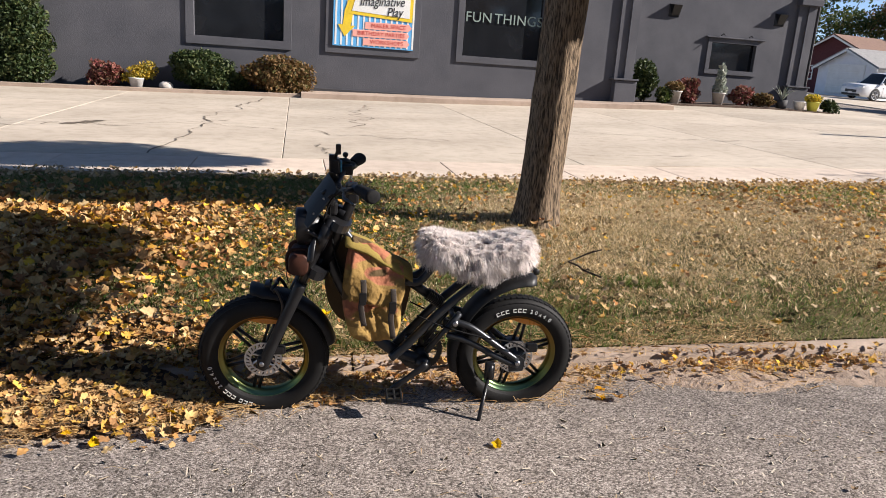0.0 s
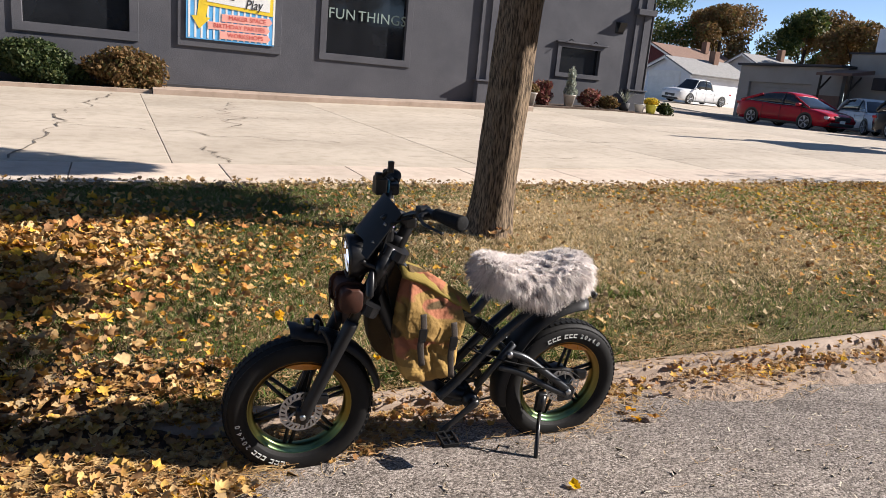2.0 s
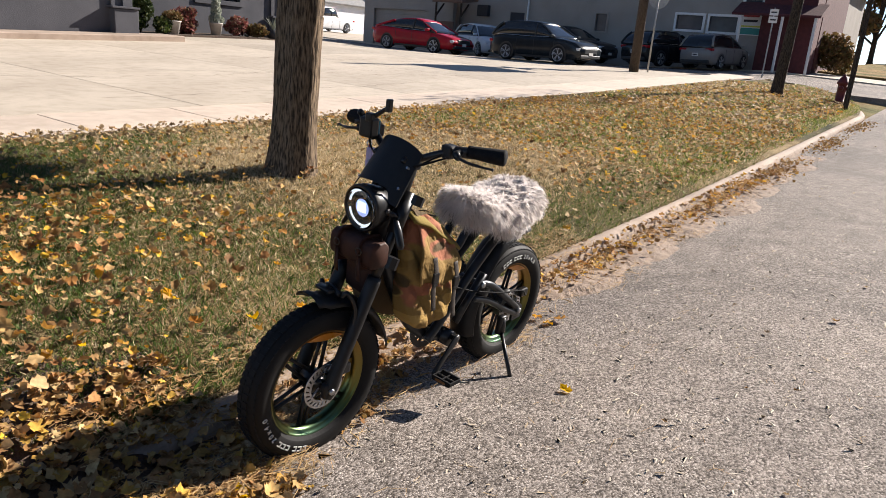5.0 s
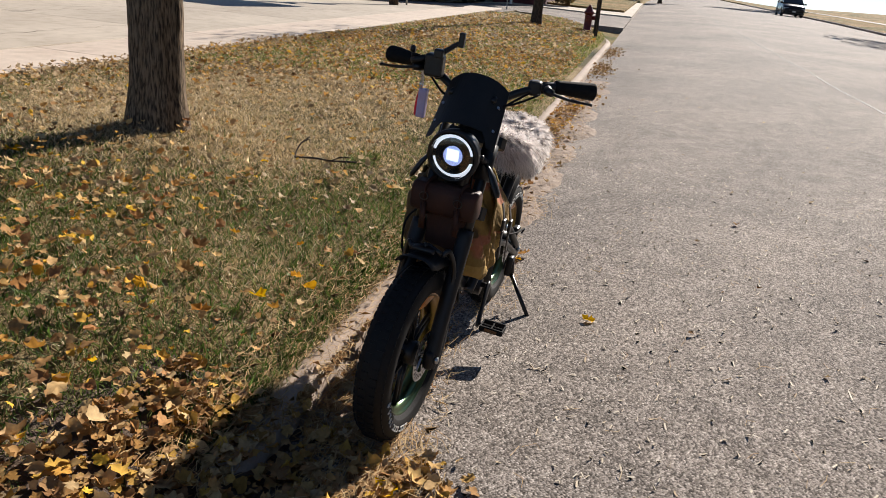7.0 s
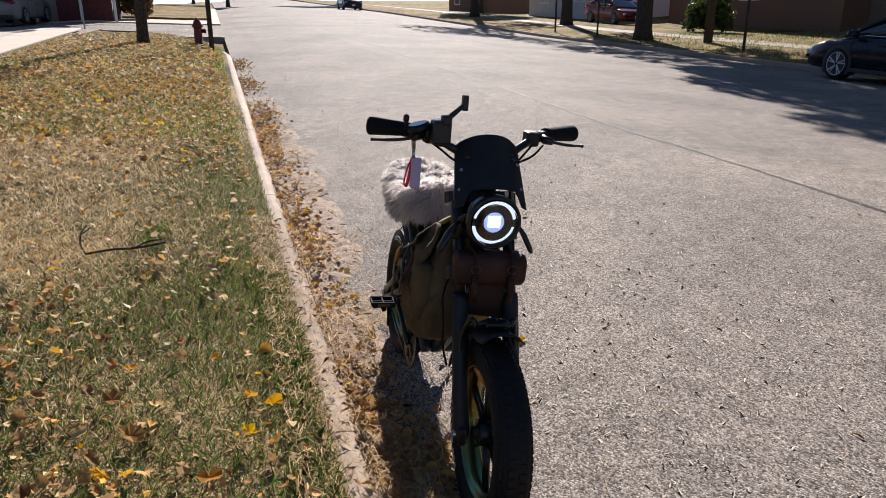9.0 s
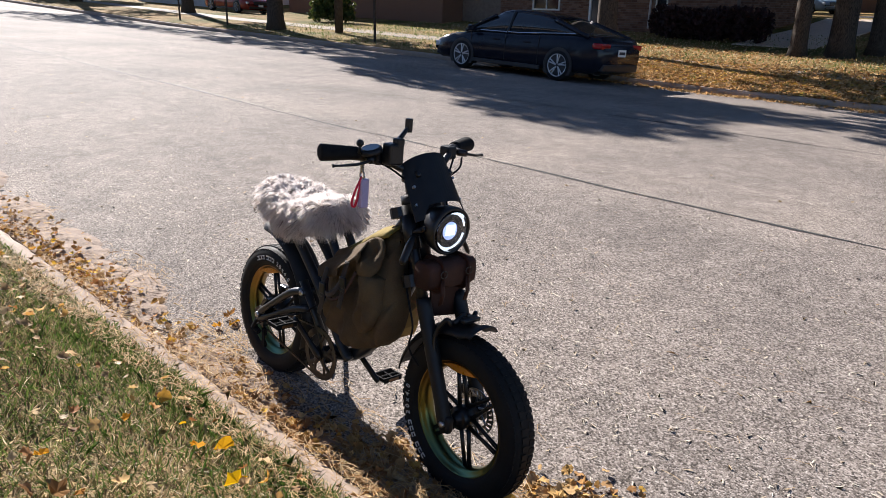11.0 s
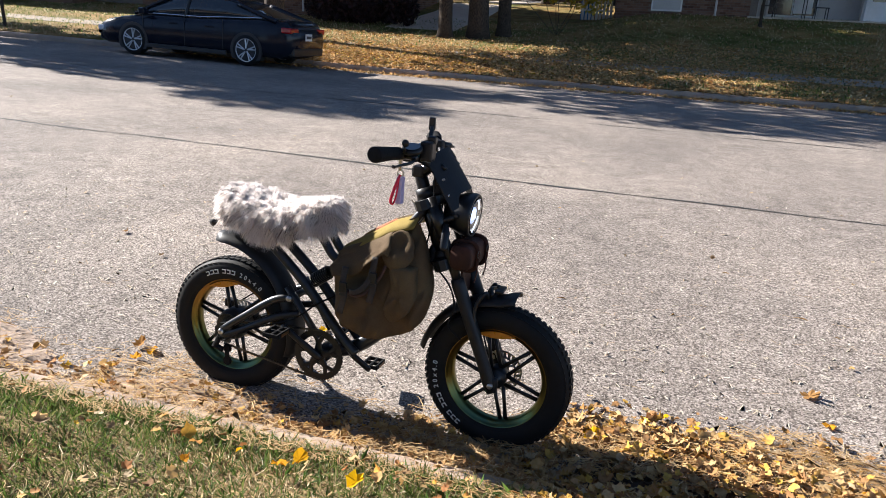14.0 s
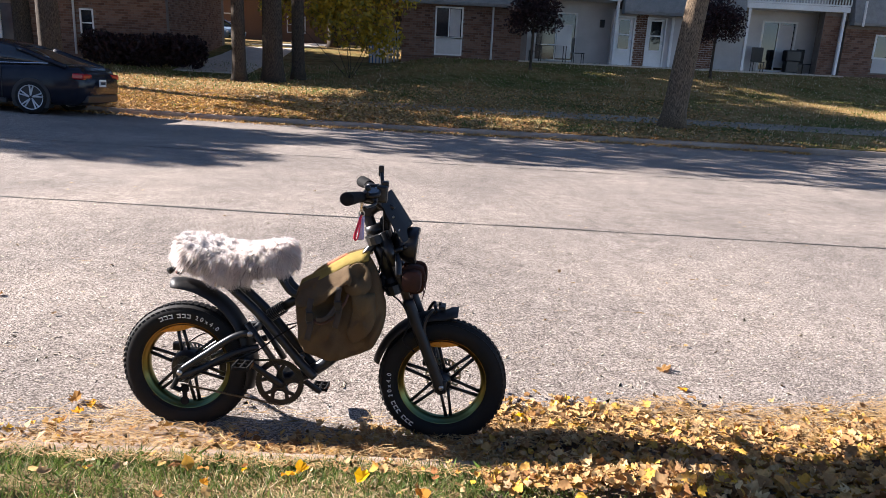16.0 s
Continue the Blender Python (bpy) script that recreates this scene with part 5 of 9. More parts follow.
# ---- what is slung on the bicycle ----
def seat_cover():
    t0 = thing("fur_seat_cover", BIKE, "shaggy pale grey faux-fur seat cover with dark tips", "seat cover")
    rng = np.random.default_rng(5)

    def top_point(t, a):
        x = 0.705 + 0.462 * t
        crown = 0.856 + 0.016 * np.cos(t * 2 * np.pi + 0.25)
        w = (0.105 + 0.02 * np.sin(np.pi * t)) * np.minimum(1, np.minimum(0.42 + 4.5 * t, 0.55 + 5 * (1 - t)))
        drop = 0.058 + 0.058 * np.exp(-((t - 0.55) / 0.2) ** 2) + 0.012 * np.sin(t * 23)
        y = w * np.sin(a)
        z = crown - 0.055 + np.where(np.cos(a) > 0, 0.06 * np.cos(a) ** 0.6 if np.isscalar(a) else 0.06 * np.abs(np.cos(a)) ** 0.6, drop * np.cos(a))
        return np.stack([x + 0 * a, y, z], -1)

    # the hide itself
    ts, an = np.linspace(0, 1, 26), np.linspace(-radians(178), radians(178), 33)
    verts, tris = [], []
    for t in ts:
        for a in an:
            verts.append(top_point(np.array(t), np.array(a)))
    n = len(an)
    for i in range(len(ts) - 1):
        for k in range(n - 1):
            p = i * n + k
            tris += [(p, p + n, p + n + 1), (p, p + n + 1, p + 1)]
    for row in (0, len(ts) - 1):
        c = len(verts)
        verts.append(np.mean([verts[row * n + k] for k in range(n)], 0))
        for k in range(n - 1):
            tris.append((c, row * n + k, row * n + k + 1))
    indexed_part("hide", verts, tris, M_FUR, t0, True)
    # the pile: tapered bent hairs
    N = 54000
    t, a = rng.random(N), radians(132) * (rng.random(N) * 2 - 1)
    cap = rng.random(N) < 0.09
    t[cap] = np.where(rng.random(cap.sum()) < 0.5, 0.0, 1.0)
    p = top_point(t, a)
    cen = top_point(t, np.zeros(N))
    cen[:, 2] -= 0.06
    f = np.where(cap, np.sqrt(rng.random(N)), 1.0)[:, None]
    p = cen + (p - cen) * f
    nor = p - cen
    nor[:, 0] += (t - 0.5) * np.where(cap, 0.35, 0.10)
    nor /= np.linalg.norm(nor, axis=1)[:, None]
    clump = np.stack([np.sin(t * 40 + a * 7), np.cos(t * 31 - a * 9), np.sin(a * 13 + t * 17)], -1)
    d = nor * 0.5 + clump * 0.34 + rng.normal(0, 0.13, (N, 3)) + np.array([0.16, 0, -0.32])
    d /= np.linalg.norm(d, axis=1)[:, None]
    L = (rng.uniform(0.028, 0.052, N) * (0.75 + 0.45 * np.sin(a) ** 2))[:, None]
    wv = np.cross(d, rng.normal(0, 1, (N, 3)))
    wv /= np.linalg.norm(wv, axis=1)[:, None]
    w = 0.0008
    mid = p + d * L * 0.55
    tip = p + d * L + np.array([0, 0, -0.35]) * L
    V = np.stack([p - wv * w, p + wv * w, mid + wv * w * 0.8, tip, mid - wv * w * 0.8], 1)
    hair = arrays_part("fur", V.reshape(-1, 3), 5, M_FUR, t0)
    hair["kind"] = "stuff"
    return t0


seat_cover()


def saddle_bag():
    """A pair of canvas panniers hung over the frame, olive on one side, gold and rust on the other."""
    t0 = thing("frame_bag", BIKE, "olive, gold and rust canvas frame bag hung over the top tube", "bag")
    left = [(0.40, 0.868), (0.372, 0.79), (0.352, 0.64), (0.358, 0.52), (0.39, 0.425), (0.47, 0.385), (0.56, 0.382), (0.645, 0.43), (0.66, 0.56), (0.672, 0.67), (0.662, 0.742), (0.52, 0.825)]
    right = [(0.372, 0.868), (0.325, 0.80), (0.29, 0.70), (0.272, 0.61), (0.30, 0.49), (0.36, 0.43), (0.45, 0.398), (0.55, 0.402), (0.63, 0.455), (0.652, 0.56), (0.658, 0.66), (0.632, 0.715), (0.50, 0.785)]
    for s, outline, material, nm, lab in ((-1, left, M_GOLDRUST, "camouflage_pannier", "gold, olive and rust canvas pannier with highlights and fold shade painted in"), (1, right, M_OLIVE, "olive_pannier", "sagging olive and brown canvas pannier with a loose flap")):
        if s < 0:
            outline = [(0.484 + (x - 0.512) * 0.84, z if z > 0.56 else 0.56 + (z - 0.56) * 0.9) for x, z in outline]
        pts = [Vector((x, 0, z)) for x, z in outline]
        path = curve_pts(pts + [pts[0]], 5)[:-1]
        c = Vector((0.49, 0, 0.56))
        bm = bmesh.new()
        loops = []
        for f, y in ((0.97, 0.03), (1.0, 0.06), (0.995, 0.085), (0.96, 0.108), (0.88, 0.122), (0.74, 0.132), (0.55, 0.138), (0.34, 0.140), (0.12, 0.141)):
            ring = []
            for p in path:
                q = c + (p - c) * (f + 0.012 * noise.noise((p.x * 9, y * 14, p.z * 9 + s)))
                up = clampf((q.z - 0.58) / 0.3, 0, 1)
                bulge = 0.02 * noise.noise((q.x * 6 + 5 * s, q.z * 6, 1.0)) + 0.06 * max(0, 0.60 - q.z) * f
                ring.append(Vector((q.x, s * (y * (0.82 if s < 0 else 1.0) * (1 - 0.42 * up) + (bulge if y > 0.07 else 0)), q.z - (0.010 if y > 0.1 else 0))))
            loops.append(ring)
        rings(bm, loops)
        bmesh.ops.subdivide_edges(bm, edges=[e for e in bm.edges], cuts=1, use_grid_fill=True, smooth=0.4)
        for v in bm.verts:
            if abs(v.co.y) < 0.05:
                continue
            if s > 0:
                low = smoothstep((0.66 - v.co.z) / 0.16)
                drape = math.sin(46 * v.co.x + 9 * (v.co.z - 0.5) * (1 + 2 * (v.co.x - 0.45)) + 2.5 * noise.noise((v.co.x * 4, 0.0, v.co.z * 4)))
                v.co.y += 0.024 * low * drape * (0.5 + 0.5 * noise.noise((v.co.x * 8, 1.5, v.co.z * 3)))
                mouth = math.exp(-((v.co.x - 0.53) / 0.055) ** 2 - ((v.co.z - 0.628 - 0.5 * (0.53 - v.co.x)) / 0.036) ** 2)
                v.co.y -= 0.075 * mouth
            fold = abs(noise.noise((v.co.x * 13 + v.co.z * 5, 2.0 * s, v.co.z * 3.5)))
            v.co.y += s * (0.008 * noise.noise(v.co * 24) - 0.055 * (0.35 - min(0.35, fold)) + 0.008)
            v.co.z += 0.006 * noise.noise(v.co * 11)
        pn = part(nm, bm, material, t0, lab, smooth=True)
        # the flap over the upper half stands a little off the body
        bm = bmesh.new()
        fl = []
        x0, x1 = (0.384, 0.614) if s < 0 else (0.425, 0.648)
        for k in range(19):
            t = k / 18
            x = x0 + (x1 - x0) * t
            ztop = (0.866 - 0.125 * t - 0.02 * math.sin(math.pi * t)) if s < 0 else (0.822 - 0.120 * t)
            zb = (0.60 - 0.02 * t if s < 0 else 0.735 - 0.115 * min(1.0, t * 1.15)) + 0.014 * math.sin(t * 9) + 0.01 * noise.noise((t * 7, s, 0))
            row = []
            for j in range(13):
                u = j / 12
                z = ztop + (zb - ztop) * u
                yy = 0.045 + 0.085 * min(1, u * 1.7) ** 0.65 + 0.028 * u * u + 0.010 * math.sin(t * 12 + u * 4) * u + 0.012 * noise.noise((t * 5, u * 3, 3.0 * s)) + 0.012
                row.append(Vector((x - 0.01 * u + 0.006 * math.sin(u * 7 + t * 4), s * yy * (0.82 if s < 0 else 1.0), z)))
            row2 = [v + Vector((0, -s * 0.006, 0.002)) for v in reversed(row)]
            fl.append(row + row2)
        rings(bm, fl)
        part("flap", bm, M_GOLDRUST if s < 0 else M_OLIVE, pn, smooth=True)
        for xx, zz, zt in (((0.434, 0.675, 0.50), (0.562, 0.635, 0.44)) if s < 0 else ((0.463, 0.70, 0.56), (0.578, 0.645, 0.50))):
            d = 0.146 if s < 0 else 0.176
            bm = bmesh.new()
            tube(bm, curve_pts([(xx, s * (d - 0.008), zz + 0.03), (xx + 0.003, s * (d + 0.006), zz - 0.03), (xx - 0.006, s * (d + 0.01), (zz + zt) / 2), (xx + 0.008, s * (d + 0.012), zt)], 6), 0.0125, 8, flat=0.16, ref=(0, 1, 0))
            part("strap", bm, M_STRAP, pn, "faded tan webbing strap", smooth=True)
            bm = bmesh.new()
            box(bm, (xx, s * (d + 0.008), zz - 0.045), (0.032, 0.011, 0.042), 0.004)
            box(bm, (xx, s * (d + 0.009), zz - 0.072), (0.026, 0.008, 0.012), 0.003)
            part("buckle", bm, M_BLACK, pn, "black side-release buckle")
    bm = bmesh.new()
    loops = []
    for x, z in ((0.355, 0.862), (0.39, 0.856), (0.45, 0.826), (0.52, 0.785), (0.59, 0.745), (0.65, 0.702)):
        zz = z + 0.004 * math.sin(x * 60)
        loops.append([Vector((x, y, zz + 0.012 - 4.5 * y * y)) for y in np.linspace(-0.085, 0.085, 9)] + [Vector((x, y, zz - 4.5 * y * y)) for y in np.linspace(0.085, -0.085, 9)])
    rings(bm, loops)
    part("yoke", bm, M_GOLDOLIVE, t0, "olive canvas yoke across the tube", smooth=True)
    # round-ended pocket flap and the tall pocket under it, on the olive side
    bm = bmesh.new()
    o = [(0.392 + 0.062 * math.cos(a) * (0.9 if math.sin(a) > 0 else 1), 0.757 + 0.066 * math.sin(a)) for a in np.linspace(0, 2 * math.pi, 25)[:-1]]
    rings(bm, [[Vector((0.392 + (x - 0.392) * f, y + 0.028 * (0.757 - z) / 0.06, 0.757 + (z - 0.757) * f)) for x, z in o] for f, y in ((1.0, 0.118), (1.02, 0.122), (1.02, 0.128), (0.985, 0.131), (0.5, 0.133), (0.15, 0.133))])
    part("pocket_flap", bm, M_OLIVE, t0, "round-ended olive pocket flap", smooth=True)
    bm = bmesh.new()
    o = [(0.318, 0.70), (0.312, 0.585), (0.345, 0.52), (0.40, 0.485), (0.425, 0.54), (0.405, 0.62), (0.408, 0.70)]
    pa = curve_pts([Vector((x, 0, z)) for x, z in o] + [Vector((0.318, 0, 0.70))], 4)[:-1]
    rings(bm, [[Vector((0.365 + (p.x - 0.365) * f, y + 0.014 * noise.noise(p * 16), 0.6 + (p.z - 0.6) * f)) for p in pa] for f, y in ((1.0, 0.10), (1.02, 0.138), (0.985, 0.154), (0.9, 0.163), (0.5, 0.168), (0.2, 0.168))])
    part("side_pocket", bm, M_OLIVE, t0, "tall olive side pocket", smooth=True)
    # sagging lip of the open pocket and a loose strap end below it
    bm = bmesh.new()
    tube(bm, curve_pts([(0.60, 0.150, 0.625), (0.575, 0.168, 0.59), (0.53, 0.176, 0.572), (0.48, 0.176, 0.60), (0.44, 0.168, 0.66), (0.425, 0.160, 0.70)], 6), [0.006] * 31, 8)
    part("pocket_lip", bm, M_BROWNCANVAS, t0, "frayed lip of the open pocket", smooth=True)
    bm = bmesh.new()
    tube(bm, curve_pts([(0.47, 0.186, 0.655), (0.49, 0.196, 0.62), (0.52, 0.198, 0.596), (0.548, 0.192, 0.592)], 6), 0.010, 8, flat=0.18, ref=(0, 1, 0))
    part("loose_strap", bm, M_STRAP, t0, "faded tan webbing end", smooth=True)
    return t0


saddle_bag()


def tool_roll():
    m = BIKE @ STEER
    t0 = thing("leather_tool_roll", m, "brown leather tool roll strapped under the headlight", "tool roll")
    c = Vector((0.155, 0.0, 0.755))
    bm = bmesh.new()
    loops = []
    for y, f in ((-0.105, 0.86), (-0.102, 0.95), (-0.095, 1.0), (-0.04, 1.03), (0.0, 1.04), (0.04, 1.03), (0.095, 1.0), (0.102, 0.95), (0.105, 0.86)):
        loops.append([c + Vector((0.042 * f * math.copysign(abs(math.cos(a)) ** 0.6, math.cos(a)), y, 0.047 * f * math.copysign(abs(math.sin(a)) ** 0.6, math.sin(a)) + 0.002 * math.sin(9 * a + 30 * y))) for a in np.linspace(0, 2 * math.pi, 29)[:-1]])
    rings(bm, loops)
    part("roll", bm, M_LEATHER, t0, smooth=True)
    for y in (-0.055, 0.055):
        bm = bmesh.new()
        tube(bm, [c + Vector((0.047 * math.copysign(abs(math.cos(a)) ** 0.6, math.cos(a)), y, 0.052 * math.copysign(abs(math.sin(a)) ** 0.6, math.sin(a)))) for a in np.linspace(0.2, 2 * math.pi - 0.2, 30)], 0.011, 6, flat=0.2, ref=(0, 1, 0))
        tube(bm, [c + Vector((-0.05, y, -0.01)), c + Vector((-0.052, y - 0.004, -0.06)), c + Vector((-0.045, y - 0.002, -0.095))], 0.010, 6, flat=0.2, ref=(1, 0, 0))
        part("strap", bm, M_LEATHER, t0, smooth=True)
        bm = bmesh.new()
        tube(bm, [c + Vector((-0.054, y + 0.014 * math.cos(a), 0.012 + 0.012 * math.sin(a))) for a in np.linspace(0, 2 * math.pi, 12)], 0.0018, 6)
        part("buckle", bm, M_CHAIN, t0)
    bm = bmesh.new()
    prism(bm, [(-0.075, 0.0), (0.055, 0.0), (0.05, -0.11), (-0.065, -0.125)], -0.004, 0.004, Matrix.Translation((0.16, 0, 0.715)) @ Matrix.Rotation(radians(90), 4, "Z"))
    part("apron", bm, M_LEATHER, t0, "brown leather flap under the roll")
    return t0


tool_roll()


def keychain():
    m = BIKE @ STEER
    t0 = thing("key_lanyard", m, "red cord and lilac tag hanging on a steel snap hook", "keychain")
    x, y = 0.359, 0.212
    bm = bmesh.new()
    tube(bm, [(x, y, 1.115), (x, y + 0.003, 1.10), (x + 0.002, y, 1.06)], [0.006, 0.008, 0.006], 8)
    lathe(bm, [(0.009, -0.003), (0.013, -0.003), (0.013, 0.003), (0.009, 0.003)], 16, Matrix.Translation((x, y, 1.05)), True)
    part("snap_hook", bm, M_STEEL, t0)
    bm = boxed((x + 0.002, y - 0.010, 0.99), (0.022, 0.030, 0.095), 0.004)
    part("tag", bm, M_PINKTAG, t0, "lilac plastic tag")
    bm = bmesh.new()
    tube(bm, curve_pts([(x, y, 1.045), (x + 0.012, y + 0.014, 1.0), (x + 0.022, y + 0.02, 0.955), (x + 0.014, y + 0.014, 0.945), (x + 0.006, y + 0.008, 0.98), (x, y, 1.04)], 6), 0.0055, 8, flat=0.45, ref=(0, 1, 0))
    part("cord", bm, M_REDCORD, t0, "red loop of cord", smooth=True)
    return t0


keychain()


# ---- trees and shrubs ----
def leaf_cloud(rng, centres, n, size, flat=1.0):
    """Many small rhombic leaves scattered through ellipsoidal clumps (x, y, z, rx, ry, rz)."""
    c = np.array(centres, float)
    vol = c[:, 3] * c[:, 4] * c[:, 5]
    k = rng.choice(len(c), n, p=vol / vol.sum())
    d = rng.normal(0, 1, (n, 3))
    d /= np.linalg.norm(d, axis=1)[:, None]
    r = rng.random(n) ** 0.42
    p = c[k, :3] + d * r[:, None] * c[k, 3:6]
    a = rng.normal(0, 1, (n, 3))
    a /= np.linalg.norm(a, axis=1)[:, None]
    b = np.cross(a, rng.normal(0, 1, (n, 3)))
    b /= np.linalg.norm(b, axis=1)[:, None]
    s = (size * rng.uniform(0.6, 1.35, n))[:, None]
    V = np.stack([p - a * s, p + b * s * 0.55, p + a * s, p - b * s * 0.55], 1)
    return V.reshape(-1, 3)


def tree(name, x, y, r, top, limbs, clumps, nleaf, leaf, bark, foliage, label, lean=(0.0, 0.0), seed=1, flare=1.25, group="", z=None, taper=0.28, ridges=0.0, dense=None):
    """A tapered trunk with limbs and a crown of small leaves."""
    rng = np.random.default_rng(seed)
    z0 = g1(x, y) if z is None else z
    t0 = thing(name, Matrix.Translation((x, y, z0)), label, "tree", group)
    bm = bmesh.new()
    pts, rad = [], []
    rows = 60 if ridges else 15
    for k in range(rows):
        t = k / (rows - 1)
        h = -0.15 + (top + 0.15) * t
        pts.append((lean[0] * h + 0.04 * r * math.sin(5 * t), lean[1] * h, h))
        rad.append(r * (1 - taper * t) * (1 + (flare - 1) * max(0, 1 - h / (2.2 * r)) ** 2 if h < 2.2 * r else 1))
    loops = []
    n = 120 if ridges else 22
    for p, rr in zip(pts, rad):
        ring = []
        for a in (2 * math.pi * j / n for j in range(n)):
            f = 1 + 0.05 * math.sin(3 * a + 1) + 0.03 * math.sin(7 * a)
            if ridges:
                f += ridges * (abs(noise.noise((math.cos(a) * 7, math.sin(a) * 7, p[2] * 2.2))) + 0.5 * abs(noise.noise((math.cos(a) * 15, math.sin(a) * 15, p[2] * 4 + 9))) - 0.3)
            ring.append(Vector((p[0] + rr * f * math.cos(a), p[1] + rr * f * math.sin(a), p[2])))
        loops.append(ring)
    rings(bm, loops)
    part("trunk", bm, bark, t0, smooth=True)
    for a, b, rr in limbs:
        bm = bmesh.new()
        a, b = Vector(a), Vector(b)
        mid = a.lerp(b, 0.5) + Vector((rng.normal(0, 0.06), rng.normal(0, 0.06), 0.12)) * (b - a).length
        path = curve_pts([a, mid, b], 5)
        tube(bm, path, [rr * (1 - 0.75 * k / (len(path) - 1)) for k in range(len(path))], 8)
        limb = part("limb", bm, bark, t0, smooth=True)
    if nleaf:
        cr = arrays_part("crown", leaf_cloud(rng, clumps, nleaf, leaf), 4, foliage, t0)
        cr["kind"] = "stuff"
    if dense:
        cr = arrays_part("low_bough", leaf_cloud(rng, dense[0], dense[1], dense[2]), 4, foliage, t0)
        cr["kind"] = "stuff"
    return t0


def crown_on(limbs, spread, lift=0.3):
    return [(b[0], b[1], b[2] + lift, spread, spread, spread * 0.75) for a, b, r in limbs]


# the maple on the verge: the crown is out of view and throws its shade on the grass and the car park
L1 = [((0.12, 0, 2.55), (3.4, 0.1, 2.95), 0.05), ((0.2, 0, 3.3), (3.4, 1.7, 4.0), 0.07), ((0.2, 0, 3.5), (-1.7, 0.6, 5.0), 0.07), ((0.2, 0, 3.2), (1.8, -2.6, 3.9), 0.06), ((0.25, 0, 4.0), (0.2, 2.2, 5.6), 0.07), ((0.25, 0, 4.2), (1.6, 0.4, 6.6), 0.06), ((0.25, 0, 4.2), (-0.8, -0.6, 6.8), 0.06)]
tree("street_maple", 2.045, 5.433, 0.158, 4.6, L1, crown_on(L1, 0.8) + [(0.4, 0.2, 7.0, 1.4, 1.4, 1.2), (2.0, 0.1, 2.95, 1.9, 0.5, 0.26), (1.6, -2.5, 3.9, 1.5, 0.9, 0.4), (2.4, 1.6, 4.0, 2.3, 0.55, 0.42), (0.6, 1.0, 4.2, 1.4, 0.8, 0.5), (2.0, 0.1, 2.98, 1.8, 0.5, 0.3), (1.9, 0.15, 3.0, 1.6, 0.5, 0.3), (1.6, -2.5, 4.0, 1.3, 0.8, 0.4), (1.0, -2.2, 4.1, 1.3, 0.8, 0.4)], 30000, 0.085, M_BARK, M_MAPLE, "furrow-barked maple standing in the grass verge", lean=(0.045, 0.0), seed=2, flare=1.2, taper=0.03, ridges=0.10, dense=([(0.9, 0.3, 3.2, 2.2, 0.62, 0.3), (2.3, 0.1, 3.05, 1.3, 0.5, 0.25), (1.83, -0.71, 3.05, 1.15, 0.46, 0.2), (3.35, -0.40, 3.0, 0.75, 0.42, 0.2), (2.9, -3.35, 4.1, 1.0, 0.7, 0.35), (3.2, -3.84, 4.1, 1.15, 0.5, 0.3), (3.2, -2.95, 4.2, 1.2, 0.7, 0.35), (2.15, -3.05, 4.0, 1.6, 0.8, 0.4), (0.6, -3.0, 4.1, 1.5, 0.8, 0.45), (2.3, -3.3, 4.0, 1.5, 0.75, 0.35), (2.4, 1.35, 4.0, 2.3, 0.6, 0.42)], 82000, 0.155))
L2 = [((0, 0, 2.2), (1.2, 0.5, 3.6), 0.05), ((0, 0, 2.3), (-1.1, 0.5, 3.7), 0.05), ((0, 0, 2.4), (0.1, -1.0, 3.9), 0.05)]
tree("street_tree", 17.1, 5.35, 0.13, 3.4, L2, crown_on(L2, 0.9) + [(0, 0, 4.2, 1.1, 1.1, 0.9)], 420, 0.075, M_BARK2, M_CROWN_R, "slim young street tree in the verge", lean=(0.03, -0.03), seed=3)


def big_tree(name, x, y, r, height, spread, foliage, label, n=5200, leaf=0.2, seed=1, lean=(0, 0), bark=None, low=0.36):
    rng = np.random.default_rng(seed)
    limbs = []
    for k in range(9):
        a = 2 * math.pi * k / 9 + rng.uniform(-0.3, 0.3)
        h0 = height * rng.uniform(low * 0.8, low * 1.3)
        h1 = height * rng.uniform(low + 0.12, 0.88)
        s = spread * rng.uniform(0.5, 0.95) * (1.15 - 0.5 * h1 / height)
        limbs.append(((lean[0] * h0, lean[1] * h0, h0), (lean[0] * h1 + s * math.cos(a), lean[1] * h1 + s * math.sin(a), h1), r * 0.42))
    cl = crown_on(limbs, spread * 0.36) + [(lean[0] * height, lean[1] * height, height * 0.86, spread * 0.5, spread * 0.5, height * 0.13)]
    return tree(name, x, y, r, height * 0.62, limbs, cl, n, leaf, bark or M_BARK2, foliage, label, lean, seed)


big_tree("shade_tree", 23.6, -12.1, 0.32, 11.5, 4.2, M_CROWN_G, "tall shade tree with a thick dark trunk on the far lawn", 9000, 0.19, 5)
big_tree("shade_tree", 10.5, -14.9, 0.30, 10.4, 6.3, M_CROWN_R, "tall rust-leaved shade tree on the far lawn", 8200, 0.185, 16, low=0.5)
big_tree("shade_tree", -6.5, -13.1, 0.31, 12.0, 5.0, M_CROWN_G, "leaning shade tree by the far kerb", 6500, 0.19, 6, lean=(-0.085, 0.0), bark=M_BARK, low=0.45)
big_tree("shade_tree", 6.46, -19.5, 0.24, 11.0, 3.6, M_CROWN_Y, "dark-trunked tree with yellow leaves", 4200, 0.16, 7, low=0.45)
big_tree("shade_tree", 5.42, -20.1, 0.36, 13.0, 4.6, M_CROWN_G, "stout dark-trunked tree on the lawn", 6000, 0.19, 8, low=0.45)
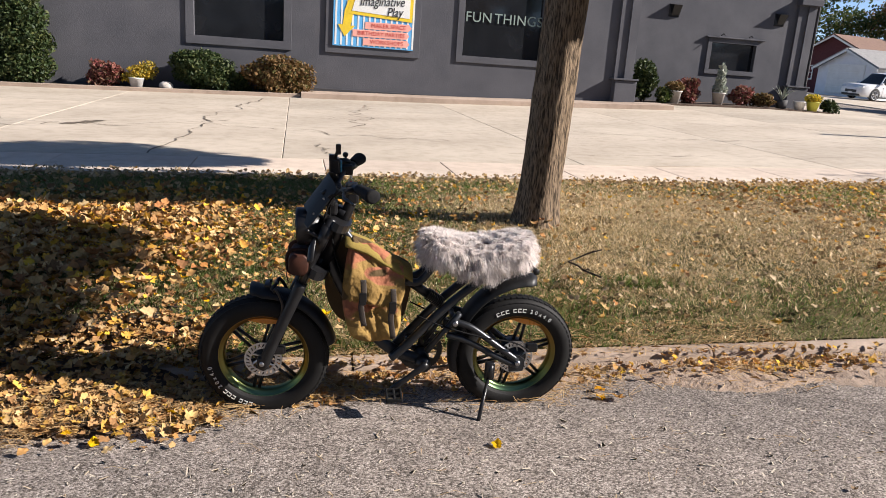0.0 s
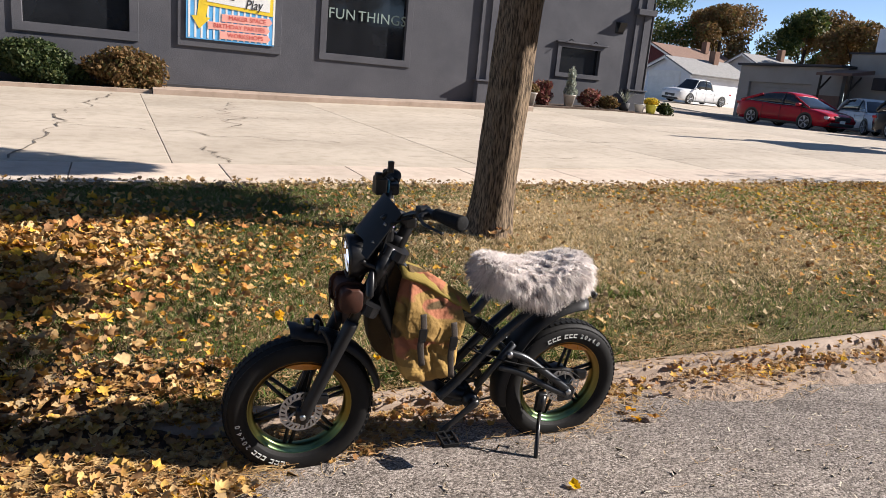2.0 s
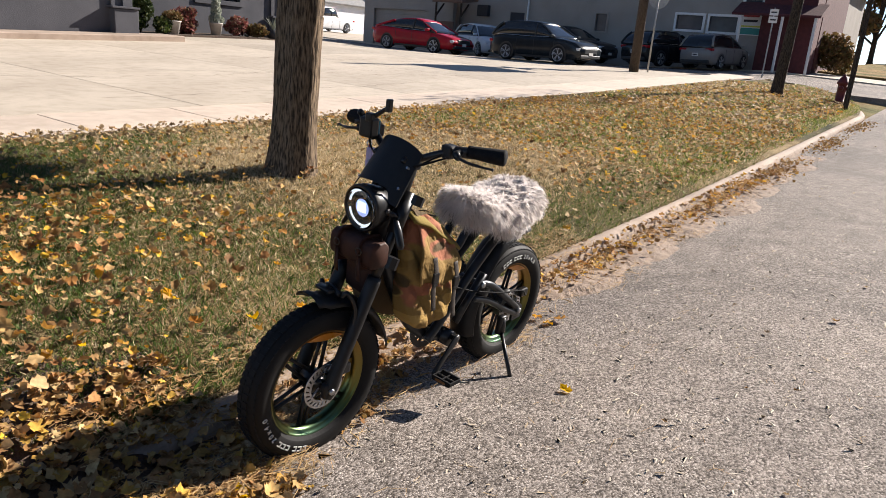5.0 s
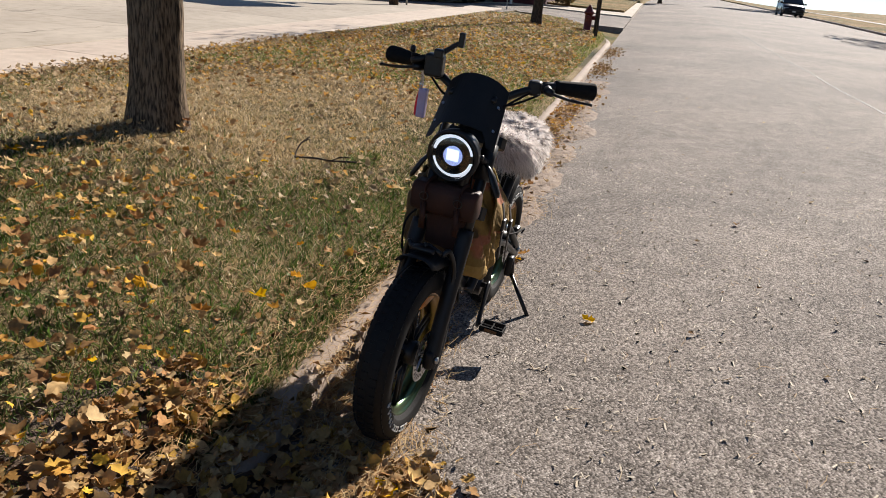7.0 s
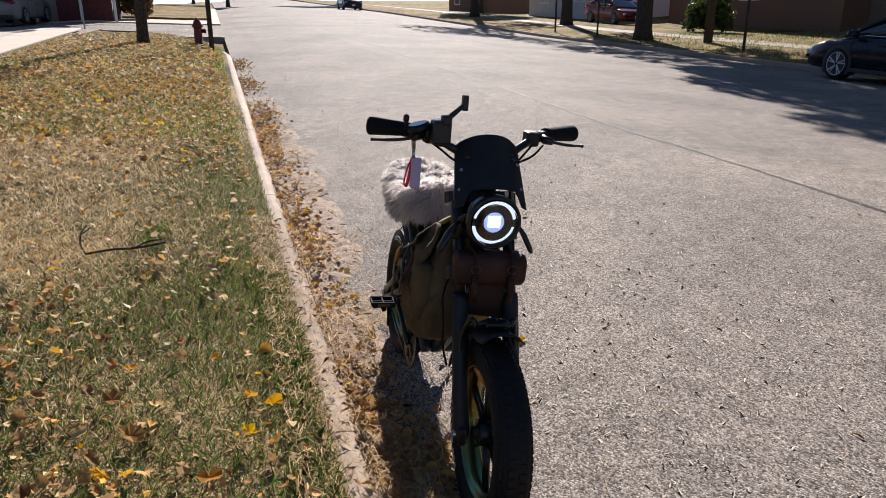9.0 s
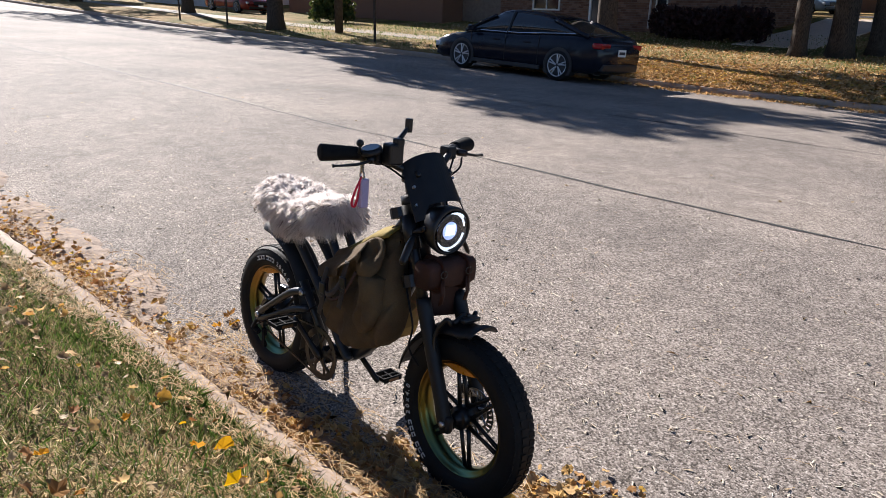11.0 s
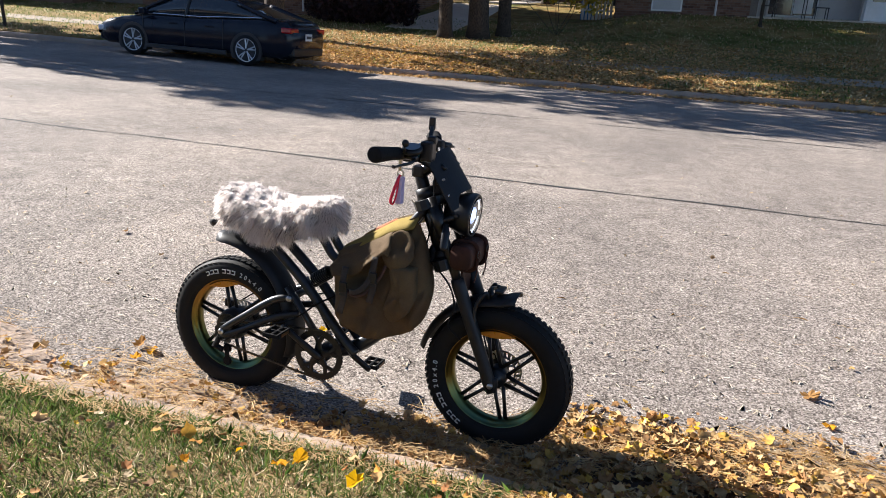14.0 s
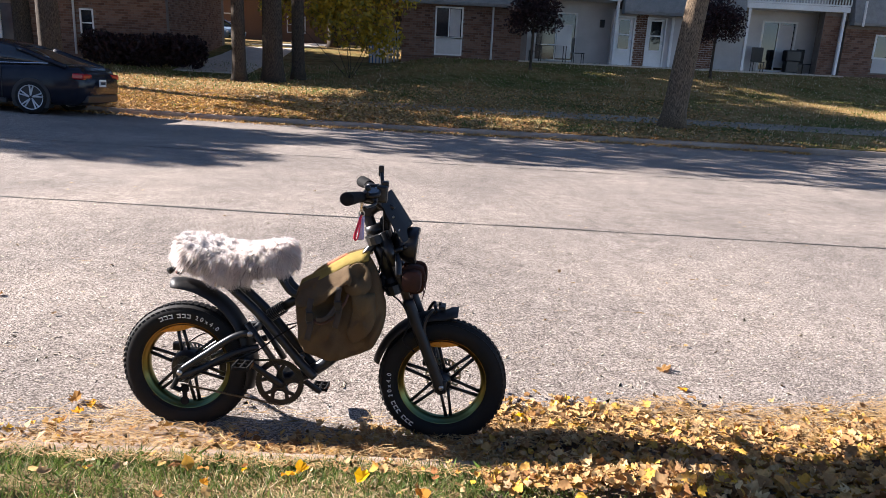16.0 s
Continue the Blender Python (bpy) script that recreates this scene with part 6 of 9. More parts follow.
big_tree("shade_tree", 4.75, -21.3, 0.24, 12.0, 3.8, M_CROWN_Y, "dark-trunked tree beside a stout one", 4200, 0.16, 9, low=0.4)
big_tree("shade_tree", 16.0, -24.0, 0.35, 14.0, 6.0, M_CROWN_G, "tall dark tree between the houses", 6500, 0.22, 10)
big_tree("shade_tree", 11.5, -31.5, 0.4, 17.0, 7.5, M_CROWN_G, "very tall dark tree behind the brick house", 9000, 0.24, 18)
big_tree("shade_tree", 0.5, -34.0, 0.4, 17.0, 7.5, M_CROWN_R, "very tall tree behind the apartment building", 8000, 0.24, 19)
big_tree("shade_tree", 21.5, -30.5, 0.4, 17.0, 7.5, M_CROWN_G, "very tall dark tree behind the houses", 8000, 0.24, 20)
big_tree("shade_tree", -17.0, -15.5, 0.35, 12.0, 5.0, M_CROWN_G, "broad shade tree on the far lawn", 5000, 0.2, 15)
big_tree("shade_tree", 5.6, -39.0, 0.35, 11.0, 4.5, M_CROWN_G, "dark tree behind the drive", 7000, 0.2, 25, low=0.2)
big_tree("shade_tree", 10.0, -52.0, 0.35, 13.0, 6.0, M_CROWN_G, "dark tree beyond the drive", 7000, 0.24, 26, low=0.2)
big_tree("shade_tree", 17.5, -50.0, 0.35, 12.0, 5.5, M_CROWN_R, "rusty tree beyond the parked car", 6000, 0.24, 27, low=0.2)
big_tree("shade_tree", 35.0, -14.5, 0.3, 12.0, 4.2, M_CROWN_G, "shade tree farther along the street", 1700, 0.22, 12)
big_tree("shade_tree", 47.0, -13.5, 0.3, 11.0, 4.5, M_CROWN_R, "rust-leaved tree farther along the street", 1300, 0.24, 13)
for k, (x, y, h, s, mm) in enumerate([(62, 76, 17, 8, M_CROWN_G), (69, 72, 15, 8, M_CROWN_R), (57, 82, 16, 8, M_CROWN_G), (64, 67, 14, 5, M_CROWN_R), (71, 61, 14, 5, M_CROWN_G), (76, 62, 15, 6, M_CROWN_R), (68, 52, 12, 5, M_CROWN_R), (74, 50, 13, 6, M_CROWN_G), (76, 40, 12, 6, M_CROWN_G), (80, 2, 11, 5, M_CROWN_G), (66, 9, 10, 4.6, M_CROWN_R), (95, -12, 12, 6, M_CROWN_G), (110, 6, 13, 6, M_CROWN_R), (36, 80, 13, 6, M_CROWN_G), (84, 74, 14, 7, M_CROWN_G), (22, -40, 12, 6, M_CROWN_G), (2, -46, 12, 6, M_CROWN_R), (-26, -44, 13, 6, M_CROWN_G), (58, -18, 11, 5, M_CROWN_G)]):
    big_tree("distant_tree", x, y, 0.2, h * 0.82, s * 0.85, mm, "autumn tree in the distance" if mm is M_CROWN_R else "dark green tree in the distance", 6500, 0.21, 40 + k, low=0.2)


def shrub(name, x, y, clumps, n, leaf, foliage, label, category="shrub", z=None, stems=True, seed=1):
    rng = np.random.default_rng(seed)
    t0 = thing(name, Matrix.Translation((x, y, g1(x, y) if z is None else z)), label, category)
    if stems:
        for k in range(6):
            c = clumps[k % len(clumps)]
            bm = bmesh.new()
            tube(bm, curve_pts([(rng.normal(0, 0.03), rng.normal(0, 0.03), -0.05), (c[0] * 0.5, c[1] * 0.5, c[2] * 0.5), (c[0] + rng.normal(0, c[3] * 0.4), c[1] + rng.normal(0, c[4] * 0.4), c[2] + c[5] * 0.5)], 4), 0.012, 5)
            part("stem", bm, M_BARK2, t0)
    fo = arrays_part("foliage", leaf_cloud(rng, clumps, n, leaf), 4, foliage, t0)
    fo["kind"] = "stuff"
    return t0


def lumpy(rx, ry, h, n, seed, skirt=0.15):
    rng = np.random.default_rng(seed)
    out = [(0, 0, h * 0.5, rx * 0.8, ry * 0.8, h * 0.45)]
    for k in range(n):
        a = rng.uniform(0, 2 * math.pi)
        zz = rng.uniform(skirt, 0.82) * h
        f = math.sqrt(max(0.1, 1 - ((zz / h) - 0.4) ** 2 * 2.2))
        out.append((rx * 0.72 * f * math.cos(a), ry * 0.72 * f * math.sin(a), zz, rx * 0.32, ry * 0.32, h * 0.18))
    return out


# ---- the charcoal shop ----
def wall_panel(bm, axis, at, thick, a0, a1, z0, z1, holes):
    """A wall in the plane axis = at, cut through by holes (a0, a1, z0, z1)."""
    xs = sorted({a0, a1, *[h[0] for h in holes], *[h[1] for h in holes]})
    zs = sorted({z0, z1, *[h[2] for h in holes], *[h[3] for h in holes]})
    solid = lambda a, z: not any(h[0] < a < h[1] and h[2] < z < h[3] for h in holes)
    for i in range(len(xs) - 1):
        j = 0
        while j < len(zs) - 1:
            if not solid((xs[i] + xs[i + 1]) / 2, (zs[j] + zs[j + 1]) / 2):
                j += 1
                continue
            k = j
            while k + 1 < len(zs) - 1 and solid((xs[i] + xs[i + 1]) / 2, (zs[k + 1] + zs[k + 2]) / 2):
                k += 1
            w, h = xs[i + 1] - xs[i], zs[k + 1] - zs[j]
            c = ((xs[i] + xs[i + 1]) / 2, (zs[j] + zs[k + 1]) / 2)
            if axis == "y":
                box(bm, (c[0], at + thick / 2, c[1]), (w, abs(thick), h))
            else:
                box(bm, (at + thick / 2, c[0], c[1]), (abs(thick), w, h))
            j = k + 1
    bmesh.ops.remove_doubles(bm, verts=bm.verts, dist=0.0005)
    return bm


def frame_bm(axis, at, a0, a1, z0, z1, w, depth, out):
    """A rectangular frame round an opening; out: which way the face looks (-1 or 1)."""
    bm = bmesh.new()
    for ca, cz, sa, s_z in (((a0 + a1) / 2, z0 - w / 2, a1 - a0 + 2 * w, w), ((a0 + a1) / 2, z1 + w / 2, a1 - a0 + 2 * w, w), (a0 - w / 2, (z0 + z1) / 2, w, z1 - z0), (a1 + w / 2, (z0 + z1) / 2, w, z1 - z0)):
        if axis == "y":
            box(bm, (ca, at + out * depth / 2, cz), (sa, depth, s_z), 0.006)
        else:
            box(bm, (at + out * depth / 2, ca, cz), (depth, sa, s_z), 0.006)
    return bm


def window(name, parent, axis, at, out, a0, a1, z0, z1, w, frame_m, glass_m, depth=0.05, bars=(), sill=False, inset=0.12):
    f = part(name, frame_bm(axis, at, a0, a1, z0, z1, w, depth, out), frame_m, parent)
    g = bmesh.new()
    c = ((a0 + a1) / 2, (z0 + z1) / 2)
    if axis == "y":
        box(g, (c[0], at - out * inset, c[1]), (a1 - a0 + 0.02, 0.012, z1 - z0 + 0.02))
    else:
        box(g, (at - out * inset, c[0], c[1]), (0.012, a1 - a0 + 0.02, z1 - z0 + 0.02))
    part("pane", g, glass_m, f, "dark glass pane")
    for kind, pos in bars:
        b = bmesh.new()
        if kind == "v":
            ctr, s3 = (pos, c[1]), (0.05, z1 - z0)
        else:
            ctr, s3 = (c[0], pos), (a1 - a0, 0.05)
        if axis == "y":
            box(b, (ctr[0], at - out * (inset - 0.03), ctr[1]), (s3[0], 0.05, s3[1]), 0.004)
        else:
            box(b, (at - out * (inset - 0.03), ctr[0], ctr[1]), (0.05, s3[0], s3[1]), 0.004)
        part("glazing_bar", b, frame_m, f)
    return f


def shop():
    t0 = thing("charcoal_shop", Matrix.Identity(4), "single-storey charcoal stucco shop with dark window trim", "building")
    Y, Y2 = 21.15, 24.03
    H = 5.8
    h1 = [(-2.55, -0.2, 1.90, 4.24), (4.88, 7.25, 1.88, 4.23)]
    part("front_wall", wall_panel(bmesh.new(), "y", Y, 0.3, -13.0, 10.2, -0.6, H, h1), M_STUCCO, t0)
    part("return_wall", boxed((10.05, (Y + Y2) / 2 + 0.15, H / 2 - 0.3), (0.3, Y2 - Y - 0.3, H + 0.6)), M_STUCCO, t0)
    part("setback_wall", wall_panel(bmesh.new(), "y", Y2, 0.3, 10.2, 18.35, -0.6, H, [(14.53, 16.28, 2.10, 3.02)]), M_STUCCO, t0)
    part("side_wall", boxed((18.2, Y2 + 8.15, H / 2 - 0.3), (0.3, 15.7, H + 0.6)), M_STUCCO, t0)
    part("west_wall", boxed((-12.85, Y + 9.3, H / 2 - 0.3), (0.3, 18, H + 0.6)), M_STUCCO, t0)
    part("back_wall", boxed((2.5, Y2 + 16.1, H / 2 - 0.3), (31.0, 0.3, H + 0.6)), M_STUCCO, t0)
    rf = bmesh.new()
    box(rf, (-1.4, Y + 9.5, H - 0.1), (22.6, 18.4, 0.2))
    box(rf, (14.2, Y2 + 8.2, H - 0.15), (8.0, 15.8, 0.2))
    part("roof", rf, M_TRIM, t0)
    part("interior_floor", boxed((2.5, 31.0, -0.1), (30, 18, 0.2)), M_TRIM, t0)
    part("parapet", boxed((-1.4, Y + 0.1, H + 0.06), (23.4, 0.5, 0.12), 0.02), M_TRIM, t0)
    # stepped pilasters on a sill and a base
    for x, y, w in ((9.96, Y, 0.62), (18.08, Y2, 0.72)):
        zb = g1(x, y - 1.0)
        pl = part("pilaster", boxed((x, y - 0.045, H / 2 + 0.5), (w, 0.09, H - 1.0), 0.008), M_STUCCO, t0)
        part("pilaster_step", boxed((x + w * 0.22, y - 0.12, H / 2 + 0.55), (w * 0.46, 0.06, H - 1.2), 0.006), M_STUCCO, pl)
        part("pilaster_base", boxed((x + 0.03, y - 0.13, zb + 0.32), (w + 0.1, 0.28, 0.95), 0.02), M_STUCCO, pl)
        part("pilaster_sill", boxed((x, y - 0.15, zb + 0.83), (w + 0.2, 0.34, 0.06), 0.01), M_STUCCO, pl)
        part("pilaster_head", boxed((x, y - 0.15, 4.62), (w + 0.16, 0.3, 0.22), 0.02), M_STUCCO, pl)
    window("window", t0, "y", Y, -1, -2.55, -0.2, 1.90, 4.24, 0.22, M_STUCCO, M_WINDOW, 0.045)
    wf = window("window", t0, "y", Y, -1, 4.88, 7.25, 1.88, 4.23, 0.19, M_STUCCO, M_WINDOW, 0.045)
    for word, xx in (("FUN", 5.33), ("THINGS", 6.54)):
        text_mesh("window_lettering", word, 0.40, M_LETTERGREEN, Matrix.Translation((xx, Y + 0.09, 2.97)) @ Matrix.Rotation(radians(90), 4, "X"), wf, 0.004, "pale green lettering inside the glass", 1.06)
    window("window", t0, "y", Y2, -1, 14.53, 16.28, 2.10, 3.02, 0.16, M_STUCCO, M_WINDOW, 0.06)
    part("window_hood", boxed((15.42, Y2 - 0.07, 3.20), (2.3, 0.13, 0.05), 0.01), M_STUCCO, t0)
    for x in (14.83, 15.93):
        b = bmesh.new()
        tube(b, [(x, Y2 - 0.05, 3.26), (x, Y2 - 0.2, 3.32), (x, Y2 - 0.3, 3.26)], 0.015, 6)
        part("lamp_arm", b, M_BLACK, t0)
    for x in (12.93, 17.05):
        b = bmesh.new()
        rings(b, [[Vector((x - 0.2, Y2, 3.75)), Vector((x + 0.2, Y2, 3.75)), Vector((x + 0.2, Y2, 4.17)), Vector((x - 0.2, Y2, 4.17))], [Vector((x - 0.12, Y2 - 0.1, 3.81)), Vector((x + 0.12, Y2 - 0.1, 3.81)), Vector((x + 0.16, Y2 - 0.26, 4.13)), Vector((x - 0.16, Y2 - 0.26, 4.13))]])
        part("wall_lamp", b, M_BLACK, t0, "black wedge wall lamp")
    b = bmesh.new()
    tube(b, [(10.6, Y2 - 0.08, 0.9), (10.6, Y2 - 0.08, 2.7), (10.65, Y2 - 0.14, 2.8)], 0.035, 8)
    part("drain_pipe", b, M_BLACK, t0)
    b = bmesh.new()
    tube(b, [(18.5, Y2 - 0.1, 0.8), (18.5, Y2 - 0.1, 5.0)], 0.05, 8)
    part("down_pipe", b, M_TRIM, t0)
    part("plinth", boxed((4.9, Y - 0.03, 0.60), (9.4, 0.06, 0.2), 0.01), M_TRIM, t0)
    part("doorway_surround", boxed((-8.0, Y - 0.1, 1.4), (0.5, 0.25, 3.6), 0.02), M_WHITE, t0, "white door surround")
    return t0


M_LETTERGREEN = plain("pale_green_vinyl", (0.24, 0.30, 0.27), (0.20, 0.26, 0.23), 8, 0.6)
shop()


def play_sign():
    x0, x1, z0, z1 = 1.17, 3.44, 1.64, 4.1
    UP = 0.26
    t0 = thing("play_sign", Matrix.Translation((-0.03, 21.09, UP)), "blue, yellow and pink painted sign board on the shop wall", "sign")
    blue, white = plain("sign_blue", (0.12, 0.42, 0.75), (0.10, 0.36, 0.68), 4, 0.5), plain("sign_white", (0.80, 0.80, 0.76), (0.72, 0.72, 0.70), 4, 0.5)
    yellow, pink = plain("sign_yellow", (0.80, 0.58, 0.03), (0.74, 0.52, 0.03), 4, 0.5), plain("sign_pink", (0.85, 0.42, 0.34), (0.80, 0.36, 0.30), 4, 0.5)
    ink, red = plain("sign_ink", (0.02, 0.02, 0.025), (0.03, 0.03, 0.03), 4, 0.5), plain("sign_red", (0.55, 0.06, 0.04), (0.5, 0.05, 0.04), 4, 0.5)
    part("board", boxed(((x0 + x1) / 2, 0.0, (z0 + z1) / 2), (x1 - x0, 0.06, z1 - z0), 0.004), blue, t0)
    fr = frame_bm("y", 0.06, x0, x1, z0, z1, 0.2, 0.05, -1)
    part("frame", fr, M_STUCCO, t0)
    for k in range(15):
        x = x0 + 0.08 + k * (x1 - x0 - 0.1) / 14
        part("stripe", boxed((x, -0.033, (z0 + z1) / 2), (0.05, 0.006, z1 - z0 - 0.06)), white, t0)
    b = bmesh.new()
    prism(b, [(1.62, 3.0), (1.78, 3.12), (1.72, 2.55), (1.66, 2.2), (1.78, 2.2), (1.5, 1.9), (1.3, 2.22), (1.44, 2.22), (1.48, 2.6)], -0.045, -0.037)
    part("arrow", b, yellow, t0, "yellow arrow")
    b = bmesh.new()
    prism(b, [(1.55, 2.52), (3.38, 2.40), (3.40, 3.22), (1.75, 3.30)], -0.048, -0.037)
    part("title_border", b, yellow, t0)
    b = bmesh.new()
    prism(b, [(1.68, 2.60), (3.30, 2.50), (3.31, 3.12), (1.84, 3.20)], -0.056, -0.049)
    part("title_panel", b, white, t0)
    R = Matrix.Rotation(radians(90), 4, "X")
    SLANT = Matrix(((1, 0.28, 0, 0), (0, 1.25, 0, 0), (0, 0, 1, 0), (0, 0, 0, 1)))
    for word, xx, z in (("Imaginative", 2.50, 2.89), ("Play", 2.86, 2.63)):
        ob = text_mesh("title", word, 0.28, ink, Matrix.Translation((xx, 21.09 - 0.062, z + UP)) @ Matrix.Rotation(radians(-3), 4, "Y") @ R, t0, 0.003)
        ob.data.transform(SLANT)
    for z, xx, body in ((2.24, 2.72, "MAKER SPACE"), (2.02, 2.52, "BIRTHDAY PARTIES"), (1.80, 2.68, "WORKSHOPS")):
        b = bmesh.new()
        w = 0.66 if body != "BIRTHDAY PARTIES" else 0.8
        prism(b, [(xx - w, z - 0.10), (xx + w - 0.08, z - 0.09), (xx + w, z), (xx + w - 0.08, z + 0.1), (xx - w, z + 0.09)], -0.048, -0.037)
        part("banner", b, pink, t0)
        text_mesh("banner_lettering", body, 0.155, red, Matrix.Translation((xx - 0.03, 21.09 - 0.051, z + UP)) @ R, t0, 0.002)
    for o in t0.children:
        if o.name.startswith(("title", "banner_lettering")) and o.type == "MESH" and len(o.data.vertices) > 40:
            o.matrix_parent_inverse = t0.matrix_world.inverted()
    return t0


play_sign()

# raised step and planting bed in front of the shop
bm = bmesh.new()
rings(bm, [[Vector((x, y, g1(x, 20.6) + h)) for y, h in ((20.0, -0.3), (20.0, 0.12), (20.03, 0.14), (21.1, 0.15), (21.1, -0.3))] for x in np.linspace(0.3, 11.2, 12)])
tagged(part("shop_step", bm, M_KERB), "long low concrete step along the shop", "step", kind="structure")
bm = bmesh.new()
rings(bm, [[Vector((x, y, g1(x, 20.6) + h)) for y, h in ((20.15, -0.3), (20.15, 0.08), (20.3, 0.09), (20.3, -0.3))] for x in np.linspace(-12.5, 0.28, 12)])
tagged(part("bed_edging", bm, M_KERB), "low concrete edging of the planting bed", "edging", kind="structure")
bm = bmesh.new()
rings(bm, [[Vector((x, y, g1(x, 20.6) + h)) for y, h in ((20.3, -0.2), (20.3, 0.05), (20.7, 0.08), (21.1, 0.07), (21.1, -0.2))] for x in np.linspace(-12.5, 0.28, 12)])
tagged(part("planting_bed", bm, M_MULCH), "dark mulch planting bed under the shop windows", "planting bed", kind="structure")
bm = bmesh.new()
rings(bm, [[Vector((x, y, g1(x, 23) + h)) for y, h in ((22.3, -0.2), (22.3, 0.03), (23.98, 0.05), (23.98, -0.2))] for x in np.linspace(10.3, 18.6, 8)])
tagged(part("planting_bed", bm, M_MULCH), "dark mulch bed with potted plants", "planting bed", kind="structure")

shrub("conical_yew", -6.75, 20.75, [(0, 0, 0.5, 0.85, 0.6, 0.5), (0.05, 0, 1.1, 0.82, 0.6, 0.5), (0, 0, 1.7, 0.74, 0.55, 0.5), (0, 0, 2.3, 0.6, 0.5, 0.5), (0, 0, 2.9, 0.42, 0.38, 0.5), (0, 0, 3.4, 0.22, 0.22, 0.4)], 14000, 0.05, M_YEW, "tall clipped conical yew against the shop wall", seed=21)
shrub("barberry", -4.7, 20.7, lumpy(0.5, 0.38, 0.75, 8, 22), 2400, 0.055, M_RED, "small red-leaved barberry in the mulch bed", seed=22)
shrub("box_bush", -2.3, 20.75, lumpy(0.88, 0.5, 1.2, 14, 23), 9000, 0.05, M_YEW, "rounded dark green clipped bush", seed=23)
shrub("ragged_shrub", -0.3, 20.72, lumpy(1.05, 0.5, 1.15, 16, 24), 5200, 0.06, M_CROWN_R, "ragged brown-green shrub by the step", seed=24)
shrub("dark_creeper", -1.45, 20.85, lumpy(0.4, 0.25, 0.6, 6, 25), 1200, 0.06, M_YEW, "low dark shrub between two bushes", seed=25)


def pot(x, y, r, h, material, label, plant=None, group="", z=None):
    z0 = (g1(x, y) if z is None else z) + 0.04
    t0 = thing("flower_pot", Matrix.Translation((x, y, z0)), label, "flower pot", group)
    bm = bmesh.new()
    lathe(bm, [(0.0, 0.0), (r * 0.7, 0.0), (r * 0.98, h * 0.9), (r * 1.06, h * 0.92), (r * 1.06, h), (r * 0.92, h), (r * 0.9, h * 0.9), (0.0, h * 0.88)], 20, Matrix.Rotation(radians(90), 4, "X"))
    part("pot", bm, material, t0, smooth=True)
    if plant:
        cl, n, leaf, mm, nm = plant
        fo = arrays_part(nm, leaf_cloud(np.random.default_rng(int(x * 10) + 99), [(a, b, c + h, d, e, f) for a, b, c, d, e, f in cl], n, leaf), 4, mm, t0)
        fo["kind"] = "stuff"
    return t0


pot(-3.95, 20.6, 0.19, 0.28, M_WHITE, "white pot with leafy yellow-green flowers", ([(0, 0, 0.12, 0.26, 0.2, 0.2), (-0.22, 0, -0.02, 0.16, 0.14, 0.14), (0.25, 0.1, 0.2, 0.3, 0.16, 0.25)], 900, 0.045, M_CROWN_Y, "blossom"))
bm = bmesh.new()
bmesh.ops.create_icosphere(bm, subdivisions=2, radius=0.17)
for v in bm.verts:
    v.co = Vector((v.co.x * 1.1, v.co.y * 0.9, v.co.z * 0.75)) * (1 + 0.15 * noise.noise(v.co * 5))
tagged(part("garden_stone", bm, M_PLANTPOT, smooth=True, m=Matrix.Translation((-3.2, 20.5, g1(-3.2, 20.5) + 0.14))), "pale rounded garden stone in the bed", "stone")
shrub("evergreen_shrub", 11.75, 23.2, lumpy(0.5, 0.45, 1.55, 10, 26), 3200, 0.06, M_YEW, "upright dark evergreen beside the pilaster", seed=26)
shrub("green_perennial", 12.25, 22.7, lumpy(0.35, 0.3, 0.6, 5, 27), 700, 0.06, M_CROWN_G, "leafy green perennial in the bed", seed=27)
pot(12.65, 22.75, 0.26, 0.42, M_PLANTPOT, "stone pot of orange flowers", ([(0, 0, 0.12, 0.34, 0.3, 0.18)], 700, 0.05, M_CROWN_R, "blossom"))
shrub("red_shrub", 13.3, 23.1, lumpy(0.5, 0.4, 0.95, 9, 28), 1800, 0.06, M_RED, "dull red shrub in the bed", seed=28)
pot(14.35, 22.8, 0.22, 0.40, M_PLANTPOT, "stone pot of tall pale grass", ([(0, 0, 0.5, 0.16, 0.16, 0.5), (0.02, 0, 0.1, 0.26, 0.24, 0.2)], 700, 0.07, M_PALE, "grass_tuft"))
shrub("red_shrub", 15.3, 22.9, lumpy(0.48, 0.4, 0.75, 8, 29), 1500, 0.06, M_RED, "dull red shrub in the bed", seed=29)
shrub("rust_shrub", 16.0, 22.7, lumpy(0.45, 0.4, 0.55, 8, 30), 1200, 0.06, M_CROWN_R, "low rust-coloured shrub in the bed", seed=30)


def agave(x, y):
    t0 = thing("spiky_plant", Matrix.Translation((x, y, g1(x, y) + 0.04)), "pale green sword-leaved plant in a dark pot", "potted plant")
    bm = bmesh.new()
    lathe(bm, [(0, 0), (0.16, 0), (0.21, 0.3), (0.0, 0.28)], 16, Matrix.Rotation(radians(90), 4, "X"))
    part("pot", bm, M_TRIM, t0, smooth=True)
    for k in range(14):
        a = 2.4 * k
        d = 0.12 + 0.022 * k
        bm = bmesh.new()
        tube(bm, curve_pts([(0, 0, 0.28), (d * 0.6 * math.cos(a), d * 0.6 * math.sin(a), 0.55), (d * 1.3 * math.cos(a), d * 1.3 * math.sin(a), 0.82 - 0.012 * k)], 4), [0.03, 0.032, 0.03, 0.028, 0.024, 0.02, 0.014, 0.008, 0.002], 6, flat=0.3)
        part("leaf", bm, M_PALE, t0)
    return t0


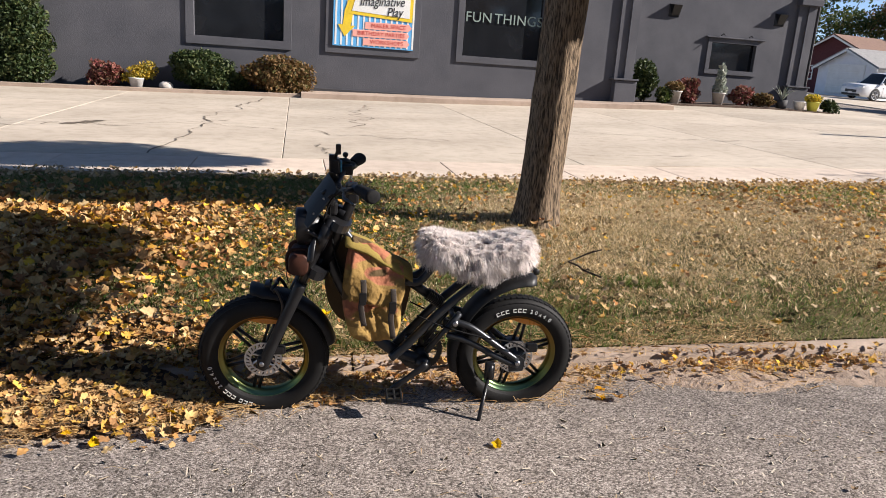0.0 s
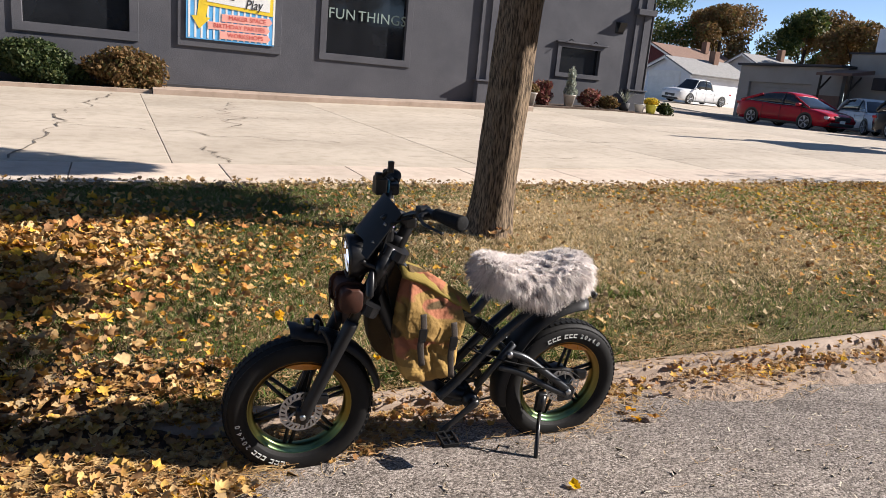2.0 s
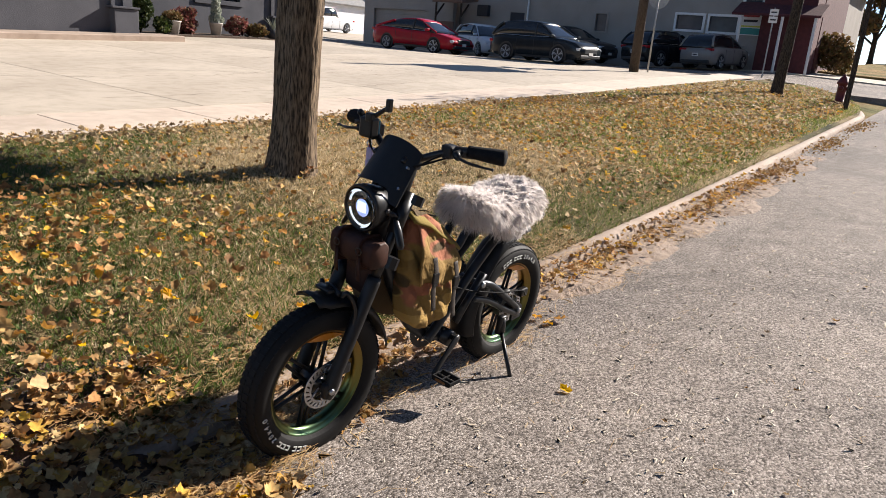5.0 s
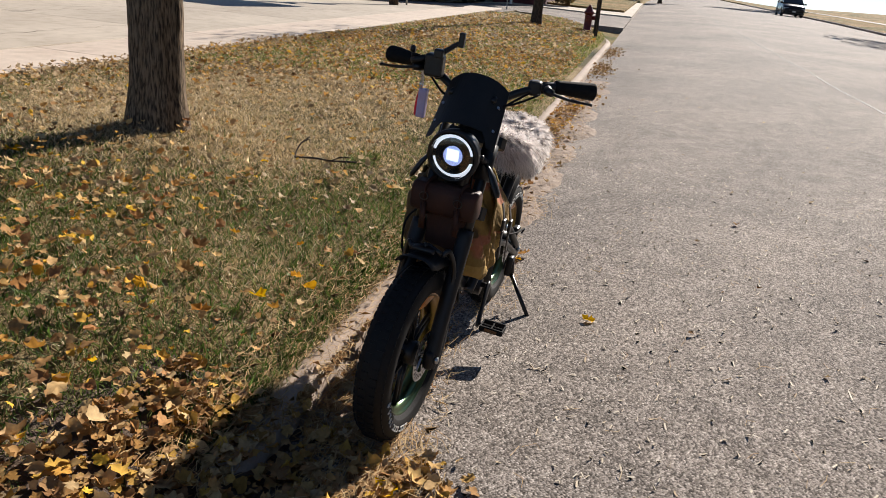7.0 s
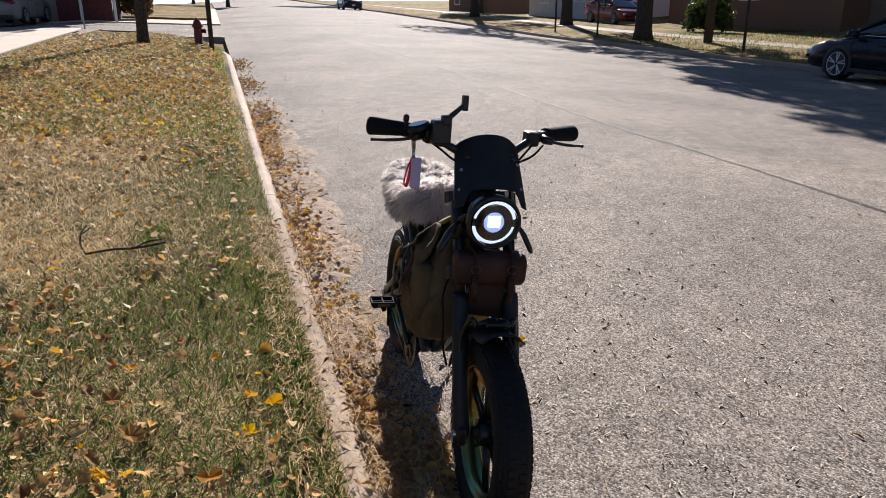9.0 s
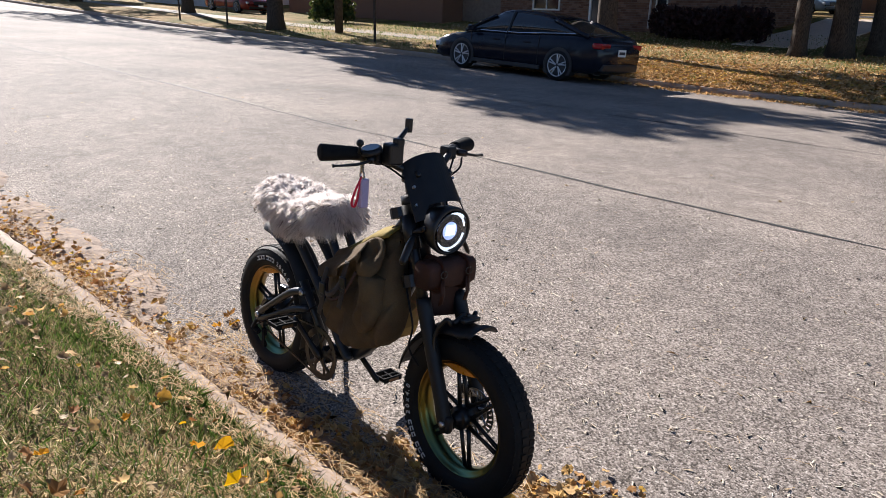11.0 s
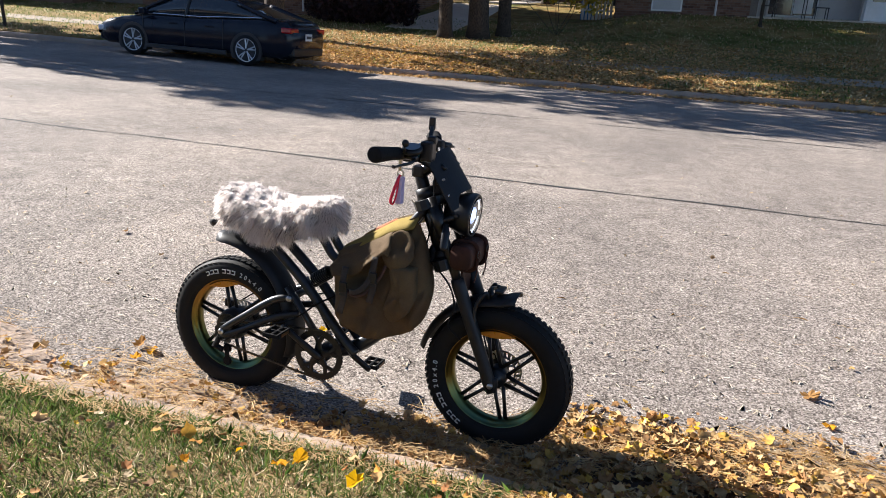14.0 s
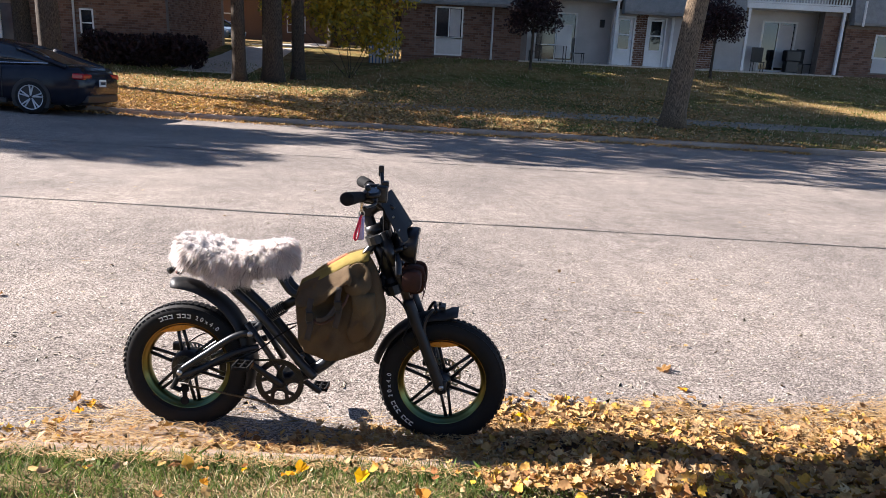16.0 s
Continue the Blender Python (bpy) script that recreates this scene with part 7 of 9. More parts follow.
agave(16.75, 22.7)
pot(17.35, 22.55, 0.2, 0.30, M_WHITE, "plain white pot beside the lime one")
pot(17.85, 22.5, 0.22, 0.32, M_YELLOWPOT, "lime pot heaped with yellow flowers", ([(0, 0, 0.1, 0.3, 0.28, 0.16)], 900, 0.045, M_FLOWER, "blossom"))
shrub("dark_low_shrub", 18.6, 22.6, lumpy(0.38, 0.35, 0.5, 6, 31), 900, 0.055, M_YEW, "low dark shrub at the shop corner", seed=31)


# ---- vehicles ----
def car_wheel(parent, x, y, r, w, side, material):
    C = Matrix.Translation((x, y, r))
    e = new("wheel")
    e.parent = parent
    bm = bmesh.new()
    lathe(bm, [(r * 0.73, -w / 2), (r * 0.9, -w / 2), (r, -w * 0.34), (r, w * 0.34), (r * 0.9, w / 2), (r * 0.73, w / 2)], 32, C)
    part("tyre", bm, M_TYRE, e, smooth=True)
    bm = bmesh.new()
    lathe(bm, [(r * 0.68, side * w * 0.46), (r * 0.75, side * w * 0.5), (r * 0.75, -side * w * 0.3), (r * 0.68, -side * w * 0.2)], 32, C)
    lathe(bm, [(0.0, side * w * 0.42), (r * 0.16, side * w * 0.42), (r * 0.18, side * w * 0.2), (0.0, side * w * 0.2)], 16, C)
    for k in range(5):
        a = 2 * math.pi * k / 5 + 0.2
        for da in (0.05, 0.36):
            tube(bm, [C @ Vector((r * 0.1 * math.cos(a), side * w * 0.38, r * 0.1 * math.sin(a))), C @ Vector((r * 0.73 * math.cos(a + da), side * w * 0.45, r * 0.73 * math.sin(a + da)))], [r * 0.085, r * 0.075], 6, flat=0.6)
    part("rim", bm, material, e, "silver five-spoke rim")
    bm = bmesh.new()
    lathe(bm, [(0.0, side * w * 0.1), (r * 0.73, side * w * 0.1), (r * 0.73, side * w * 0.05), (0.0, side * w * 0.05)], 24, C)
    part("wheel_back", bm, M_DARKTRIM, e)
    return e


def interp_pts(pts, x):
    return float(np.interp(x, [p[0] for p in pts], [p[1] for p in pts]))


def vehicle(name, m, L, W, deck, cabin, wheels, wheel_r, colour, label, category, rim=None):
    """A lofted car body. x forward, y to its left. deck: (x, z) of bonnet, belt and boot; cabin: (x, z) roofline from the
    foot of the rear glass to that of the windscreen."""
    t0 = thing(name, m, label, category)
    rim = rim or M_GALV
    xs = np.linspace(-L / 2, L / 2, 34)
    bm = bmesh.new()
    loops = []
    for x in xs:
        u = abs(x) / (L / 2)
        w = W / 2 * (1 - 0.16 * max(0, (u - 0.72) / 0.28) ** 2.2)
        zb = interp_pts(deck, x)
        z0 = 0.20 + 0.16 * max(0, (u - 0.86) / 0.14) ** 2
        if u > 0.985:
            zb -= 0.06
        half = [(0.55 * w, z0), (0.93 * w, z0 + 0.02), (0.985 * w, z0 + 0.16), (w, z0 + 0.5 * (zb - z0)), (0.985 * w, zb - 0.14), (0.95 * w, zb - 0.04), (0.86 * w, zb), (0.45 * w, zb + 0.022)]
        loops.append([Vector((x, y, z)) for y, z in half] + [Vector((x, -y, z)) for y, z in reversed(half)])
    rings(bm, loops)
    part("body", bm, colour, t0, smooth=True)
    # glasshouse
    c0, c1 = cabin[0][0], cabin[-1][0]
    bm = bmesh.new()
    loops = []
    roof = []
    for x in np.linspace(c0, c1, 22):
        zr, zb = interp_pts(cabin, x), interp_pts(deck, x) - 0.02
        zr = max(zr, zb + 0.012)
        f = (zr - zb) / 0.5
        wb = W / 2 * 0.93
        wt = W / 2 * (0.93 - 0.21 * min(1.0, f))
        half = [(wb, zb), (wb - (wb - wt) * 0.5, zb + 0.52 * (zr - zb)), (wt, zr - 0.05 * min(1, f)), (wt * 0.88, zr), (wt * 0.4, zr + 0.02 * min(1, f))]
        loops.append([Vector((x, y, z)) for y, z in half] + [Vector((x, -y, z)) for y, z in reversed(half)])
        roof.append((x, wt, zr, zb, wb))
    rings(bm, loops)
    part("glasshouse", bm, M_CARGLASS, t0, "dark car glass", smooth=True)
    top = max(z for _, z in cabin)
    rp = [r for r in roof if r[2] > top - 0.16]
    bm = bmesh.new()
    rings(bm, [[Vector((x, y, z + dz)) for y, z in ((wt + 0.008, zr - 0.06), (wt * 0.9, zr + 0.006), (wt * 0.4, zr + 0.028))] + [Vector((x, -y, z + dz)) for y, z in ((wt * 0.4, zr + 0.028), (wt * 0.9, zr + 0.006), (wt + 0.008, zr - 0.06))] for x, wt, zr, zb, wb in rp for dz in (0.0,)])
    part("roof_panel", bm, colour, t0, smooth=True)
    # pillars: front, centre, rear and the window line
    for s in (-1, 1):
        for k, (ia, ib) in enumerate(((21, 21 - next(i for i, r in enumerate(reversed(roof)) if r[2] > top - 0.16)), (0, next(i for i, r in enumerate(roof) if r[2] > top - 0.16)))):
            path = [Vector((roof[i][0], s * (roof[i][1] + 0.006), roof[i][2] - 0.015)) for i in range(min(ia, ib), max(ia, ib) + 1)]
            bm = bmesh.new()
            tube(bm, path, 0.035 if k == 0 else 0.055, 6)
            part("pillar", bm, colour, t0, smooth=True)
        xm = (wheels[0] + wheels[1]) / 2 + 0.02 * L
        i = min(range(22), key=lambda q: abs(roof[q][0] - xm))
        bm = bmesh.new()
        tube(bm, [(xm, s * (roof[i][4] + 0.004), roof[i][3]), (xm - 0.02, s * ((roof[i][4] + roof[i][1]) / 2 + 0.012), (roof[i][2] + roof[i][3]) / 2), (xm - 0.04, s * (roof[i][1] + 0.004), roof[i][2] - 0.04)], 0.032, 6)
        part("centre_pillar", bm, M_DARKTRIM, t0)
        bm = bmesh.new()
        tube(bm, [(r[0], s * (r[4] + 0.006), r[3] + 0.03) for r in roof[2:20]], 0.012, 6)
        part("window_trim", bm, M_CHROME, t0)
        for dx in (0.28, -0.62):
            bm = boxed((xm + dx, s * (W / 2 + 0.006), interp_pts(deck, xm) - 0.17), (0.2, 0.022, 0.03), 0.006)
            part("door_handle", bm, colour, t0)
        bm = boxed((wheels[1] - 0.35, s * (W / 2 + 0.07), interp_pts(deck, wheels[1] - 0.4) + 0.06), (0.16, 0.2, 0.13), 0.03)
        part("door_mirror", bm, colour, t0)
        for xx in (xm, xm - 0.95, xm + 1.05):
            bm = boxed((xx, s * (W / 2 - 0.004), 0.62), (0.010, 0.012, 0.62))
            part("door_gap", bm, M_DARKTRIM, t0)
        bm = boxed((xm, s * (W / 2 - 0.02), 0.24), (wheels[1] - wheels[0] - 2.3 * wheel_r, 0.05, 0.09), 0.01)
        part("sill", bm, M_DARKTRIM, t0)
        for wx in wheels:
            bm = bmesh.new()
            rr = wheel_r * 1.13
            prism(bm, [(wx + rr * math.cos(a), wheel_r + rr * math.sin(a)) for a in np.linspace(-0.55, math.pi + 0.55, 26)], s * (W / 2 - 0.2), s * (W / 2 + 0.004))
            part("wheel_arch", bm, M_DARKTRIM, t0)
            car_wheel(t0, wx, s * (W / 2 - 0.095), wheel_r, 0.22, s, rim)
        zf, zr_ = interp_pts(deck, L / 2 - 0.12), interp_pts(deck, -L / 2 + 0.1)
        b = bmesh.new()
        box(b, (L / 2 - 0.17, s * W * 0.36, zf - 0.13), (0.26, W * 0.19, 0.12), 0.03)
        part("headlamp", b, M_HEADLIGHT, t0, "clear headlamp")
        b = bmesh.new()
        box(b, (-L / 2 + 0.12, s * W * 0.36, zr_ - 0.14), (0.24, W * 0.21, 0.12), 0.03)
        part("tail_lamp", b, M_TAILLIGHT, t0, "red tail lamp")
    part("grille", boxed((L / 2 - 0.03, 0, 0.56), (0.08, W * 0.5, 0.2), 0.02), M_DARKTRIM, t0)
    part("front_bumper", boxed((L / 2 - 0.06, 0, 0.34), (0.14, W * 0.78, 0.14), 0.03), M_DARKTRIM, t0)
    part("rear_bumper", boxed((-L / 2 + 0.05, 0, 0.36), (0.14, W * 0.8, 0.16), 0.03), M_DARKTRIM, t0)
    pl = part("number_plate", boxed((-L / 2 - 0.002, 0, 0.68), (0.02, 0.32, 0.15), 0.004), M_WHITE, t0, "white number plate")
    part("plate_bar", boxed((-L / 2 - 0.014, 0, 0.68), (0.004, 0.24, 0.06)), M_TRIM, pl)
    part("plate_bar", boxed((L / 2 + 0.012, 0, 0.45), (0.01, 0.30, 0.12)), M_WHITE, t0)
    return t0


SEDAN_DECK = [(-2.42, 0.86), (-2.3, 0.99), (-1.7, 1.01), (-0.2, 0.93), (0.9, 0.92), (1.7, 0.82), (2.2, 0.72), (2.42, 0.60)]
SEDAN_CAB = [(-2.1, 0.99), (-1.55, 1.16), (-1.0, 1.34), (-0.5, 1.42), (0.0, 1.44), (0.35, 1.40), (0.8, 1.2), (1.4, 0.91)]
SUV_DECK = [(-2.35, 0.92), (-2.25, 1.06), (-1.5, 1.08), (0.0, 1.05), (0.9, 1.06), (1.6, 1.0), (2.15, 0.88), (2.35, 0.72)]
SUV_CAB = [(-2.28, 1.08), (-2.05, 1.45), (-1.75, 1.63), (-0.8, 1.69), (0.1, 1.66), (0.55, 1.45), (1.15, 1.06)]


def on_ground(x, y, heading, dz=0.0):
    e = 1.2
    d = Vector((math.cos(radians(heading)), math.sin(radians(heading)), 0))
    s = Vector((-d.y, d.x, 0))
    zf, zb = g1(x + d.x * e, y + d.y * e), g1(x - d.x * e, y - d.y * e)
    zl, zr = g1(x + s.x * 0.7, y + s.y * 0.7), g1(x - s.x * 0.7, y - s.y * 0.7)
    X = Vector((d.x, d.y, (zf - zb) / (2 * e))).normalized()
    Y = Vector((s.x, s.y, (zl - zr) / 1.4)).normalized()
    Z = X.cross(Y).normalized()
    Y = Z.cross(X)
    return Matrix(((X.x, Y.x, Z.x, x), (X.y, Y.y, Z.y, y), (X.z, Y.z, Z.z, (zf + zb) / 2 + dz), (0, 0, 0, 1)))


vehicle("sedan", on_ground(9.42, -9.72, 0.0), 4.88, 1.86, SEDAN_DECK, SEDAN_CAB, (-1.42, 1.41), 0.335, paint("dark_blue_paint", (0.003, 0.005, 0.013)), "dark blue-black saloon parked along the far kerb", "car", M_ALLOY)
vehicle("sedan", on_ground(25.6, 22.7, -90.0), 4.75, 1.85, SEDAN_DECK, SEDAN_CAB, (-1.36, 1.36), 0.33, paint("red_paint", (0.35, 0.010, 0.022)), "bright red saloon parked on the concrete", "car", M_ALLOY)
vehicle("suv", on_ground(23.95, 15.4, -97.0) @ Matrix.Scale(0.88, 4), 4.85, 1.9, SUV_DECK, SUV_CAB, (-1.38, 1.4), 0.37, paint("black_paint", (0.012, 0.016, 0.02)), "black crossover parked at the car park's edge", "car", M_ALLOY)
vehicle("suv", on_ground(30.6, 22.6, -122.0) @ Matrix.Scale(0.94, 4), 4.6, 1.85, SUV_DECK, SUV_CAB, (-1.33, 1.35), 0.36, paint("white_paint_car", (0.60, 0.62, 0.64)), "white compact crossover with a black lower half", "car")
vehicle("suv", on_ground(31.6, 18.2, -95.0), 4.6, 1.85, SUV_DECK, SUV_CAB, (-1.33, 1.35), 0.36, paint("black_paint_dull", (0.010, 0.010, 0.012)), "black car standing in the building's shade", "car")
vehicle("suv", on_ground(31.7, 13.4, -20.0) @ Matrix.Scale(0.9, 4), 4.6, 1.85, SUV_DECK, SUV_CAB, (-1.33, 1.35), 0.36, paint("black_paint_shade", (0.010, 0.011, 0.013)), "black crossover parked tail-out by the wall", "car")
vehicle("suv", on_ground(32.0, 11.2, -8.0) @ Matrix.Scale(0.86, 4), 4.6, 1.85, SUV_DECK, SUV_CAB, (-1.33, 1.35), 0.36, paint("grey_paint", (0.22, 0.21, 0.20)), "grey crossover parked tail-out by the wall", "car")
TRUCK_DECK = [(-2.9, 1.08), (-2.85, 1.12), (-0.4, 1.12), (0.3, 1.10), (1.2, 1.10), (2.3, 1.06), (2.8, 0.98), (2.9, 0.8)]
TRUCK_CAB = [(-0.75, 1.1), (-0.65, 1.6), (-0.45, 1.82), (0.3, 1.86), (0.75, 1.8), (1.0, 1.5), (1.35, 1.1)]
vehicle("pickup_truck", on_ground(40.5, 44.4, 186.0), 5.8, 1.95, TRUCK_DECK, TRUCK_CAB, (-1.85, 1.75), 0.39, paint("white_paint_truck", (0.66, 0.67, 0.68)), "white pickup truck in front of a garage", "pickup truck", M_ALLOY)
vehicle("sedan", on_ground(14.2, -43.5, 150.0), 4.7, 1.82, SEDAN_DECK, SEDAN_CAB, (-1.36, 1.36), 0.33, paint("pale_blue_paint", (0.28, 0.38, 0.52)), "pale blue car beyond the trees", "car")
vehicle("sedan", on_ground(37.0, -18.6, 180.0), 4.7, 1.82, SEDAN_DECK, SEDAN_CAB, (-1.36, 1.36), 0.33, paint("maroon_paint", (0.20, 0.03, 0.02)), "dull red car on a shaded drive", "car")
vehicle("suv", on_ground(72.0, -9.3, 180.0), 4.7, 1.85, SUV_DECK, SUV_CAB, (-1.36, 1.36), 0.36, paint("black_paint_far", (0.012, 0.012, 0.014)), "black car parked far along the street", "car")


# ---- buildings across the side street ----
def taupe_block():
    t0 = thing("taupe_building", Matrix.Translation((0.15, 0, 0.55)), "two-storey taupe rendered building in shade with white windows", "building")
    X, z0, H = 34.0, 0.2, 5.6
    holes = [(18.75, 20.7, 4.38, 5.12), (12.7, 13.95, 2.23, 2.88), (11.12, 12.38, 2.21, 2.88), (17.55, 18.15, 1.9, 2.75)]
    part("facade", wall_panel(bmesh.new(), "x", X, 0.3, 9.0, 22.1, z0, H, holes), M_TAUPE, t0)
    part("wing_facade", wall_panel(bmesh.new(), "x", X, 0.3, 22.1, 27.0, z0, 4.05, [(22.4, 23.3, 0.6, 2.6)]), M_TAUPE, t0)
    part("upper_wing", boxed((37.2, 24.0, 4.65), (6, 3.8, 1.2)), M_WHITESIDING, t0, "white clapboard upper wing")
    for k in range(7):
        part("siding_board", boxed((34.19, 24.0, 4.15 + 0.18 * k), (0.03, 3.8, 0.165), 0.004), M_WHITESIDING, t0)
    part("end_wall", boxed((39.0, 9.2, (z0 + H) / 2), (9.7, 0.3, H - z0)), M_TAUPE, t0)
    part("back_wall", boxed((43.8, 18.0, (z0 + 4) / 2), (0.3, 18, 4 - z0)), M_TAUPE, t0)
    part("roof", boxed((38.9, 15.5, H + 0.1), (10.4, 13.6, 0.2), 0.02), M_TRIM, t0)
    part("wing_roof", boxed((38.9, 24.6, 4.1), (10.0, 5.0, 0.08), 0.01), M_TRIM, t0)
    part("eave", boxed((X - 0.15, 15.5, H), (0.5, 13.4, 0.16), 0.02), M_WHITE, t0)
    for a0, a1, zz0, zz1, bars in ((18.75, 20.7, 4.38, 5.12, (("v", 19.72), ("h", 4.75))), (12.7, 13.95, 2.23, 2.88, ()), (11.12, 12.38, 2.21, 2.88, ()), (17.55, 18.15, 1.9, 2.75, ())):
        window("window", t0, "x", X, -1, a0, a1, zz0, zz1, 0.11, M_WHITE if a0 != 17.55 else M_TAUPE, M_WINDOW2, 0.05, bars, inset=0.1)
    window("upper_window", t0, "x", 34.18, -1, 22.35, 23.2, 4.2, 4.95, 0.08, M_WHITE, M_WINDOW2, 0.04, (("h", 4.6),), inset=0.02)
    part("door", boxed((34.1, 22.85, 1.6), (0.1, 0.9, 2.0), 0.01), M_TRIM, t0, "dark steel door")
    b = bmesh.new()
    tube(b, [(33.9, 22.15, 0.4), (33.9, 22.15, 5.4)], 0.05, 8)
    part("down_pipe", b, M_WHITE, t0)
    part("electric_box", boxed((33.85, 25.0, 2.6), (0.3, 0.7, 0.6), 0.02), M_TRIM, t0)
    # corner shop front in dark brick with its porch
    part("corner_front", boxed((34.3, 8.9, 2.6), (1.6, 2.16, 5.2)), M_STOREBRICK, t0, "dark red brick corner")
    part("corner_wall", boxed((38.4, 7.95, 2.6), (6.2, 0.26, 5.2)), M_STOREBRICK, t0)
    b = bmesh.new()
    rings(b, [[Vector((33.7, y, 3.55)), Vector((32.4, y, 3.0)), Vector((32.4, y, 2.9)), Vector((33.8, y, 3.2))] for y in (11.0, 7.4)])
    part("porch_roof", b, M_STOREBRICK, t0, "dark red sloping porch roof")
    for y in (7.6, 8.9, 10.6):
        b = bmesh.new()
        tube(b, [(32.5, y, 0.6), (32.5, y, 2.95)], 0.06, 8)
        part("porch_post", b, M_WHITE, t0)
    part("porch_window", boxed((33.78, 9.3, 1.9), (0.06, 1.0, 1.3), 0.01), M_WINDOW2, t0)
    return t0


taupe_block()


def wall_banner():
    t0 = thing("wall_banner", Matrix.Translation((34.09, 10.53, 3.6)), "white, green and teal printed banner on the taupe wall", "banner")
    part("cloth", boxed((0, 0, 0), (0.03, 0.98, 1.85), 0.005), M_WHITE, t0)
    teal, red = plain("banner_teal", (0.05, 0.28, 0.24), (0.04, 0.24, 0.21), 4, 0.6), plain("banner_red", (0.42, 0.05, 0.04), (0.36, 0.05, 0.04), 4, 0.6)
    part("band", boxed((-0.02, 0, -0.75), (0.012, 0.94, 0.28)), teal, t0)
    part("band", boxed((-0.02, 0, -0.54), (0.012, 0.94, 0.07)), M_YELLOWPOT, t0)
    for z, w, mm in ((0.55, 0.7, M_TRIM), (0.35, 0.5, M_TRIM), (0.05, 0.8, red), (-0.08, 0.7, red), (-0.3, 0.6, M_TRIM)):
        part("print_bar", boxed((-0.02, 0, z), (0.012, w, 0.10)), mm, t0)
    return t0


wall_banner()


def low_garage():
    t0 = thing("flat_roofed_garage", Matrix.Translation((0.1, 0, 0.75)), "low taupe garage with a flat dark roof edge", "garage")
    part("front", wall_panel(bmesh.new(), "x", 33.2, 0.3, 26.6, 33.1, -0.4, 3.1, [(28.4, 32.6, 0.1, 2.2)]), M_TAUPE, t0)
    d = part("roll_door", boxed((33.42, 30.5, 1.15), (0.08, 4.2, 2.1)), M_TAUPE, t0)
    for k in range(6):
        part("door_rib", boxed((33.36, 30.5, 0.3 + 0.33 * k), (0.03, 4.1, 0.05), 0.005), M_TAUPE, d)
    part("side", boxed((36.6, 33.25, 1.35), (6.8, 0.3, 3.5)), M_TAUPE, t0)
    part("roof_edge", boxed((36.4, 30.0, 3.17), (7.0, 6.9, 0.12), 0.02), M_TRIM, t0)
    # little timber porch against the wall
    b = bmesh.new()
    rings(b, [[Vector((33.3, y, 3.0)), Vector((31.7, y, 2.75)), Vector((31.7, y, 2.62)), Vector((33.3, y, 2.8))] for y in (25.0, 27.0)])
    part("porch_roof", b, M_SHINGLE, t0)
    for y in (25.15, 26.85):
        b = bmesh.new()
        tube(b, [(31.9, y, 0.2), (31.9, y, 2.7)], 0.06, 6)
        tube(b, [(31.9, y, 1.9), (32.6, y, 2.6)], 0.05, 6)
        part("porch_post", b, M_BARK2, t0)
    part("screen_fence", boxed((32.2, 26.6, 0.9), (0.06, 1.6, 1.5)), M_SHINGLE, t0)
    return t0


low_garage()


def gabled(name, x, y, w, d, h, ridge, rot, wall_m, roof_m, label, door=False, zb=0.0, windows=()):
    """A small gabled house: gable ends look along local -y."""
    zb += 0.0165 * (y - 5) + 0.012 * (min(x, 65) - 5) if y > 0 else -0.1
    t0 = thing(name, Matrix.Translation((x, y, zb)) @ Matrix.Rotation(radians(rot), 4, "Z"), label, "garage" if door else "house")
    b = bmesh.new()
    rings(b, [[Vector((-w / 2, yy, -0.6)), Vector((w / 2, yy, -0.6)), Vector((w / 2, yy, h)), Vector((0, yy, h + ridge)), Vector((-w / 2, yy, h))] for yy in (-d / 2, d / 2)])
    part("shell", b, wall_m, t0)
    for s in (-1, 1):
        b = bmesh.new()
        L = math.hypot(w / 2, ridge)
        nrm = Vector((s * ridge, 0, w / 2)).normalized()
        pts = [Vector((0, 0, h + ridge)), Vector((s * (w / 2 + 0.35), 0, h - 0.35 * ridge / (w / 2)))]
        rings(b, [[pts[0] + Vector((0, yy, 0)) + nrm * 0.02, pts[1] + Vector((0, yy, 0)) + nrm * 0.02, pts[1] + Vector((0, yy, 0)) + nrm * 0.16, pts[0] + Vector((0, yy, 0)) + nrm * 0.16] for yy in (-d / 2 - 0.35, d / 2 + 0.35)])
        part("roof_slope", b, roof_m, t0)
        b = bmesh.new()
        for yy in (-d / 2 - 0.36,):
            rings(b, [[pts[0] + Vector((0, yy, -0.12)), pts[0] + Vector((0, yy, 0.05)), pts[0] + Vector((0, yy - 0.04, 0.05)), pts[0] + Vector((0, yy - 0.04, -0.12))], [pts[1] + Vector((0, yy, -0.12)), pts[1] + Vector((0, yy, 0.05)), pts[1] + Vector((0, yy - 0.04, 0.05)), pts[1] + Vector((0, yy - 0.04, -0.12))]])
        part("barge_board", b, M_WHITE, t0)
    if door:
        dd = part("garage_door", boxed((0, -d / 2 - 0.03, 1.1), (min(w * 0.62, 4.9), 0.06, 2.2), 0.01), M_WHITE, t0)
        for k in range(4):
            part("door_panel", boxed((0, -d / 2 - 0.07, 0.3 + 0.54 * k), (min(w * 0.6, 4.7), 0.03, 0.46), 0.01), M_WHITE, dd)
    for wx, wz, ww, wh in windows:
        window("window", t0, "y", -d / 2, -1, wx - ww / 2, wx + ww / 2, wz - wh / 2, wz + wh / 2, 0.09, M_WHITE, M_WINDOW2, 0.05, (("h", wz),), inset=0.02)
    part("chimney", boxed((w * 0.1, d * 0.2, h + ridge + 0.3), (0.6, 0.6, 1.2), 0.02), M_BRICK, t0)
    return t0


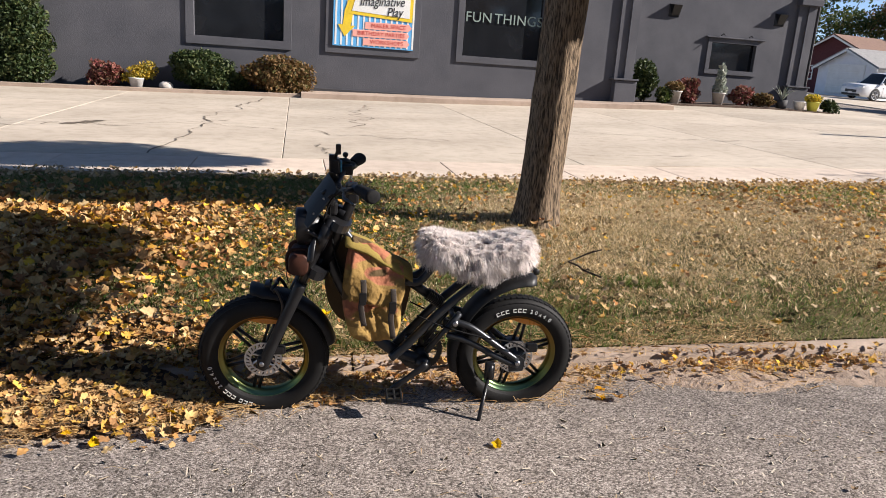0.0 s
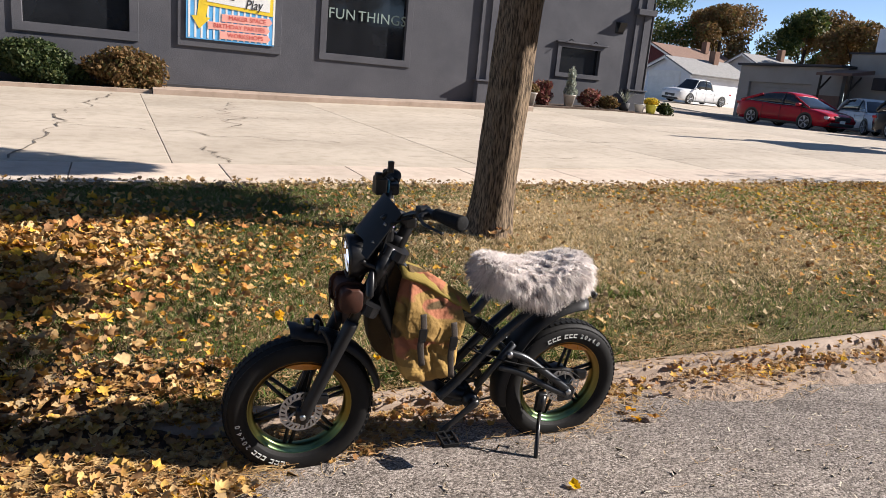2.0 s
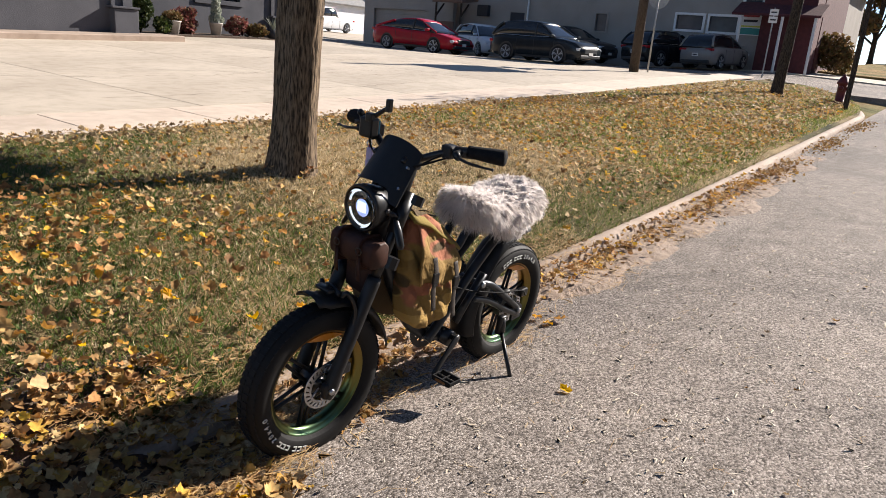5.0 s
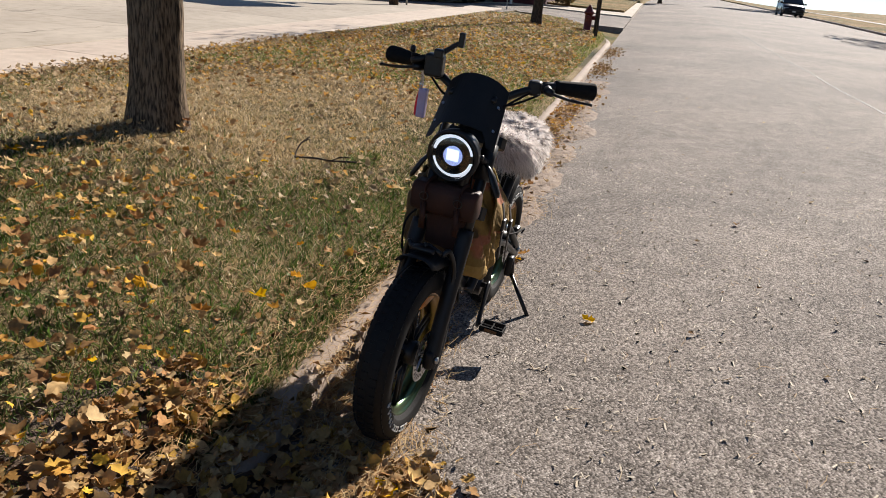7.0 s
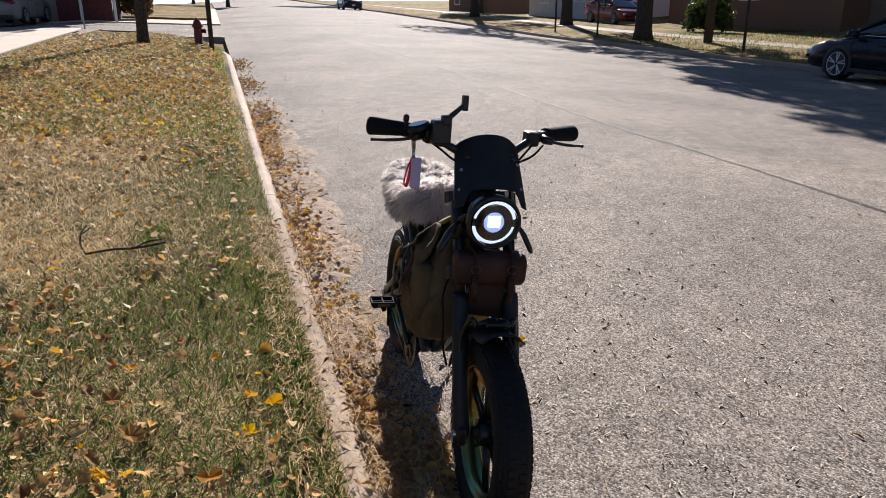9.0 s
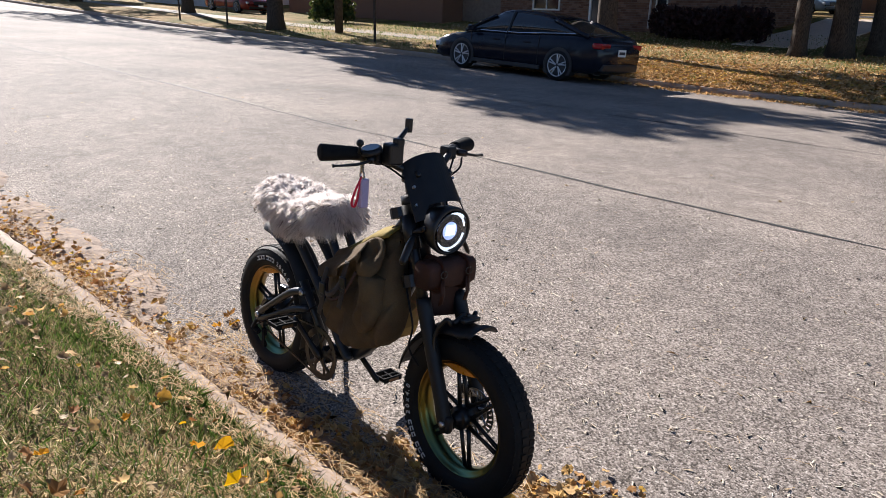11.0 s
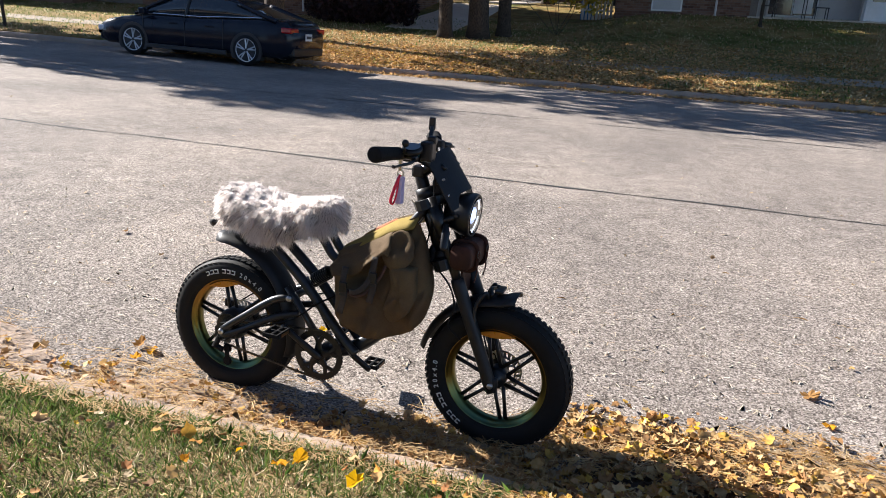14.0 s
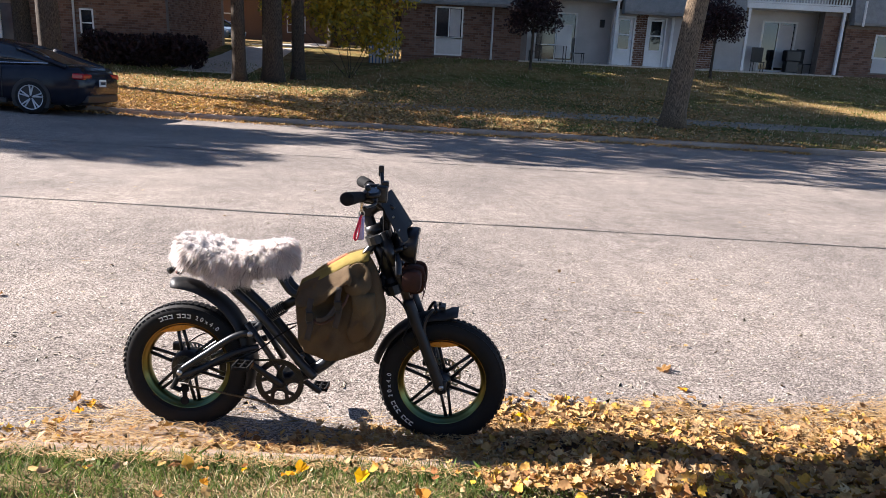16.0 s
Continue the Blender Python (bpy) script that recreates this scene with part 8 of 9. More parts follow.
gabled("white_garage", 44.6, 49.3, 5.6, 7.0, 2.0, 1.25, -85, M_WHITESIDING, M_GREYSHINGLE, "white gabled garage with a grey roof", True, 0.45)
gabled("brown_roofed_house", 55.0, 62.5, 9.0, 11.0, 2.8, 2.1, -78, M_STOREBRICK, M_SHINGLE, "brick house with a brown shingle roof", False, 0.5, ((-2.5, 1.5, 1.2, 1.2),))
gabled("grey_house", 62.5, 58.5, 7.0, 7.0, 2.9, 1.8, -85, M_SIDING, M_GREYSHINGLE, "grey house behind the garages", False, 0.5, ((-2.0, 1.6, 1.2, 1.2), (2.0, 1.6, 1.2, 1.2)))
gabled("street_house", 50.0, 13.0, 8.5, 9.0, 4.8, 2.6, -90, M_TAUPE, M_GREYSHINGLE, "shaded two-storey house with white shutters", False, 0.7, ((-2.0, 1.9, 1.3, 1.5), (2.0, 1.9, 1.3, 1.5), (-2.0, 4.2, 1.2, 1.2), (2.0, 4.2, 1.2, 1.2)))
gabled("street_house", 66.0, 16.0, 9.0, 9.0, 4.5, 2.6, -90, M_SIDING, M_SHINGLE, "pale house farther along the street", False, 0.9, ((-2.0, 1.9, 1.3, 1.5), (2.0, 1.9, 1.3, 1.5)))
gabled("street_house", 31.0, -27.0, 13.0, 9.0, 3.0, 2.3, 180, M_BRICK, M_SHINGLE, "low brick house in deep tree shade", False, 1.2, ((-3.5, 1.6, 1.6, 1.2), (0.5, 1.6, 1.4, 1.2), (4.2, 1.6, 1.6, 1.2)))
gabled("street_house", 50.0, -26.0, 12.0, 9.0, 3.2, 2.3, 180, M_SIDING, M_GREYSHINGLE, "grey house across the street", False, 1.4, ((-3.0, 1.6, 1.6, 1.2), (3.0, 1.6, 1.6, 1.2)))
gabled("street_house", 11.0, -62.0, 22.0, 9.0, 3.6, 2.3, 180, M_BRICK, M_SHINGLE, "long low brick house beyond the drive", False, 1.4, ((-6.0, 1.6, 1.6, 1.2), (0.0, 1.6, 1.4, 1.2), (6.0, 1.6, 1.6, 1.2)))
gabled("street_house", 72.0, -26.0, 12.0, 9.0, 3.2, 2.3, 180, M_BRICK, M_SHINGLE, "brick house farther along the street", False, 1.6, ((-3.0, 1.6, 1.6, 1.2), (3.0, 1.6, 1.6, 1.2)))


# ---- the apartment building ----
def brick_field(parent, axis, at, out, a0, a1, z0, z1, holes, material, seed=0, bl=0.25, bh=0.095):
    """Courses of raised bricks on a wall, left open at the holes, joined as one part."""
    rng = np.random.default_rng(seed)
    verts, faces = [], []
    rows = int((z1 - z0) / bh)
    for r in range(rows):
        z = z0 + r * bh
        off = (r % 2) * bl / 2
        k = a0 - off
        while k < a1:
            b0, b1 = max(k + 0.008, a0), min(k + bl - 0.008, a1)
            if b1 - b0 > 0.05 and not any(h[0] - 0.02 < (b0 + b1) / 2 < h[1] + 0.02 and h[2] - 0.02 < z + bh / 2 < h[3] + 0.02 for h in holes):
                e = out * (0.010 + 0.006 * rng.random())
                zz0, zz1 = z + 0.007, z + bh - 0.007
                q = [(b0, zz0), (b1, zz0), (b1, zz1), (b0, zz1)]
                n = len(verts)
                for dep in (0.0, e):
                    for a, zz in q:
                        verts.append((a, at + dep, zz) if axis == "y" else (at + dep, a, zz))
                faces += [(n + 4, n + 5, n + 6, n + 7), (n, n + 1, n + 5, n + 4), (n + 1, n + 2, n + 6, n + 5), (n + 2, n + 3, n + 7, n + 6), (n + 3, n, n + 4, n + 7)]
            k += bl
    ob = mesh_part("brickwork", verts, faces, material, parent)
    ob["kind"] = "stuff"
    return ob


def railing(parent, x0, x1, y, z, h=1.0):
    r = new("balcony_rail")
    r.parent = parent
    for zz in (z + 0.1, z + h):
        part("rail", boxed(((x0 + x1) / 2, y, zz), (x1 - x0, 0.06, 0.07), 0.006), M_WHITE, r)
    n = int((x1 - x0) / 0.13)
    for k in range(n + 1):
        part("baluster", boxed((x0 + (x1 - x0) * k / n, y, z + 0.1 + (h - 0.1) / 2), (0.04, 0.04, h - 0.1)), M_WHITE, r)
    return r


def apartments():
    t0 = thing("apartment_building", Matrix.Identity(4), "two-storey brick and pale siding apartment building with balconies", "apartment building")
    Y, zf, zt = -26.5, 1.26, 3.5
    # brick end bay with its tall window, brick piers, siding in the recessed porches
    part("end_bay", wall_panel(bmesh.new(), "y", Y, -0.3, -4.06, 1.15, 0.2, zt, [(-1.44, -0.32, 1.34, 3.31)]), M_MORTAR, t0)
    brick_field(t0, "y", Y, 1, -4.06, 1.15, 0.6, zt, [(-1.5, -0.26, 1.28, 3.36)], M_BRICK, 1)
    part("end_wall", boxed((1.0, Y - 4.3, 2.2), (0.28, 8.0, 4.2)), M_MORTAR, t0)
    brick_field(t0, "x", 1.14, 1, Y - 8.2, Y, 0.6, zt, [], M_BRICK, 2)
    w = window("window", t0, "y", Y, 1, -1.42, -0.34, 2.08, 3.26, 0.07, M_WHITE, M_WINDOW, 0.05, (("v", -0.88),), inset=0.06)
    part("curtain", boxed((-1.15, Y - 0.045, 2.67), (0.46, 0.012, 1.14), 0.004), M_SIDING, w, "pale drawn curtain")
    part("window_panel", boxed((-0.88, Y - 0.02, 1.68), (1.08, 0.08, 0.66), 0.01), M_SIDING, w, "pale grey panel under the window")
    part("panel_frame", frame_bm("y", Y, -1.42, -0.34, 1.36, 2.0, 0.06, 0.05, 1), M_WHITE, w)
    b = bmesh.new()
    tube(b, [(-2.77, Y + 0.07, 0.9), (-2.77, Y + 0.07, 3.5)], 0.045, 8)
    part("down_pipe", b, M_SIDING, t0)
    # first recessed porch
    part("porch_wall", wall_panel(bmesh.new(), "y", Y - 1.3, -0.3, -8.4, -4.06, 0.6, 6.2, [(-6.66, -4.9, 1.34, 3.33)]), M_SIDING, t0)
    for k in range(19):
        part("siding_board", boxed((-7.55, Y - 1.28, 1.36 + 0.13 * k), (1.6, 0.03, 0.12), 0.004), M_SIDING, t0)
    d = window("patio_door", t0, "y", Y - 1.3, 1, -6.66, -4.9, 1.34, 3.33, 0.07, M_WHITE, M_WINDOW, 0.05, (("v", -5.8),), inset=0.06)
    # white sheet just behind the glass, short of the door's head
    part("curtain", boxed((-6.2, Y - 1.345, 2.15), (0.7, 0.012, 1.5), 0.004), M_WHITE, d, "pale sheet behind the glass")
    lamp = bmesh.new()
    box(lamp, (-7.85, Y - 1.2, 3.0), (0.2, 0.14, 0.34), 0.02)
    part("porch_lamp", lamp, M_TRIM, t0, "black porch lantern")
    part("side_wall", boxed((-4.2, Y - 0.75, 2.3), (0.28, 1.2, 3.3)), M_MORTAR, t0)
    # the two front doors between brick piers
    part("door_wall", wall_panel(bmesh.new(), "y", Y - 0.3, -0.3, -12.85, -8.12, 0.6, 3.6, [(-9.03, -8.27, 1.28, 3.26), (-10.43, -9.69, 1.28, 3.26)]), M_SIDING, t0)
    for x0, x1, sd in ((-9.65, -9.12, 4), (-12.8, -11.75, 5)):
        brick_field(t0, "y", Y - 0.295, 1, x0, x1, 0.9, 3.5, [], M_BRICK, sd)
    for x0, x1 in ((-9.03, -8.27), (-10.43, -9.69)):
        xc = (x0 + x1) / 2
        d = part("door", boxed((xc, Y - 0.36, zf + 1.0), (x1 - x0 - 0.01, 0.06, 1.98), 0.01), M_WHITE, t0, "white storm door with a glass upper half")
        part("door_frame", frame_bm("y", Y - 0.3, x0, x1, 1.28, 3.26, 0.07, 0.05, 1), M_WHITE, d)
        for z0, z1 in ((1.95, 2.52), (2.58, 3.16)):
            part("door_pane", boxed((xc, Y - 0.33, (z0 + z1) / 2), (0.46, 0.03, z1 - z0), 0.006), M_WINDOW, d)
        b = bmesh.new()
        tube(b, [(x0 + 0.07, Y - 0.28, zf + 0.92), (x0 + 0.07, Y - 0.28, zf + 1.08)], 0.014, 6)
        part("door_handle", b, M_STEEL, d)
    part("corner_board", boxed((-11.62, Y - 0.25, 2.3), (0.14, 0.12, 2.1), 0.006), M_WHITE, t0)
    part("corner_board", boxed((-10.75, Y - 0.25, 2.3), (0.12, 0.12, 2.1), 0.006), M_WHITE, t0)
    # second recessed porch under its balcony
    part("porch_wall", wall_panel(bmesh.new(), "y", Y - 1.2, -0.3, -18.0, -12.85, 0.6, 6.2, [(-16.72, -15.26, 1.34, 3.4)]), M_SIDING, t0)
    for k in range(20):
        part("siding_board", boxed((-14.05, Y - 1.18, 1.34 + 0.13 * k), (2.25, 0.03, 0.12), 0.004), M_SIDING, t0)
    d = window("patio_door", t0, "y", Y - 1.2, 1, -16.72, -15.26, 1.34, 3.4, 0.08, M_WHITE, M_WINDOW, 0.05, (("v", -15.98),), inset=0.06)
    part("curtain", boxed((-16.35, Y - 1.245, 2.4), (0.66, 0.012, 1.9), 0.004), M_SIDING, d, "pale drawn curtain")
    part("brick_pier", boxed((-17.75, Y - 0.3, 2.3), (0.75, 0.5, 3.4)), M_MORTAR, t0)
    brick_field(t0, "y", Y - 0.045, 1, -18.1, -17.4, 0.9, 3.8, [], M_BRICK, 7)
    part("west_bay", wall_panel(bmesh.new(), "y", Y, -0.3, -28.0, -18.4, 0.2, 3.6, [(-21.2, -19.84, 1.42, 3.02)]), M_MORTAR, t0)
    brick_field(t0, "y", Y, 1, -24.0, -18.4, 0.6, 3.35, [(-21.25, -19.8, 1.36, 3.08)], M_BRICK, 6)
    w = window("window", t0, "y", Y, 1, -21.2, -19.84, 2.1, 3.0, 0.07, M_WHITE, M_WINDOW, 0.05, (("v", -20.5),), inset=0.06)
    part("window_panel", boxed((-20.52, Y - 0.02, 1.74), (1.36, 0.08, 0.64), 0.01), M_SIDING, w, "pale grey panel under the window")
    # balconies with a white beam, decks, posts
    for x0, x1 in ((-8.3, -4.1), (-18.36, -13.77)):
        part("deck", boxed(((x0 + x1) / 2, Y - 0.6, 4.02), (x1 - x0, 1.5, 0.22), 0.01), M_WHITE, t0)
        railing(t0, x0, x1, Y + 0.12, 4.08)
    for x in (-8.17, -13.95, -18.17):
        part("porch_post", boxed((x, Y + 0.06, (zf + 3.92) / 2), (0.12, 0.12, 3.92 - zf), 0.006), M_WHITE, t0)
    # grey shingled mansard hung between the balconies
    for x0, x1 in ((-4.0, 1.5), (-13.7, -8.4), (-28.0, -18.5)):
        b = bmesh.new()
        rings(b, [[Vector((x, Y + 0.35, 3.4)), Vector((x, Y + 0.38, 3.52)), Vector((x, Y - 0.3, 6.4)), Vector((x, Y - 0.5, 6.4)), Vector((x, Y - 0.1, 3.4))] for x in (x0, x1)])
        part("mansard", b, M_GREYSHINGLE, t0, "dark grey shingled mansard")
    b = bmesh.new()
    tube(b, [(-18.85, Y + 0.42, 4.4), (-18.87, Y + 0.42, 3.35)], 0.05, 8)
    part("down_pipe", b, M_WHITE, t0)
    part("porch_slab", boxed((-11.2, Y - 0.5, zf - 0.12), (14.4, 1.9, 0.2), 0.01), M_WALK, t0)
    part("roof", boxed((-13.2, Y - 4.6, 6.45), (30.0, 9.0, 0.2), 0.02), M_GREYSHINGLE, t0)
    part("back_wall", boxed((-13.2, Y - 8.5, 3.2), (29, 0.3, 6.4)), M_MORTAR, t0)
    return t0


apartments()


def brick_house():
    t0 = thing("brick_house", Matrix.Identity(4), "brick apartment end with a dark hedge before it", "house")
    Y = -24.0
    holes = [(13.3, 13.72, 1.44, 2.38), (16.0, 16.9, 0.7, 2.5), (18.6, 20.0, 1.4, 2.6)]
    part("front", wall_panel(bmesh.new(), "y", Y, -0.3, 10.4, 30.0, 0.0, 5.6, holes), M_MORTAR, t0)
    brick_field(t0, "y", Y, 1, 10.4, 22.0, 0.4, 4.4, [(a - 0.06, b_ + 0.06, c - 0.06, d + 0.06) for a, b_, c, d in holes], M_BRICK, 8)
    window("window", t0, "y", Y, 1, 13.3, 13.72, 1.44, 2.38, 0.06, M_WHITE, M_WINDOW, 0.04, (("h", 1.9),), inset=0.05)
    window("window", t0, "y", Y, 1, 18.6, 20.0, 1.4, 2.6, 0.07, M_WHITE, M_WINDOW, 0.04, (("v", 19.3),), inset=0.05)
    part("side", boxed((10.55, Y - 4.4, 2.8), (0.3, 8.2, 5.6)), M_MORTAR, t0)
    brick_field(t0, "x", 10.4, -1, -32.0, -24.3, 0.4, 4.4, [], M_BRICK, 9)
    d = part("door", boxed((16.45, Y - 0.05, 1.6), (0.88, 0.08, 1.8), 0.01), M_WINDOW2, t0, "dark glazed door")
    for x in (16.0, 16.9):
        part("door_jamb", boxed((x, Y + 0.03, 1.6), (0.1, 0.08, 1.9), 0.006), M_WHITE, d)
    b = bmesh.new()
    tube(b, [(14.0, Y + 0.07, 0.7), (13.95, Y + 0.07, 4.6)], 0.045, 8)
    part("down_pipe", b, M_SIDING, t0)
    part("roof", boxed((20.0, Y - 4.0, 5.7), (19.8, 10.0, 0.2), 0.02), M_GREYSHINGLE, t0)
    return t0


brick_house()
shrub("clipped_hedge", 10.8, -22.6, [(-1.9 + 0.48 * k, 0.15 * math.sin(k * 2), 0.62 + 0.05 * math.sin(k), 0.5, 0.5, 0.62) for k in range(9)], 9000, 0.08, M_CROWN_P, "long dark clipped hedge beside the brick house", "hedge", seed=50)
drive = sheet("driveway", np.linspace(6.8, 9.6, 6), np.linspace(-60, -22, 12), lambda X, Y: gz(X, Y) + 0.02, M_WALK, "pale concrete drive between the houses", "driveway", 0.1)
for k, (x, y) in enumerate(((-4.2, -24.0), (-11.65, -24.0))):
    LP = [((0, 0, 1.3), (0.5, 0.1, 2.0), 0.025), ((0, 0, 1.35), (-0.5, 0.15, 2.1), 0.025), ((0, 0, 1.4), (0.1, -0.3, 2.4), 0.02)]
    tree("purple_plum", x, y, 0.06, 1.9, LP, crown_on(LP, 0.62) + [(0, 0, 2.3, 1.0, 0.7, 0.9), (0.6, 0, 1.75, 0.6, 0.5, 0.45), (-0.65, 0, 1.9, 0.6, 0.5, 0.5)], 4600, 0.06, M_BARK2, M_CROWN_P, "small purple-leaved tree on the lawn", seed=60 + k)
shrub("yellow_shrub", 3.0, -22.4, [(0, 0, 2.2, 1.7, 0.9, 1.1), (-1.1, 0, 1.6, 1.0, 0.7, 0.9), (1.0, 0, 2.7, 1.1, 0.8, 0.9), (2.6, 0.4, 2.6, 0.8, 0.6, 0.9), (0.2, 0, 3.4, 1.6, 0.8, 0.9), (-1.5, 0, 3.2, 1.2, 0.7, 0.9)], 5200, 0.095, M_CROWN_Y, "loose yellow-leaved shrub under the trees", seed=61)


def bin_and_fence():
    t0 = thing("wheeled_bin", Matrix.Translation((2.4, -28.2, g1(2.4, -28.2))), "blue wheeled bin beside a slatted fence", "bin")
    part("body", boxed((0, 0, 0.5), (0.55, 0.6, 1.0), 0.05), plain("bin_blue", (0.03, 0.14, 0.35), (0.025, 0.11, 0.3), 6, 0.5), t0)
    part("lid", boxed((0, 0.02, 1.04), (0.6, 0.68, 0.08), 0.02), plain("bin_lid", (0.03, 0.12, 0.32), (0.025, 0.10, 0.28), 6, 0.5), t0)
    f = thing("slatted_fence", Matrix.Translation((1.95, -27.6, g1(1.95, -27.6))), "pale weathered slatted fence by the bin", "fence")
    for k in range(9):
        part("slat", boxed((-0.6 + 0.15 * k, 0, 0.75), (0.1, 0.025, 1.5), 0.006), M_SIDING, f)
    for z in (0.4, 1.2):
        part("fence_rail", boxed((0, -0.03, z), (1.4, 0.04, 0.08), 0.006), M_SIDING, f)


bin_and_fence()


def patio_set():
    z = 1.24
    t = thing("patio_table", Matrix.Translation((-5.55, -26.9, z)), "pale patio table on the porch", "table")
    part("tabletop", boxed((0, 0, 0.72), (1.3, 0.8, 0.04), 0.01), M_WHITE, t)
    for sx_ in (-0.55, 0.55):
        for sy_ in (-0.32, 0.32):
            b = bmesh.new()
            tube(b, [(sx_, sy_, 0.0), (sx_, sy_, 0.71)], 0.02, 6)
            part("leg", b, M_BLACK, t)
    c = None
    for x, y, rot in ((-4.75, -26.9, 80), (-6.7, -26.9, -90), (-17.0, -27.0, 200), (-14.9, -27.0, 170)):
        m = Matrix.Translation((x, y, z)) @ Matrix.Rotation(radians(rot), 4, "Z")
        if c is None:
            c = thing("patio_chair", m, "dark mesh patio chair on the porch", "chair", "patio chairs")
            part("seat", boxed((0, 0, 0.42), (0.5, 0.5, 0.04), 0.01), M_BLACK, c)
            part("backrest", boxed((0, 0.25, 0.75), (0.5, 0.04, 0.62), 0.01), M_BLACK, c)
            for sx_ in (-0.22, 0.22):
                for sy_ in (-0.22, 0.22):
                    b = bmesh.new()
                    tube(b, [(sx_, sy_, 0.0), (sx_, sy_, 0.42)], 0.018, 6)
                    part("leg", b, M_BLACK, c)
        else:
            copy_thing(c, m)
    g = thing("grill", Matrix.Translation((-16.4, -26.95, z)), "black covered grill on the porch", "grill")
    part("box", boxed((0, 0, 0.75), (0.7, 0.45, 0.5), 0.06), M_BLACK, g)
    part("stand", boxed((0, 0, 0.28), (0.55, 0.38, 0.5), 0.01), M_BLACK, g)


patio_set()


# ---- street furniture ----
def utility_pole(x, y, r, h, label, lean=0.0):
    t0 = thing("utility_pole", Matrix.Translation((x, y, g1(x, y))) @ Matrix.Rotation(radians(lean), 4, "Y"), label, "pole")
    b = bmesh.new()
    tube(b, [(0, 0, -0.2), (0, 0, h * 0.5), (0, 0, h)], [r, r * 0.9, r * 0.75], 14)
    part("pole", b, M_WOODPOLE, t0, smooth=True)
    return t0


pole = utility_pole(21.9, 10.85, 0.16, 5.8, "brown utility pole at the edge of the car park")
blue = plain("sign_sky_blue", (0.05, 0.28, 0.55), (0.045, 0.24, 0.5), 5, 0.4)
pb = thing("shop_sign", Matrix.Translation((21.88, 10.4, 4.86)), "blue box sign on the utility pole", "sign")
part("sign_box", boxed((0, -0.1, 0), (0.25, 1.9, 1.3), 0.02), blue, pb)
for k, (yy, zz, w, mm) in enumerate(((0.3, -0.35, 0.5, M_TAILLIGHT), (-0.4, -0.38, 0.6, M_WHITE), (0.0, 0.0, 1.2, M_WHITE), (-0.75, -0.3, 0.25, M_REFLECT))):
    part("sign_mark", boxed((-0.13, yy, zz), (0.012, w, 0.16), 0.003), mm, pb)
part("bracket", boxed((0.1, 0.3, 0.0), (0.3, 0.1, 0.1), 0.01), M_BLACK, pb)


def street_sign(x, y):
    t0 = thing("street_sign", Matrix.Translation((x, y, g1(x, y))), "galvanised post with two dark red street blades and a round disc", "street sign")
    b = bmesh.new()
    tube(b, [(0, 0, -0.2), (0, 0, 3.3)], 0.03, 8)
    part("post", b, M_GALV, t0, smooth=True)
    dark = plain("street_blade", (0.10, 0.02, 0.04), (0.08, 0.02, 0.03), 6, 0.5)
    for z, L, ang in ((3.15, 1.1, 80), (2.9, 0.75, 10)):
        bl = part("blade", boxed((0, 0, 0), (0.02, L, 0.2), 0.004), dark, t0, m=None)
        bl.matrix_local = Matrix.Translation((0, 0, z)) @ Matrix.Rotation(radians(ang - 80), 4, "Z")
        w = part("writing_bar", boxed((-0.014, 0, 0), (0.004, L * 0.7, 0.09)), M_WHITE, bl)
    b = bmesh.new()
    lathe(b, [(0.0, 0.0), (0.33, 0.0), (0.33, 0.01), (0.0, 0.01)], 28, Matrix.Translation((0.05, 0, 2.35)) @ Matrix.Rotation(radians(90), 4, "Z"))
    part("disc", b, M_GALV, t0, "round sign disc seen from behind")
    return t0


street_sign(22.5, 10.6)


def notice_post(x, y, h=2.4):
    t0 = thing("parking_sign", Matrix.Translation((x, y, g1(x, y))), "small white parking notice on a thin post", "sign")
    b = bmesh.new()
    tube(b, [(0, 0, -0.2), (0, 0, h)], 0.025, 8)
    part("post", b, M_GALV, t0)
    for z in (h - 0.16, h - 0.42):
        p = part("plate", boxed((-0.03, 0, z), (0.01, 0.3, 0.22), 0.003), M_WHITE, t0)
        part("writing_bar", boxed((-0.038, 0, z), (0.004, 0.2, 0.05)), M_TRIM, p)
    return t0


notice_post(27.5, 8.1)


def hydrant(x, y):
    t0 = thing("fire_hydrant", Matrix.Translation((x, y, g1(x, y))), "dark red cast-iron fire hydrant in the grass", "fire hydrant")
    b = bmesh.new()
    lathe(b, [(0.0, -0.05), (0.15, -0.05), (0.15, 0.03), (0.10, 0.05), (0.095, 0.42), (0.13, 0.44), (0.13, 0.48), (0.11, 0.5), (0.08, 0.58), (0.035, 0.62), (0.03, 0.66), (0.0, 0.66)], 20, Matrix.Rotation(radians(90), 4, "X"))
    part("barrel", b, M_HYDRANT, t0, smooth=True)
    for d in ((1, 0), (-1, 0), (0, -1)):
        b = bmesh.new()
        tube(b, [(0.08 * d[0], 0.08 * d[1], 0.34), (0.16 * d[0], 0.16 * d[1], 0.34), (0.165 * d[0], 0.165 * d[1], 0.34), (0.2 * d[0], 0.2 * d[1], 0.34)], [0.05, 0.05, 0.062, 0.05], 12)
        part("nozzle", b, M_HYDRANT, t0, smooth=True)
    return t0


